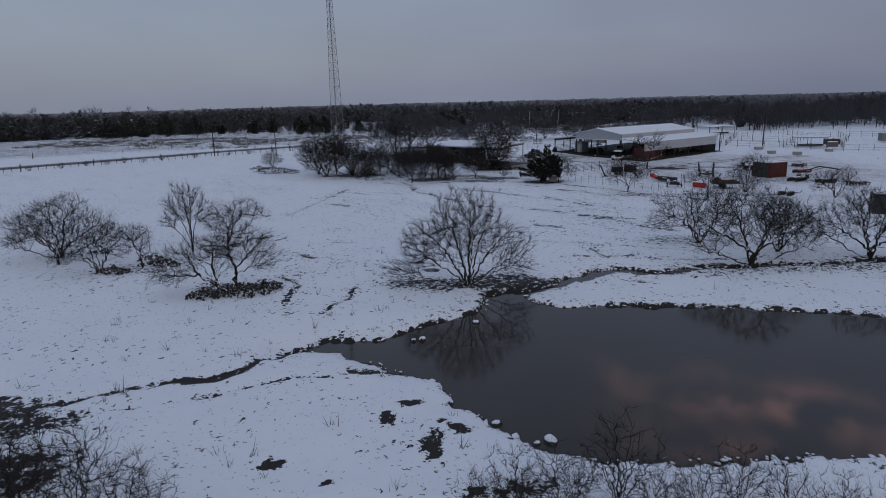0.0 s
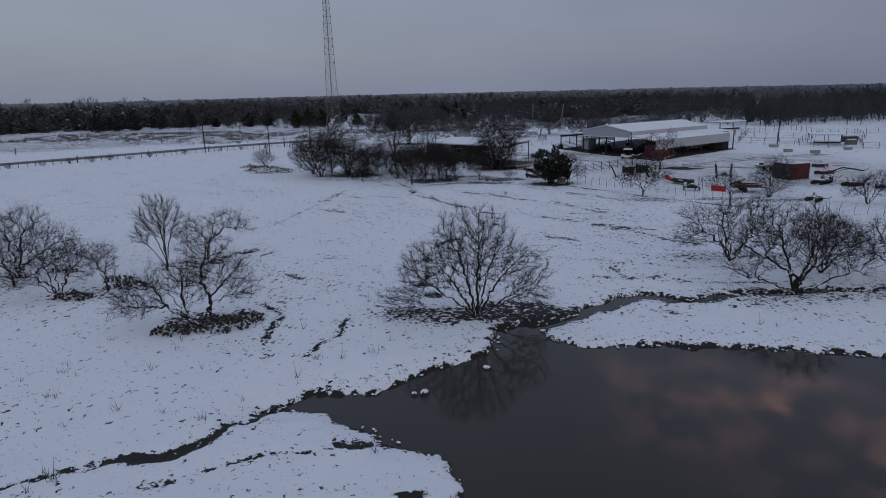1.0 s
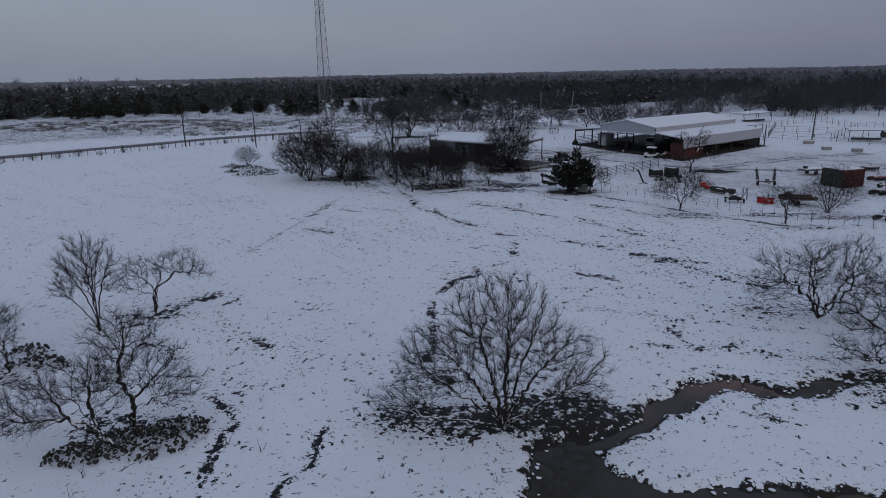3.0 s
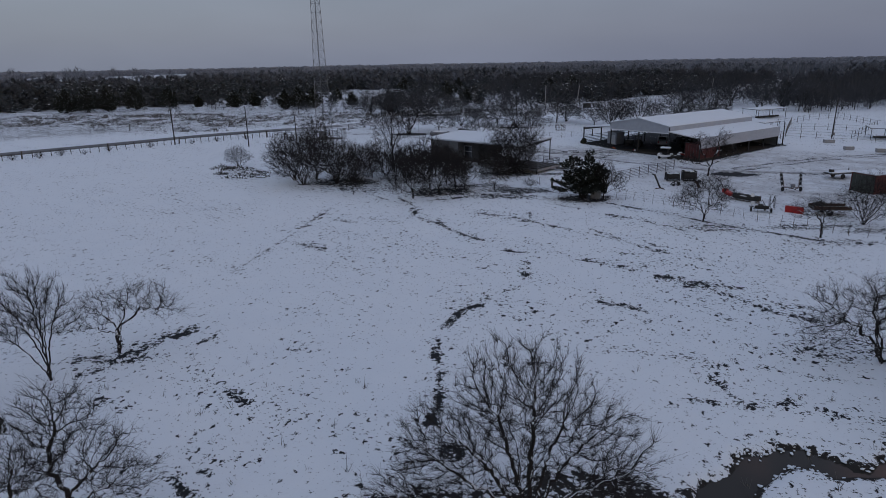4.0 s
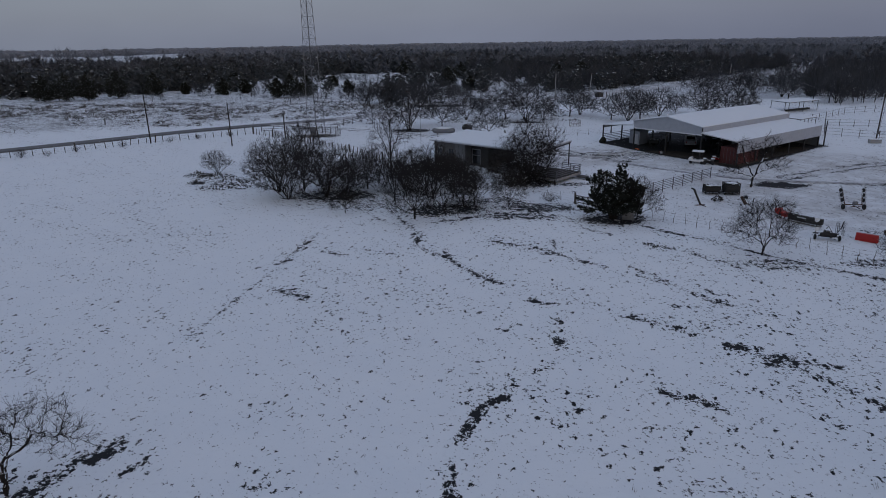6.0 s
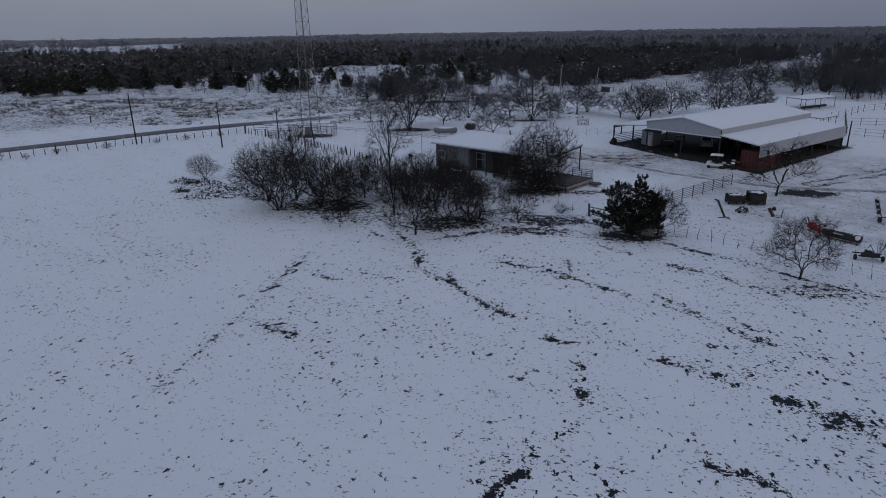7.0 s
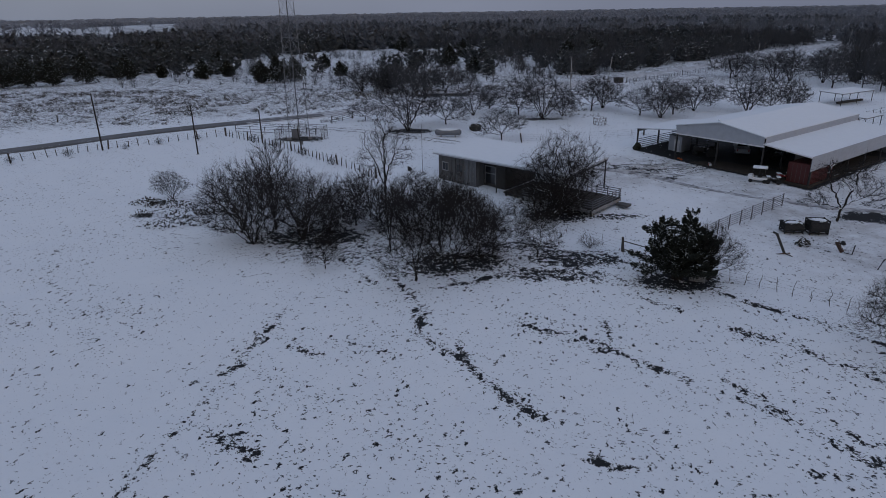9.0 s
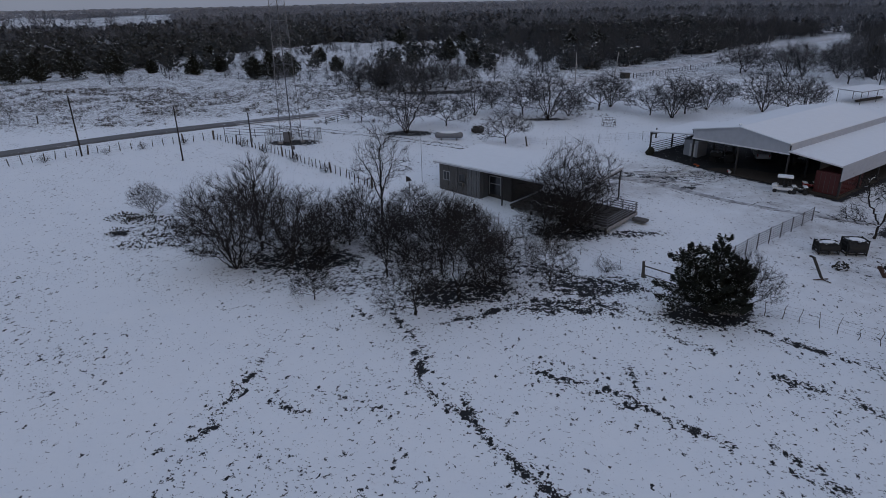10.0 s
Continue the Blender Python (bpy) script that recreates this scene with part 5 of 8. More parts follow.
# ---- evergreens ----
def foliage(seed, H, R, n, size, low=0.05, boughs=60, slope=1.5, spread=0.22, plume=False):
    """Sprays of needles on boughs of uneven reach: each spray a bent pair of triangles."""
    rng = np.random.RandomState(seed)
    bh = low + (0.97 - low) * ((np.arange(boughs) + rng.rand(boughs)) / boughs) ** 1.15
    baz = np.arange(boughs) * 2.4 + rng.rand(boughs) * 0.9
    reach = R * np.minimum(1.0, (1 - bh) * slope + 0.04) * np.minimum(1, 0.75 + bh * 2.0) * (0.52 + 0.54 * rng.rand(boughs))
    rise = 0.25 + 0.45 * rng.rand(boughs) + 0.4 * bh
    if plume:
        reach = R * (1 - bh) ** 0.7 * np.minimum(1, 0.8 + bh * 1.2) * (0.45 + 0.6 * rng.rand(boughs) ** 1.4)
        rise = 0.05 + 0.75 * rng.rand(boughs) + 0.5 * bh
    pick = rng.choice(boughs, n, p=(reach + 0.25) / (reach + 0.25).sum())
    t = rng.rand(n) ** (0.55 if plume else 0.65)
    az = baz[pick] + rng.randn(n) * spread * (1.25 - t if plume else 1.5 - t)
    rad = reach[pick] * t
    c = np.stack([rad * np.cos(az), rad * np.sin(az), bh[pick] * H * 0.93 + rise[pick] * rad * 0.55 + rng.randn(n) * (0.12 * size + (0.3 if spread > 0.3 else 0.1 * plume))], 1)
    c[:, 2] = np.maximum(c[:, 2], 0.1)
    out = np.stack([np.cos(az), np.sin(az), 0.1 + 0.7 * rng.rand(n)], 1) + rng.randn(n, 3) * 0.4
    out /= np.linalg.norm(out, axis=1)[:, None]
    side = np.cross(out, rng.randn(n, 3))
    side /= np.linalg.norm(side, axis=1)[:, None]
    up = np.cross(side, out)
    ln = (size * (0.55 + 0.8 * rng.rand(n)))[:, None]
    a, b = c - out * ln * 0.5, c + out * ln * 0.6
    w = side * ln * 0.26
    dip = up * ln * 0.12
    v = np.stack([a, c + w - dip, b, c - w - dip], 1)
    f = (np.arange(n) * 4)[:, None] + np.array([[0, 1, 2], [0, 2, 3]]).reshape(1, 6)
    return v.reshape(-1, 3), f.reshape(-1, 3)


def cedar(x, y, H, R, seed, n, size, label, name="cedar_tree", slope=1.5, spread=0.4):
    ob = thing(name, label, "evergreen tree", (x, y, gz(x, y) - 0.05))
    part("trunk", Geo().tube((0, 0, 0), (0, 0, H * 0.85), 0.2, 0.04, 8), M_BARK, ob)
    v, f = foliage(seed, H, R, n, size, boughs=max(70, n // 140), slope=slope, spread=spread)
    part("crown", np_mesh("crown", v, f, M_NEEDLE), M_NEEDLE, ob)
    return ob


# the old cedar at the fence corner has several leaders and feathery boughs
c = thing("cedar_tree", "ragged dark green cedar standing at the fence corner", "evergreen tree", (18.4, 105.0, gz(18.4, 105.0) - 0.05))
for k, (dx, dy, h, r) in enumerate(((0.7, 0.2, 6.6, 4.0), (-1.6, 0.0, 6.0, 3.6), (1.9, -0.4, 4.8, 3.0), (-0.3, -1.0, 4.2, 3.6))):
    stem = part("trunk", Geo().tube((dx * 0.15, dy * 0.15, 0), (dx, dy, h * 0.85), 0.17, 0.03, 8), M_BARK, c)
    v, f = foliage(5 + k, h, r, 5600, 0.23, low=0.15, boughs=42, spread=0.24, plume=True)
    part("crown", np_mesh("crown", v + np.array([dx, dy, 0.0]), f, M_NEEDLE), M_NEEDLE, c)
cedar(108.0, 222.0, 8.0, 2.6, 7, 1500, 0.8, "tall pointed dark cedar beyond the corrals")
GJ = "young junipers in the field across the road"
for i, (x, y, h) in enumerate(((-116.4, 239.0, 9.0), (-111.0, 242.0, 8.0), (-104.0, 247.0, 9.0), (-96.0, 256.0, 8.0), (-122.0, 237.0, 8.5), (-88.0, 262.0, 4.0), (-72.4, 254.7, 6.0), (-67.0, 262.0, 5.0), (-51.0, 241.0, 6.5), (-47.0, 243.0, 7.8), (-42.5, 246.0, 7.0),
                             (-31.0, 259.0, 4.5), (-41.0, 291.0, 5.0), (4.0, 287.0, 8.0), (11.0, 332.0, 8.0), (-17.0, 375.0, 8.0), (50.0, 307.0, 8.0), (45.0, 319.0, 5.0), (31.0, 334.0, 4.0), (11.0, 262.0, 5.0), (-14.0, 222.0, 6.0), (60.0, 307.0, 9.0), (-82.0, 300.0, 6.0))):
    cedar(x, y, h, h * 0.52, 20 + i, 2400, 0.5, "dark juniper dusted with snow in the field", "juniper_tree")[
        "group"] = GJ


def stamp(base_v, base_f, at, scale, turn):
    """Many copies of one small mesh joined into one."""
    c, s = np.cos(turn), np.sin(turn)
    v = base_v[None] * scale[:, None, None]
    x = v[..., 0] * c[:, None] - v[..., 1] * s[:, None] + at[:, None, 0]
    y = v[..., 0] * s[:, None] + v[..., 1] * c[:, None] + at[:, None, 1]
    z = v[..., 2] + at[:, None, 2]
    f = base_f[None] + (np.arange(len(at)) * len(base_v))[:, None, None]
    return np.stack([x, y, z], -1).reshape(-1, 3), f.reshape(-1, base_f.shape[1])


def woods(name, label, centres, template, material, low, high, rng, z_off=0.0):
    """One mass of trees of several shapes."""
    vs, fs, k = [], [], 0
    pick = rng.randint(0, len(template), len(centres))
    for j, (tv, tf) in enumerate(template):
        c = centres[pick == j]
        if not len(c):
            continue
        at = np.column_stack([c, land(c[:, 0], c[:, 1]) + far_lift(c[:, 0], c[:, 1]) - 0.1 + z_off])
        v, f = stamp(tv, tf, at, (low + (high - low) * rng.rand(len(c))) * (0.78 + 0.5 * vnoise(c[:, 0], c[:, 1], 45.0, 77)), rng.rand(len(c)) * 6.28)
        vs.append(v)
        fs.append(f + k)
        k += len(v)
    ob = new(name, np_mesh(name, np.concatenate(vs), np.concatenate(fs), material))
    return tagged(ob, label, "woods", kind="stuff")


def far_lift(x, y):
    far = np.clip((np.hypot(x, y - 40) - 420) / 1500, 0, 1)
    return far * ((vnoise(x, y, 520.0, 5) - 0.5) * 9 + vnoise(x, y, 1500.0, 6) * 14 - 7)


def bristle(seed, H, R, n, w=0.07, stem=0.35):
    """A far bare tree: a stem and a spray of slim limbs and twigs."""
    rng = np.random.RandomState(seed)
    h = stem * H + (1 - stem) * H * rng.rand(n) ** 0.9
    az = rng.rand(n) * 6.283
    k = np.sin(np.clip((h / H - stem) / (1 - stem), 0, 1) * np.pi * 0.8 + 0.45)
    r = R * k * np.sqrt(rng.rand(n))
    tip = np.stack([r * np.cos(az), r * np.sin(az), h], 1)
    root = np.stack([tip[:, 0] * 0.35, tip[:, 1] * 0.35, np.maximum(0.2 * H, h - (0.25 + 0.3 * rng.rand(n)) * H * 0.8)], 1)
    t = rng.rand(n, 1) * 0.55
    a = root + (tip - root) * t
    b = tip + rng.randn(n, 3) * 0.05 * H
    side = np.cross(b - a, rng.randn(n, 3))
    side *= (w * (0.5 + rng.rand(n)) / (np.linalg.norm(side, axis=1) + 1e-9))[:, None]
    v = np.stack([a - side, a + side, b], 1).reshape(-1, 3)
    f = np.arange(3 * n).reshape(-1, 3)
    sv = np.array([(-0.14, 0, 0), (0.14, 0, 0), (0.0, 0, 0.7 * H), (0, -0.14, 0), (0, 0.14, 0), (0.0, 0, 0.7 * H)])
    return np.concatenate([v, sv]), np.concatenate([f, np.array([[0, 1, 2], [3, 4, 5]]) + len(v)])


rng = np.random.RandomState(17)
JUN = [foliage(200 + i, 5.2, 2.2 + 0.25 * i, 150, 1.1, 0.02, 80, 1.6, 0.5) for i in range(4)]
BARE_FAR = [bristle(300 + i, 7.5, 3.0 + 0.3 * i, 170, 0.052, 0.2) for i in range(4)]
BARE_FAR2 = [bristle(400 + i, 9.0, 4.2, 46, 0.16, 0.2) for i in range(3)]
CLUMP = [bristle(500 + i, 9.5, 15.0, 70, 0.9, 0.05) for i in range(3)]
JUN_FAR = [foliage(260 + i, 7.0, 3.0, 56, 2.2, 0.02, 24, 1.6, 0.5) for i in range(3)]


def scatter(n, test, xr, yr):
    out = []
    while len(out) < n:
        p = np.column_stack([rng.uniform(*xr, 4000), rng.uniform(*yr, 4000)])
        out += list(p[test(p[:, 0], p[:, 1])])
    return np.array(out[:n])


def clear_of_lane(x, y, gap=9.0):
    return line_dist(x, y, LANE) > gap


def beyond_lane(x, y):
    """North of the lane, or west of where it begins."""
    return (y > np.interp(x, [q[0] for q in LANE], [q[1] for q in LANE]) + 12) | (x < -37)


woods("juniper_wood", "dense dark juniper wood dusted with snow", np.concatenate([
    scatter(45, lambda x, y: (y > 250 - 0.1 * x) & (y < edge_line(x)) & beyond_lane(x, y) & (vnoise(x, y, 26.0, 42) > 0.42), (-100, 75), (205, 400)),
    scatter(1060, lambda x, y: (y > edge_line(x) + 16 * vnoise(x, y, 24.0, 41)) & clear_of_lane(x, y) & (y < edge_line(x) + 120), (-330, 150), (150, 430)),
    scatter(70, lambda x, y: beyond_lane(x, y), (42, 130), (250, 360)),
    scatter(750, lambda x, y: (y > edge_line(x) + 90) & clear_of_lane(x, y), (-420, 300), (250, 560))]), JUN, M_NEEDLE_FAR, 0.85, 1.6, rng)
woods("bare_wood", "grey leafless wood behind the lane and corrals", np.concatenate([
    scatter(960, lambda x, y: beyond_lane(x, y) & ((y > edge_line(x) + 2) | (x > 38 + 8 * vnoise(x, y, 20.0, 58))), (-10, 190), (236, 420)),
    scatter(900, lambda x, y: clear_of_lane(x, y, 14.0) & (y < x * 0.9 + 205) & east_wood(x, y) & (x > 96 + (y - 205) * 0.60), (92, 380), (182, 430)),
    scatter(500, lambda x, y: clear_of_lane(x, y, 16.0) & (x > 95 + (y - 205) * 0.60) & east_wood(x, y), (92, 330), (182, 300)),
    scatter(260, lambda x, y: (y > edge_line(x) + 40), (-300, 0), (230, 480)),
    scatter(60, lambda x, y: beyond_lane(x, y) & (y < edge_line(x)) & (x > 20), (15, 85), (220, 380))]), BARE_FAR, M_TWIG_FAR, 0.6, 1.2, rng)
woods("scattered_bushes", "small leafless bushes scattered over the snowy field", scatter(430, lambda x, y: beyond_lane(x, y) & (y < edge_line(x)) & (y > 205 - 0.3 * x) & (vnoise(x, y, 18.0, 45) > 0.35), (-90, 60), (205, 385)), [bristle(320 + i, 3.6, 2.2, 90, 0.035, 0.15) for i in range(4)], M_TWIG_FAR, 0.5, 1.2, rng)
# each farther wood takes a paler twig colour, painted haze
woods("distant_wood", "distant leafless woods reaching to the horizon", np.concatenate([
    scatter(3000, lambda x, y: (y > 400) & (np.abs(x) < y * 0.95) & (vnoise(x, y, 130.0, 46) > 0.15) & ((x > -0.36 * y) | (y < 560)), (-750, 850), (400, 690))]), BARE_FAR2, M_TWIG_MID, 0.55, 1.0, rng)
woods("misty_wood", "leafless woods in the middle distance, coloured pale for haze", scatter(3300, lambda x, y: (np.abs(x) < y * 0.95) & (vnoise(x, y, 130.0, 46) > 0.15) & (x > -0.36 * y), (-700, 1100), (650, 1050)), BARE_FAR2, M_TWIG_DISTANT, 0.55, 1.0, rng)
woods("hazy_wood", "grey woods beyond the junipers, coloured pale for haze", np.concatenate([
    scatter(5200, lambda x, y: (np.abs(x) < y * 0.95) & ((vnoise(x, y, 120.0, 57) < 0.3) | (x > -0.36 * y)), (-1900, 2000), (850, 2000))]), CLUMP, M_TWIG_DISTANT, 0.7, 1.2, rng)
woods("horizon_wood", "woods on the horizon, coloured palest for haze", scatter(4600, lambda x, y: np.abs(x) < y * 0.9, (-3400, 3500), (1700, 3900)), CLUMP, M_TWIG_HORIZON, 0.7, 1.2, rng)
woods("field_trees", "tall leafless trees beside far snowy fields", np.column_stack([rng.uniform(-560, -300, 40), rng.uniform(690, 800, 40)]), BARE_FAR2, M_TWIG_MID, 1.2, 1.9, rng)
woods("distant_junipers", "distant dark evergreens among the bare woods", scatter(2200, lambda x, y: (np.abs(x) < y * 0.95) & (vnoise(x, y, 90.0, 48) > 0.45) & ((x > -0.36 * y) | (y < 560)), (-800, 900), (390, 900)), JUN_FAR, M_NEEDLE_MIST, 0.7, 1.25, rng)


def straw(seed, n, H):
    rng_ = np.random.RandomState(seed)
    a = rng_.randn(n, 3) * 0.12
    a[:, 2] = 0
    b = a + rng_.randn(n, 3) * 0.16
    b[:, 2] = H * (0.5 + 0.6 * rng_.rand(n))
    s = np.stack([rng_.randn(n), rng_.randn(n), np.zeros(n)], 1)
    s *= 0.018 / (np.linalg.norm(s, axis=1)[:, None] + 1e-9)
    return np.stack([a - s, a + s, b], 1).reshape(-1, 3), np.arange(3 * n).reshape(-1, 3)


STRAW = [straw(i, 12, 0.45) for i in range(3)]
field = scatter(5200, lambda x, y: (y > 174 + 0.0 * x) & (line_dist(x, y, ROAD) > 5) & (line_dist(x, y, LANE) > 5) & (y > 150 - (x + 60) * 0.35 + 20) & (y < 226) & (vnoise(x, y, 14.0, 51) * 0.6 + vnoise(x, y, 3.0, 52) > 0.82), (-130, 30), (150, 230))
ob = woods("dry_grass", "brown dry grass standing through the snow", field, STRAW, M_STRAW, 0.8, 1.7, rng)
ob["category"] = "grass"
field = scatter(170, lambda x, y: (line_dist(x, y, SHORE + SHORE[:1]) > 0.8) & ~inside(x, y, SHORE), (-22, 34), (16, 62))
ob = woods("dry_weeds", "thin dry weeds in the snow round the pond", field, [straw(9, 7, 0.6), straw(10, 5, 0.8)], M_STRAW, 0.6, 1.2, rng)
ob["category"] = "weeds"


# ---- prickly pear ----
def cactus(x, y, rx, ry, n, seed, label):
    rng_ = random.Random(seed)
    c = thing("prickly_pear", label, "cactus", (x, y, gz(x, y)), group="prickly pear clumps")
    for _ in range(n):
        a, q = rng_.uniform(0, 6.283), math.sqrt(rng_.random())
        q = q * (0.75 + 0.5 * vnoise(np.array([a * 1.6]), np.array([seed * 3.1]), 1.0, 71)[0])
        h = rng_.uniform(0.05, 0.8) * max(0.15, 1.1 - 0.85 * q)
        m = pose(math.cos(a) * q * rx, math.sin(a) * q * ry, h, rng_.uniform(-75, 75), rng_.uniform(-65, 65), rng_.uniform(0, 360))
        part("pad", rng_.choice(PADS), M_PAD, c, at=m)


def pad_mesh(s):
    g = Geo()
    for z, k in ((-0.022, 0.8), (0.0, 1.0), (0.022, 0.8)):
        for i in range(8):
            w = 2 * math.pi * i / 8
            g.v.append(Vector((s * 0.72 * k * math.cos(w), s * k * math.sin(w), z)))
    g.f += [tuple(reversed(range(8))), tuple(16 + i for i in range(8))] + [(r + i, r + (i + 1) % 8, r + 8 + (i + 1) % 8, r + 8 + i) for i in range(8) for r in (0, 8)]
    return g.mesh("pad")


PADS = [pad_mesh(v) for v in (0.085, 0.105, 0.125, 0.15)]
for x, y, rx, ry, n in ((-16.8, 43.8, 1.3, 0.8, 130), (-14.4, 44.9, 2.3, 1.3, 330), (-12.9, 46.2, 1.3, 0.8, 150), (-26.8, 50.6, 1.5, 0.7, 110), (-23.8, 53.0, 1.9, 0.7, 120), (-25.5, 54.8, 1.2, 0.6, 70), (-31.5, 57.5, 1.2, 0.6, 60), (-35.6, 127.0, 1.8, 1.2, 120), (-32.6, 126.0, 2.6, 1.4, 170), (-29.2, 122.4, 2.6, 1.4, 110), (-34.4, 122.6, 1.2, 0.7, 40), (-30.6, 119.0, 2.6, 1.0, 70), (-27.4, 119.6, 1.6, 0.9, 50)):
    cactus(x, y, rx, ry, n, int(x * 10), "prickly pear cactus clump with snow on its pads")
# snow-capped stones in the shallows
for i, (x, y, s) in enumerate(((-0.1, 30.1, 0.42), (-0.7, 36.1, 0.5), (-1.2, 36.0, 0.36), (2.8, 38.9, 0.45), (2.9, 25.6, 0.42), (3.6, 24.4, 0.42), (5.0, 24.0, 0.6), (1.6, 26.7, 0.3), (4.4, 23.8, 0.3))):
    rock = thing("stone", "dark stone with a snow cap in the pond", "stone", (x, y, WATER), i * 50, group="stones in the pond")
    part("rock", Geo().lump((s * 1.1, s * 0.9, s * 0.7), (0, 0, 0.02), i, 6, 11, 0.24), M_DARKSTONE, rock)
    part("snow_cap", Geo().lump((s * 0.95, s * 0.78, s * 0.36), (0.03, 0, s * 0.26), i + 5, 7, 12, 0.2), M_SNOW, rock)


# lumps of snow along the banks
def clump(seed):
    g = Geo().lump((1.5, 1.0, 0.42), (0, 0, 0.06), seed, 5, 9, 0.30)
    tri = []
    for f in g.f:
        tri += [(f[0], f[k], f[k + 1]) for k in range(1, len(f) - 1)]
    return np.array([tuple(v) for v in g.v]), np.array(tri)


near = scatter(750, lambda x, y: np.abs(bank_dist(x, y) - 0.16) < 0.2 + 0.35 * (vnoise(x, y, 2.0, 64) > 0.6), (-9, 38), (20, 53))
lumps = [clump(i) for i in range(5)]
vs, fs, k = [], [], 0
size = 0.08 + 0.16 * rng.rand(len(near)) ** 2.5
kind = rng.randint(0, 5, len(near))
for q, (tv, tf) in enumerate(lumps):
    c = near[kind == q]
    at = np.column_stack([c, WATER + 0.06 + 0.16 * np.clip(bank_dist(c[:, 0], c[:, 1]), 0, 1)])
    v, f = stamp(tv, tf, at, size[kind == q], rng.rand(len(c)) * 6.28)
    vs.append(v)
    fs.append(f + k)
    k += len(v)
ob = new("snow_clumps", np_mesh("snow_clumps", np.concatenate(vs), np.concatenate(fs), M_SNOW))
ob.data.shade_smooth()
tagged(ob, "small lumps of snow along the muddy banks", "snow", kind="stuff")


# ---- more materials for buildings and machines ----
def sheet_material(name, color, rough=0.45, metal=0.2, rib=4.0, axis=0, snow=False):
    """Ribbed painted sheet."""
    m = Mat(name, color, rough, metal)
    dark = tuple(c * 0.88 for c in color)
    c = m.mix(m.range(m.noise(1.5, 4), 0.35, 0.75), color, dark)
    c = m.mix(m.range(m.noise(9.0, 4, stretch=(1, 1, 0.15)), 0.55, 0.8, 0, 0.3), c, tuple(v * 0.7 for v in color))
    m.color(c)
    w = m.n("ShaderNodeTexWave", Scale=rib)
    w.bands_direction = ("X", "Y", "Z")[axis]
    m.link(m.co, w.inputs["Vector"])
    m.bump(w.outputs["Fac"], 0.5, 0.03)
    return m.m


M_WHITE_SHEET = sheet_material("white_steel_sheet", (0.41, 0.43, 0.47), rib=1.2)
M_GREY_SHEET = sheet_material("grey_steel_sheet", (0.22, 0.225, 0.23), rib=1.6)
M_RED_SHEET = sheet_material("faded_red_sheet", (0.085, 0.019, 0.017), rib=1.6, metal=0.1)
M_GREEN_SHEET = sheet_material("dull_green_sheet", (0.055, 0.06, 0.05), rib=1.6, metal=0.1)
M_RED = plain("red_machine_paint", (0.32, 0.026, 0.022), 0.4, 0.1, var=0.3, snow=True, thr=(0.8, 0.95))
M_REDBRIGHT = plain("bright_red_paint", (0.42, 0.028, 0.024), 0.4, 0.1, var=0.2)
M_BLACK = plain("black_rubber", (0.02, 0.02, 0.02), 0.8, var=0.4)
M_MACHINE = plain("dark_machine_steel", (0.045, 0.043, 0.04), 0.6, 0.4, var=0.4, snow=True, thr=(0.7, 0.9))
M_RUST = plain("rusty_steel", (0.085, 0.05, 0.035), 0.8, 0.2, var=0.5, snow=True, thr=(0.72, 0.9))
M_CABIN_SHEET = sheet_material("cabin_steel_sheet", (0.13, 0.132, 0.135), rib=1.6)
M_PLANK = plain("weathered_grey_planks", (0.105, 0.103, 0.102), 0.85, var=0.45, scale=3)
M_PLANK_DARK = plain("dark_planks", (0.05, 0.046, 0.042), 0.8, var=0.4, scale=3)
M_WHITE = plain("white_paint", (0.68, 0.69, 0.70), 0.4, var=0.12)
M_CAR = plain("white_car_paint", (0.45, 0.46, 0.47), 0.25, 0.0, var=0.08)
M_CONCRETE = plain("grey_concrete", (0.28, 0.28, 0.28), 0.85, var=0.3, snow=True, thr=(0.85, 1.05))
M_HAY = plain("old_hay", (0.075, 0.06, 0.042), 0.95, var=0.5, scale=6)
M_GLASS = Mat("dark_window_glass", (0.02, 0.022, 0.025), 0.08, spec=0.6).m
M_ORANGE = plain("orange_plastic", (0.5, 0.12, 0.04), 0.5, var=0.15)


# ---- barn: a gabled bay between two lean-tos ----
FLOOR = 1.25


def barn_point(u, v, h):
    """u in from the front, v towards the low southern lean-to, h over the floor."""
    p = Vector((BARN_AT[0], BARN_AT[1], FLOOR + h)) + BARN_D * u + BARN_G * v
    return p


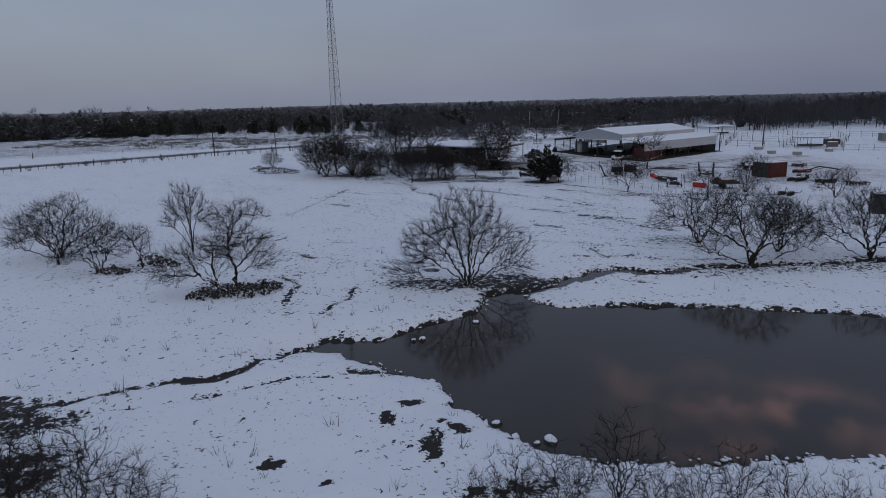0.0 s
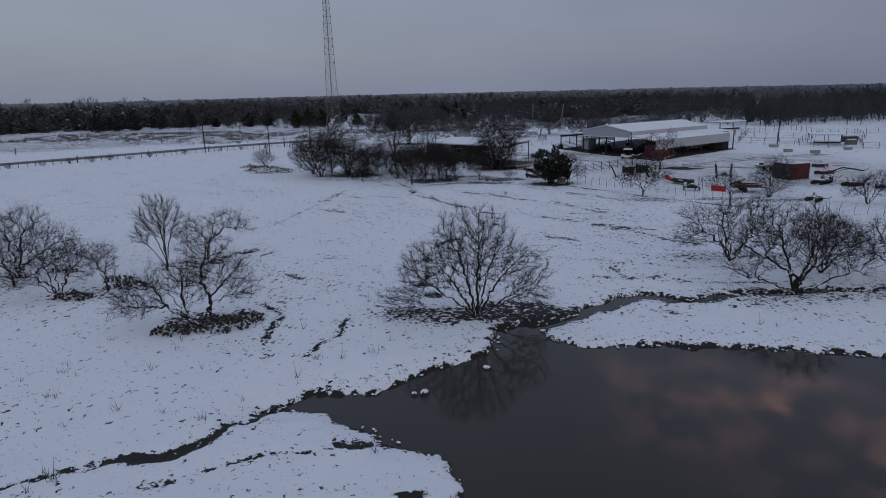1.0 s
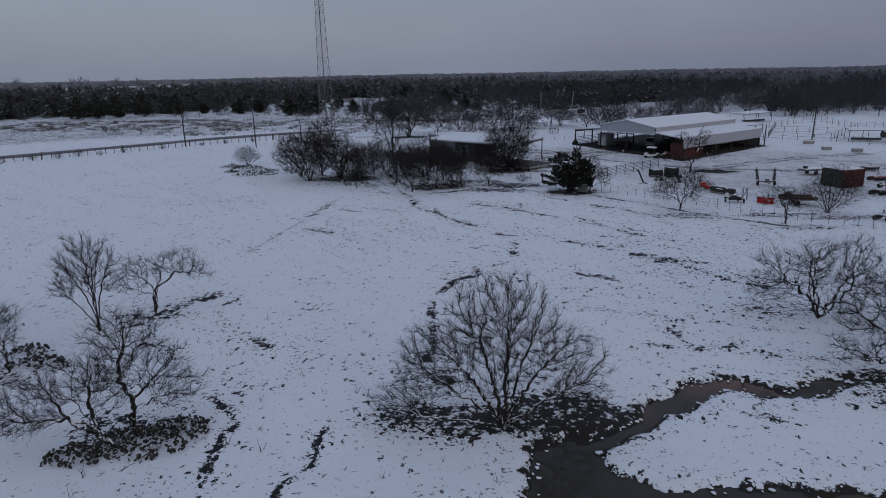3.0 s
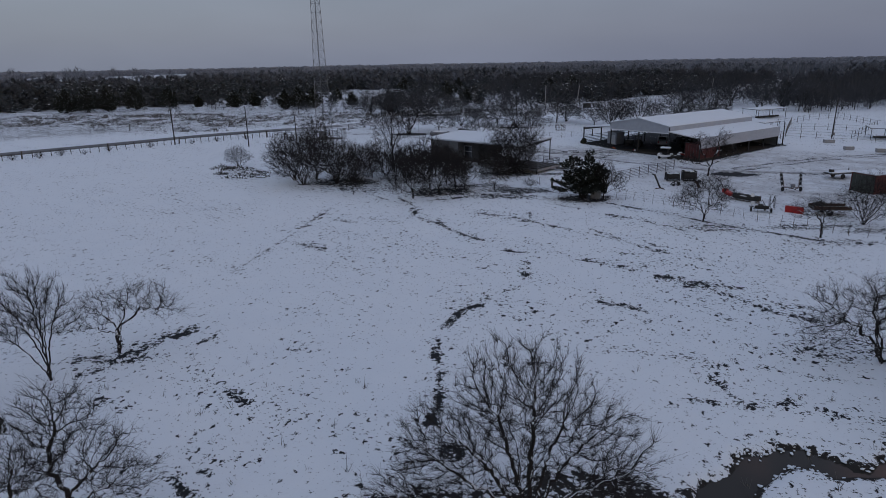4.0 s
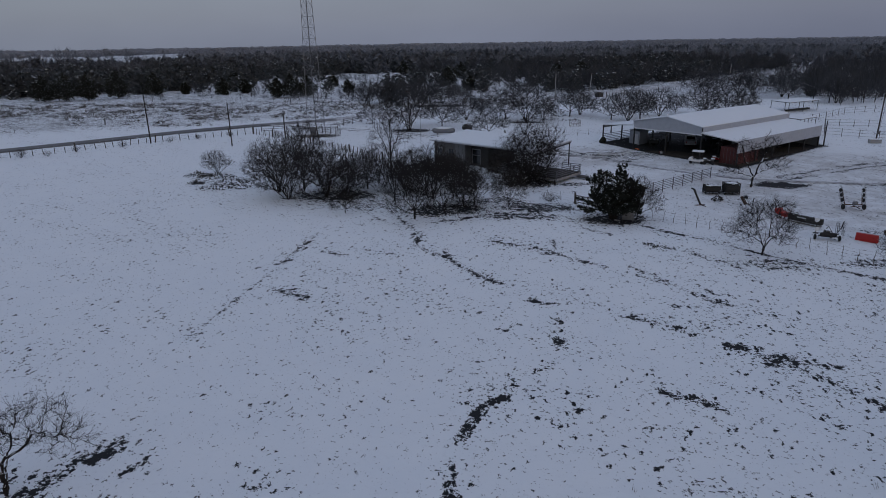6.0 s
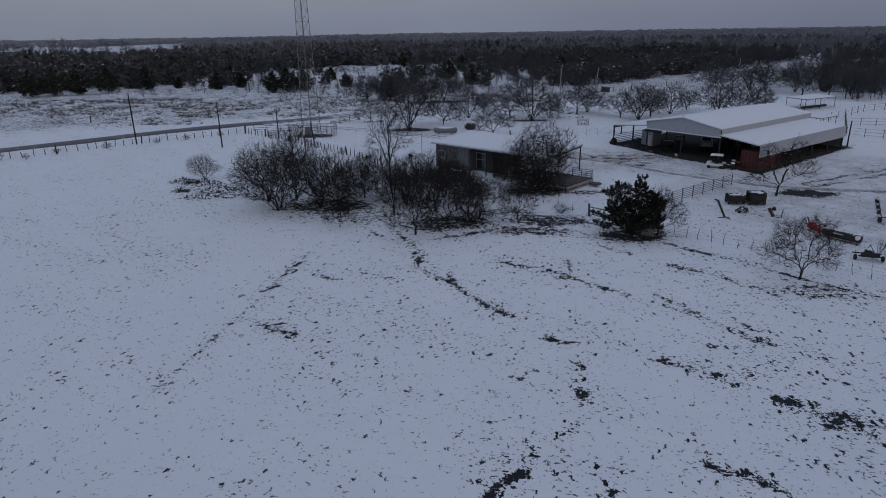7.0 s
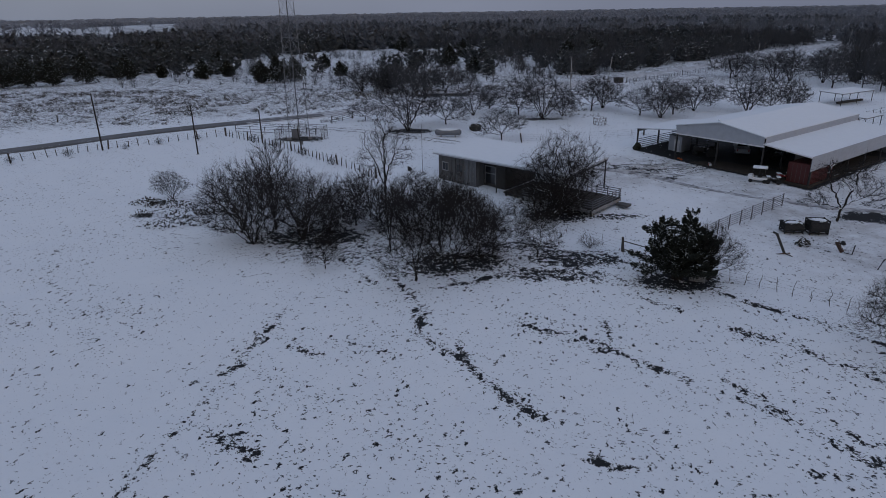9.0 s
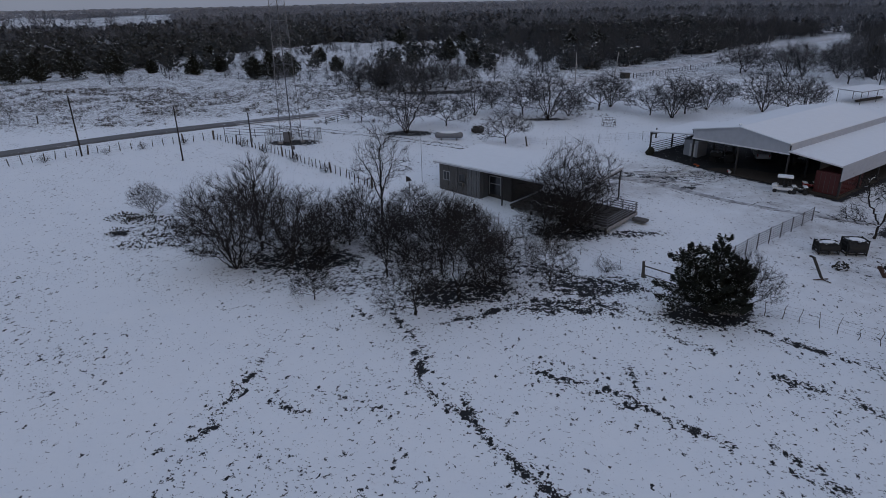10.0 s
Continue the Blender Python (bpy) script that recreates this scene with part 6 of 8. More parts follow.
def build_barn():
    b = thing("barn", "open white steel barn with snowy roofs and lean-tos", "barn", (BARN_AT[0], BARN_AT[1], FLOOR), BARN_TURN)
    # local x runs in from the front, local y towards the northern lean-to
    L, W = 27.5, 12.6
    E, A = 5.15, 6.3
    roof = part("roof", Geo().poly([(-0.25, -0.2, E), (L + 0.25, -0.2, E), (L + 0.25, W / 2, A), (-0.25, W / 2, A)], 0.12).poly([(-0.25, W / 2, A), (L + 0.25, W / 2, A), (L + 0.25, W + 0.2, E), (-0.25, W + 0.2, E)], 0.12), M_WHITE_SHEET, b, "white ribbed steel roof")
    k = 0.11
    part("snow_cover", Geo().poly([(-0.2, -0.12, E + k), (L + 0.2, -0.12, E + k), (L + 0.2, W / 2, A + k), (-0.2, W / 2, A + k)], k - 0.004).poly([(-0.2, W / 2, A + k), (L + 0.2, W / 2, A + k), (L + 0.2, W + 0.12, E + k), (-0.2, W + 0.12, E + k)], k - 0.004), M_SNOW, roof, "even layer of snow")
    part("ridge_vent", Geo().lump((0.5, 0.4, 0.3), (0.6, W / 2 + 0.5, A + 0.2), 3), M_SNOW, roof)
    for x, name in ((0.0, "front_gable"), (L, "back_gable")):
        part(name, Geo().poly([(x, 0, 3.95), (x, W, 3.95), (x, W, E - 0.13), (x, W / 2, A - 0.13), (x, 0, E - 0.13)], 0.1, (1, 0, 0)), M_WHITE_SHEET, b, "white ribbed gable panel")
    part("gable_trim", Geo().box((0.06, W + 0.3, 0.16), (-0.1, W / 2, 3.96)), M_WHITE, b)
    part("side_band", Geo().poly([(0, -0.16, 4.3), (L, -0.16, 4.3), (L, -0.16, E - 0.12), (0, -0.16, E - 0.12)], 0.06, (0, 1, 0)), M_WHITE_SHEET, b)
    part("side_band", Geo().poly([(0, W + 0.16, 4.45), (L, W + 0.16, 4.45), (L, W + 0.16, E - 0.12), (0, W + 0.16, E - 0.12)], 0.06, (0, -1, 0)), M_WHITE_SHEET, b)
    # southern lean-to with its deep fascia
    s0, s1, sw = 4.3, 3.55, 6.2
    lean = part("lean_to_roof", Geo().poly([(-0.2, -0.05, s0), (-0.2, -sw, s1), (L - 0.5, -sw, s1), (L - 0.5, -0.05, s0)], 0.1), M_WHITE_SHEET, b)
    part("snow_cover", Geo().poly([(-0.15, -0.1, s0 + 0.1), (-0.15, -sw + 0.1, s1 + 0.1), (L - 0.55, -sw + 0.1, s1 + 0.1), (L - 0.55, -0.1, s0 + 0.1)], 0.096), M_SNOW, lean)
    part("fascia", Geo().poly([(-0.2, -sw - 0.02, 1.85), (L - 0.5, -sw - 0.02, 1.85), (L - 0.5, -sw - 0.02, s1 + 0.12), (-0.2, -sw - 0.02, s1 + 0.12)], 0.06, (0, -1, 0)), M_WHITE_SHEET, b, "white ribbed side fascia")
    part("eave_trim", Geo().box((0.1, sw, 0.14), (-0.22, -sw / 2, (s0 + s1) / 2), (math.degrees(math.atan2(s0 - s1, sw)), 0, 0)), M_WHITE, b)
    # northern lean-to
    n0, n1, nw = 4.45, 3.85, 6.8
    lean = part("lean_to_roof", Geo().poly([(-0.1, W + 0.05, n0), (11.5, W + 0.05, n0), (11.5, W + nw, n1), (-0.1, W + nw, n1)], 0.1), M_WHITE_SHEET, b)
    part("snow_cover", Geo().poly([(-0.05, W + 0.1, n0 + 0.1), (11.45, W + 0.1, n0 + 0.1), (11.45, W + nw - 0.1, n1 + 0.1), (-0.05, W + nw - 0.1, n1 + 0.1)], 0.096), M_SNOW, lean)
    g = Geo()
    for i in range(22):
        y = W + 0.3 + i * (nw - 0.4) / 22
        g.box((0.05, 0.16, 1.5), (11.3, y + 0.1, 3.0))
    part("back_cladding", g, M_GREY_SHEET, b, "grey ribbed back panel")
    part("north_fascia", Geo().poly([(0, W + nw, n1 - 0.5), (11.4, W + nw, n1 - 0.5), (11.4, W + nw, n1 - 0.02), (0, W + nw, n1 - 0.02)], 0.05, (0, 1, 0)), M_GREY_SHEET, b)
    # posts
    post = {}
    for y, hs in ((0.0, 4.9), (W / 2, 6.0), (W, 4.9), (-sw + 0.1, 3.5), (W + nw - 0.1, 3.8)):
        for i in range(6):
            x = 0.15 + i * (L - 1.0) / 5
            if y > W + 1 and x > 11.5:
                continue
            if y == W / 2 and i in (1, 2, 3):
                continue
            if hs not in post:
                post[hs] = Geo().box((0.2, 0.2, hs + 0.8), (0, 0, hs / 2 - 0.4), bevel=0.02).mesh("post")
            part("post", post[hs], M_DARKSTEEL, b, at=pose(x, y, 0))
    beam = Geo().box((0.16, W, 0.3), (0, 0, 0)).mesh("beam")
    for i in range(6):
        part("beam", beam, M_DARKSTEEL, b, at=pose(0.25 + i * (L - 1.0) / 5, W / 2, 4.2))
    # rails between the far posts
    rail = Geo().tube((0, 0, 0), (0, W, 0), 0.04).mesh("rail")
    for i in range(6):
        part("rail", rail, M_PIPE, b, at=pose(L - 0.8, 0, 0.4 + i * 0.32))
    rail = Geo().tube((0, 0, 0), (11.0, 0, 0), 0.045).mesh("rail")
    for i in range(6):
        part("rail", rail, M_PIPE, b, at=pose(0.3, W + nw - 0.2, 0.7 + i * 0.3))
    rail = Geo().tube((0, 0, 0), (0, nw - 0.3, 0), 0.045).mesh("rail")
    for i in range(6):
        part("rail", rail, M_PIPE, b, at=pose(9.0, W + 0.2, 0.9 + i * 0.28))
    part("floor", Geo().poly([(-0.2, -6.3, 0.05), (L, -6.3, 0.05), (L, W + 6.2, 0.35), (-0.2, W + 6.2, 0.35)], 0.6), plain("barn_earth", (0.045, 0.037, 0.03), 0.95, var=0.4), b, "dark trodden earth floor")
    # back wall of the southern lean-to
    part("back_panel", Geo().poly([(L - 0.6, -6.1, 0.0), (L - 0.6, -0.1, 0.0), (L - 0.6, -0.1, 4.0), (L - 0.6, -6.1, 3.45)], 0.08, (1, 0, 0)), M_GREY_SHEET, b)
    part("inner_wall", Geo().poly([(9.0, -0.12, 0.0), (L - 0.7, -0.12, 0.0), (L - 0.7, -0.12, 4.0), (9.0, -0.12, 4.0)], 0.06, (0, 1, 0)), M_GREY_SHEET, b)


build_barn()


def container(x, y, z, turn, size, mats, label, name="shipping_container", snow=True):
    c = thing(name, label, "container", (x, y, z), turn)
    l, w, h = size
    body = Geo().box((l, w, h), (l / 2, w / 2, h / 2), bevel=0.03)
    body = part("body", body, mats[0], c)
    n = int(l / 0.3)
    rib = Geo().box((0.1, 0.05, h - 0.3), bevel=0.01).mesh("rib")
    for i in range(n):
        for yy, mm in ((-0.02, mats[0]), (w + 0.02, mats[1])):
            part("rib", rib.copy() if mm != mats[0] else rib, mm, body, at=pose(0.15 + i * (l - 0.3) / max(1, n - 1), yy, h / 2))
    door = part("door", Geo().box((0.05, w - 0.2, h - 0.2), (-0.03, w / 2, h / 2), bevel=0.01), mats[1], c)
    for i in range(4):
        part("lock_rod", Geo().tube((-0.08, w * (0.2 + 0.2 * i), 0.2), (-0.08, w * (0.2 + 0.2 * i), h - 0.2), 0.02), M_PIPE, door)
    for px in (0, l):
        for py in (0, w):
            part("corner_post", Geo().box((0.14, 0.14, h + 0.04), (px, py, h / 2), bevel=0.01), mats[0], c)
    if snow:
        part("snow_cover", Geo().box((l - 0.1, w - 0.1, 0.12), (l / 2, w / 2, h + 0.07), bevel=0.05), M_SNOW, c)
    return c


p = barn_point(0.25, 6.0, 0.0)
container(p.x, p.y, FLOOR, BARN_TURN, (6.1, 2.6, 2.6), (M_RED_SHEET, M_RED_SHEET), "faded red steel container under the barn's lean-to", snow=False)
container(57.0, 105.5, gz(57, 105.5), 18.0, (3.9, 3.4, 2.5), (M_RED_SHEET, M_GREEN_SHEET), "box of dull green and red sheet steel in the yard", "storage_box")


# ---- vehicles ----
def pickup(x, y, z, turn):
    c = thing("pickup_truck", "white pickup truck parked inside the dark barn", "truck", (x, y, z), turn)
    prof = [(-2.6, 0.45), (2.6, 0.45), (2.65, 0.95), (1.55, 1.1), (0.95, 1.75), (-0.7, 1.78), (-0.95, 1.15), (-2.6, 1.1)]
    g = Geo()
    n = len(prof)
    for yy in (-0.95, 0.95):
        for px, pz in prof:
            g.v.append(Vector((px, yy * (0.86 if pz > 1.2 else 1.0), pz)))
    g.f += [tuple(range(n)), tuple(reversed(range(n, 2 * n)))] + [(i, n + i, n + (i + 1) % n, (i + 1) % n) for i in range(n)]
    body = part("body", g, M_CAR, c)
    part("window", Geo().poly([(1.0, -0.84, 1.12), (0.9, -0.84, 1.66), (-0.6, -0.84, 1.68), (-0.8, -0.86, 1.15)], 0.02, (0, 1, 0)), M_GLASS, body)
    part("windscreen", Geo().poly([(1.6, -0.75, 1.14), (1.6, 0.75, 1.14), (1.02, 0.72, 1.68), (1.02, -0.72, 1.68)], 0.02, (1, 0, 0.7)), M_GLASS, body)
    part("tailgate_window", Geo().poly([(-0.98, -0.7, 1.2), (-0.98, 0.7, 1.2), (-0.78, 0.66, 1.68), (-0.78, -0.66, 1.68)], 0.02, (1, 0, 0)), M_GLASS, body)
    for px in (-1.65, 1.7):
        for yy in (-0.88, 0.88):
            w = part("wheel", Geo().wheel((px, yy, 0.38), 0.38, 0.26), M_BLACK, c)
            part("rim", Geo().tube((px, yy - 0.14, 0.38), (px, yy + 0.14, 0.38), 0.2, sides=10), M_STEEL, w)
    for yy in (-0.75, 0.75):
        part("tail_light", Geo().box((0.05, 0.16, 0.3), (-2.62, yy, 0.9), bevel=0.01), M_RED, c)


p = barn_point(11.0, -8.6, 0.3)
pickup(p.x, p.y, FLOOR + 0.2, 70)


def golf_cart(x, y, turn):
    c = thing("golf_cart", "white golf cart with snow on its roof by the barn", "golf cart", (x, y, gz(x, y)), turn)
    part("body", Geo().box((2.2, 1.15, 0.35), (0, 0, 0.5), bevel=0.1).box((0.7, 1.1, 0.4), (0.85, 0, 0.75), (0, 12, 0), bevel=0.12), M_WHITE, c)
    part("seat", Geo().box((0.5, 1.05, 0.16), (-0.2, 0, 0.82), bevel=0.05).box((0.12, 1.05, 0.5), (-0.5, 0, 1.1), (0, -10, 0), bevel=0.05), M_BLACK, c)
    roof = part("roof", Geo().box((1.7, 1.15, 0.08), (-0.1, 0, 1.86), bevel=0.03), M_WHITE, c)
    part("snow_cover", Geo().box((1.65, 1.1, 0.12), (-0.1, 0, 1.96), bevel=0.05), M_SNOW, roof)
    for px, py in ((0.65, 0.5), (0.65, -0.5), (-0.8, 0.5), (-0.8, -0.5)):
        part("roof_post", Geo().tube((px, py, 0.7), (px * 0.9, py, 1.84), 0.02), M_DARKSTEEL, c)
    for px in (-0.8, 0.8):
        for py in (-0.5, 0.5):
            part("wheel", Geo().wheel((px, py, 0.24), 0.24, 0.2), M_BLACK, c)
    part("steering_wheel", Geo().tube((0.4, 0.28, 1.0), (0.36, 0.28, 1.03), 0.18, sides=12), M_BLACK, c)


golf_cart(39.1, 133.2, 150)


def quad_bike(x, y, turn, red=True):
    c = thing("quad_bike", "dark quad bike with snow on its racks by the barn", "quad bike", (x, y, gz(x, y)), turn)
    part("body", Geo().box((1.5, 0.5, 0.3), (0, 0, 0.6), bevel=0.1).box((0.5, 0.85, 0.14), (0.55, 0, 0.8), bevel=0.05).box((0.5, 0.85, 0.14), (-0.6, 0, 0.8), bevel=0.05), M_RED if red else M_MACHINE, c)
    part("seat", Geo().box((0.7, 0.3, 0.14), (-0.15, 0, 0.85), bevel=0.05), M_BLACK, c)
    part("handlebar", Geo().tube((0.35, -0.35, 1.05), (0.35, 0.35, 1.05), 0.02).tube((0.45, 0, 0.75), (0.35, 0, 1.05), 0.03), M_DARKSTEEL, c)
    for px in (0.55, -0.6):
        part("snow_cover", Geo().box((0.5, 0.8, 0.1), (px, 0, 0.93), bevel=0.04), M_SNOW, c)
    for px in (-0.6, 0.6):
        for py in (-0.42, 0.42):
            part("wheel", Geo().wheel((px, py, 0.3), 0.3, 0.24), M_BLACK, c)


quad_bike(40.6, 132.4, 160, False)
p = barn_point(1.0, 2.6, 0)
quad_bike(p.x, p.y, BARN_TURN + 130)


def tractor(x, y, z, turn, label):
    c = thing("tractor", label, "tractor", (x, y, z), turn)
    part("hood", Geo().box((1.7, 0.7, 0.75), (0.9, 0, 1.15), bevel=0.12), M_MACHINE, c)
    part("cab", Geo().box((1.2, 1.2, 0.5), (-0.7, 0, 0.95), bevel=0.1), M_MACHINE, c)
    for px, py in ((-0.2, 0.55), (-0.2, -0.55), (-1.25, 0.55), (-1.25, -0.55)):
        part("roof_post", Geo().tube((px, py, 1.2), (px, py, 2.3), 0.035), M_DARKSTEEL, c)
    part("roof", Geo().box((1.4, 1.3, 0.12), (-0.7, 0, 2.36), bevel=0.05), M_MACHINE, c)
    for py in (-0.8, 0.8):
        part("rear_wheel", Geo().wheel((-0.8, py, 0.75), 0.75, 0.4), M_BLACK, c)
        part("front_wheel", Geo().wheel((1.4, py * 0.85, 0.45), 0.45, 0.28), M_BLACK, c)
    part("exhaust", Geo().tube((1.2, 0.2, 1.5), (1.2, 0.2, 2.3), 0.04), M_DARKSTEEL, c)


for u, v, w in ((11.0, -3.0, 20), (15.0, -7.0, 60), (5.0, -10.8, 120), (14.0, 3.0, 90)):
    p = barn_point(u, v, 0)
    tractor(p.x, p.y, FLOOR + 0.12, BARN_TURN + w, "dark tractor parked deep inside the barn")
for i, (u, v) in enumerate(((19.0, -4.0), (19.0, -6.0), (21.0, -5.0), (20.0, -9.0))):
    p = barn_point(u, v, 0)
    g = Geo().tube((-0.75, 0, 0.75), (0.75, 0, 0.75), 0.75, sides=16)
    single("round_bale", g, M_HAY, "round hay bale stored inside the barn", "hay bale", (p.x, p.y, FLOOR + 0.1), i * 37, "hay bales in the barn")
p = barn_point(4.6, -14.9, 0)
shed = thing("tool_shed", "small pale steel shed under the barn's northern lean-to", "shed", (p.x, p.y, FLOOR + 0.3), BARN_TURN)
part("body", Geo().box((2.4, 2.2, 2.5), (0, 0, 1.25), bevel=0.03), M_WHITE_SHEET, shed)
part("door", Geo().box((0.05, 0.9, 2.0), (-1.22, -0.3, 1.05), bevel=0.01), M_WHITE, shed)
part("roof", Geo().box((2.6, 2.4, 0.1), (0, 0, 2.56), (3, 0, 0), bevel=0.02), M_WHITE_SHEET, shed)
for i, (u, v, m, lab) in enumerate(((0.2, -12.0, M_ORANGE, "orange plastic bucket on the barn floor"), (-0.1, -11.4, M_ORANGE, "orange plastic bucket on the barn floor"), (0.6, -7.4, M_RED, "small red fuel can by the barn"), (0.2, -7.0, M_WHITE, "small white drum by the barn"))):
    p = barn_point(u, v, 0)
    single("bucket", Geo().tube((0, 0, 0), (0, 0, 0.42), 0.16, 0.2, 12), m, lab, "bucket", (p.x, p.y, FLOOR + 0.06))
p = barn_point(-0.4, -18.9, 0)
single("leafy_heap", Geo().lump((1.2, 1.0, 1.2), (0, 0, 0.5), 4, rough=0.35), M_NEEDLE, "dark evergreen shrub at the barn's corner", "shrub", (p.x, p.y, gz(p.x, p.y)))


# ---- cabin ----
def build_cabin():
    z0 = 1.35
    c = thing("cabin", "low grey plank cabin with a snowy roof and porch", "cabin", (-1.4, 136.2, z0), -43.0)
    D, X1, X2 = 8.0, 9.5, 19.6
    f, k = 3.9, 4.35

    def zr(y):
        return f + (k - f) * y / D

    roof = part("roof", Geo().poly([(-0.5, -0.6, zr(-0.6)), (X2, -0.6, zr(-0.6)), (X2, D + 0.4, zr(D + 0.4)), (-0.5, D + 0.4, zr(D + 0.4))], 0.16), M_WHITE_SHEET, c, "pale steel roof edge")
    part("snow_cover", Geo().poly([(-0.45, -0.55, zr(-0.55) + 0.13), (X2 - 0.05, -0.55, zr(-0.55) + 0.13), (X2 - 0.05, D + 0.35, zr(D + 0.35) + 0.13), (-0.45, D + 0.35, zr(D + 0.35) + 0.13)], 0.126), M_SNOW, roof, "even layer of snow")
    part("wall", Geo().box((X1, 0.12, 4.2), (X1 / 2, D - 0.1, 2.0)), M_PLANK_DARK, c)
    part("wall", Geo().box((0.12, D - 1.6, 3.9), (X1, D / 2 + 0.8, 1.85)), M_PLANK_DARK, c)
    part("wall", Geo().box((X1 - 6.2, 0.12, 3.8), (6.2 + (X1 - 6.2) / 2, 1.6, 1.8)), M_PLANK_DARK, c)
    recess = part("wall", Geo().box((0.12, 1.7, 3.8), (6.2, 0.85, 1.8)), M_CABIN_SHEET, c)
    rib = Geo().box((0.05, 0.08, 3.5), bevel=0.01).mesh("rib")
    for i in range(6):
        part("rib", rib, M_CABIN_SHEET, recess, at=pose(6.28, 0.2 + i * 0.25, 1.75))
    unit = part("air_conditioner", Geo().box((0.7, 0.35, 0.5), (3.6, -0.22, 1.62), bevel=0.03), M_PIPE, c, "grey window air conditioner")
    part("grille", Geo().box((0.56, 0.02, 0.36), (3.6, -0.41, 1.62)), M_DARKSTEEL, unit)
    walls = part("wall", Geo().box((0.12, D, 3.9), (0.06, D / 2, 1.85)), M_PLANK_DARK, c)
    for i in range(26):
        part("plank", PLANKS[i % 3].copy(), M_PLANK if i < 18 else M_CABIN_SHEET, walls, at=pose(0.12 + i * 0.24, -0.02 - 0.012 * (i % 3), 1.78))
    side = [i for i in range(33)]
    for i in side:
        part("plank", PLANKS[(i * 2) % 3], M_PLANK, walls, at=pose(-0.03 - 0.012 * (i % 3), 0.12 + i * 0.24, 1.78, 0, 0, 90))
    for x in (1.2, 3.6):
        w = part("window", Geo().box((0.9, 0.06, 0.95), (x, -0.08, 2.25), bevel=0.01), M_GLASS, c)
        part("window_frame", Geo().box((1.06, 0.05, 0.08), (x, -0.11, 2.76)).box((1.06, 0.05, 0.08), (x, -0.11, 1.74)).box((0.08, 0.05, 1.1), (x - 0.5, -0.11, 2.25)).box((0.08, 0.05, 1.1), (x + 0.5, -0.11, 2.25)).box((0.04, 0.05, 1.0), (x, -0.112, 2.25)), M_CONCRETE if x < 2 else M_PLANK, w)
    d = part("door", Geo().box((1.5, 0.06, 2.1), (7.3, 1.5, 1.7), bevel=0.01), M_GLASS, c)
    part("door_frame", Geo().box((1.7, 0.06, 0.1), (7.3, 1.46, 2.79)).box((0.1, 0.06, 2.2), (6.5, 1.46, 1.7)).box((0.1, 0.06, 2.2), (8.1, 1.46, 1.7)).box((1.7, 0.05, 0.08), (7.3, 1.46, 1.9)), M_CONCRETE, d, "pale door frame")
    post = Geo().box((0.14, 0.14, 3.6), (0, 0, 1.8), bevel=0.02).mesh("porch_post")
    for x, y in ((X2 - 0.2, D + 0.1), (X2 - 0.2, -0.4), (14.5, -0.4), (14.5, D + 0.1), (X1 + 0.2, -0.4)):
        part("porch_post", post, M_DARKSTEEL, c, at=pose(x, y, zr(y) - 3.65))
    part("porch_beam", Geo().box((0.12, D + 0.6, 0.2), (X2 - 0.15, D / 2, zr(D / 2) - 0.28), (math.degrees(math.atan2(k - f, D)), 0, 0)), M_DARKSTEEL, c)
    # deck with its boards and rail
    deck = part("deck_frame", Geo().box((12.0, 6.4, 0.16), (16.6, 3.0, 0.42), bevel=0.02), M_PLANK_DARK, c)
    # boards take the dark plank colour for the shadow over the deck
    board = Geo().box((12.0, 0.2, 0.03), bevel=0.006).mesh("board")
    for i in range(29):
        part("board", board, M_PLANK_DARK, deck, at=pose(16.6, -0.08 + i * 0.218, 0.52))
    part("skirting", Geo().box((9.2, 0.04, 0.34), (18.0, -0.24, 0.3)), M_CONCRETE, deck, "pale skirting board")
    part("skirting", Geo().box((0.04, 6.4, 0.34), (22.64, 3.0, 0.3)), M_CONCRETE, deck, "pale skirting board")
    for x in (11, 13.5, 16, 19, 22.4):
        for y in (-0.2, 5.9):
            part("pier", Geo().box((0.2, 0.2, 1.3), (x, y, -0.25)), M_PLANK_DARK, c)
    rp = Geo().box((0.09, 0.09, 1.05), (0, 0, 0.52), bevel=0.01).mesh("rail_post")
    spots = [(x, -0.14) for x in (13.5, 15, 16.5, 18, 19.5, 21, 22.5)] + [(22.54, y) for y in (1.2, 2.7, 4.2, 6.0)] + [(x, 6.0) for x in (21, 19.6)]
    for x, y in spots:
        part("rail_post", rp, M_STEEL, c, at=pose(x, y, 0.5))
    for i in range(4):
        h = 0.75 + i * 0.26
        part("rail", Geo().box((9.3, 0.04, 0.07), (18.0, -0.2, h)), M_STEEL, c)
        part("rail", Geo().box((0.04, 6.3, 0.07), (22.6, 3.0, h)), M_STEEL, c)
        part("rail", Geo().box((3.1, 0.04, 0.07), (21.1, 6.1, h)), M_STEEL, c)
    part("step", Geo().box((1.4, 1.0, 0.25), (23.6, 5.0, 0.1), bevel=0.02), M_PLANK, c)


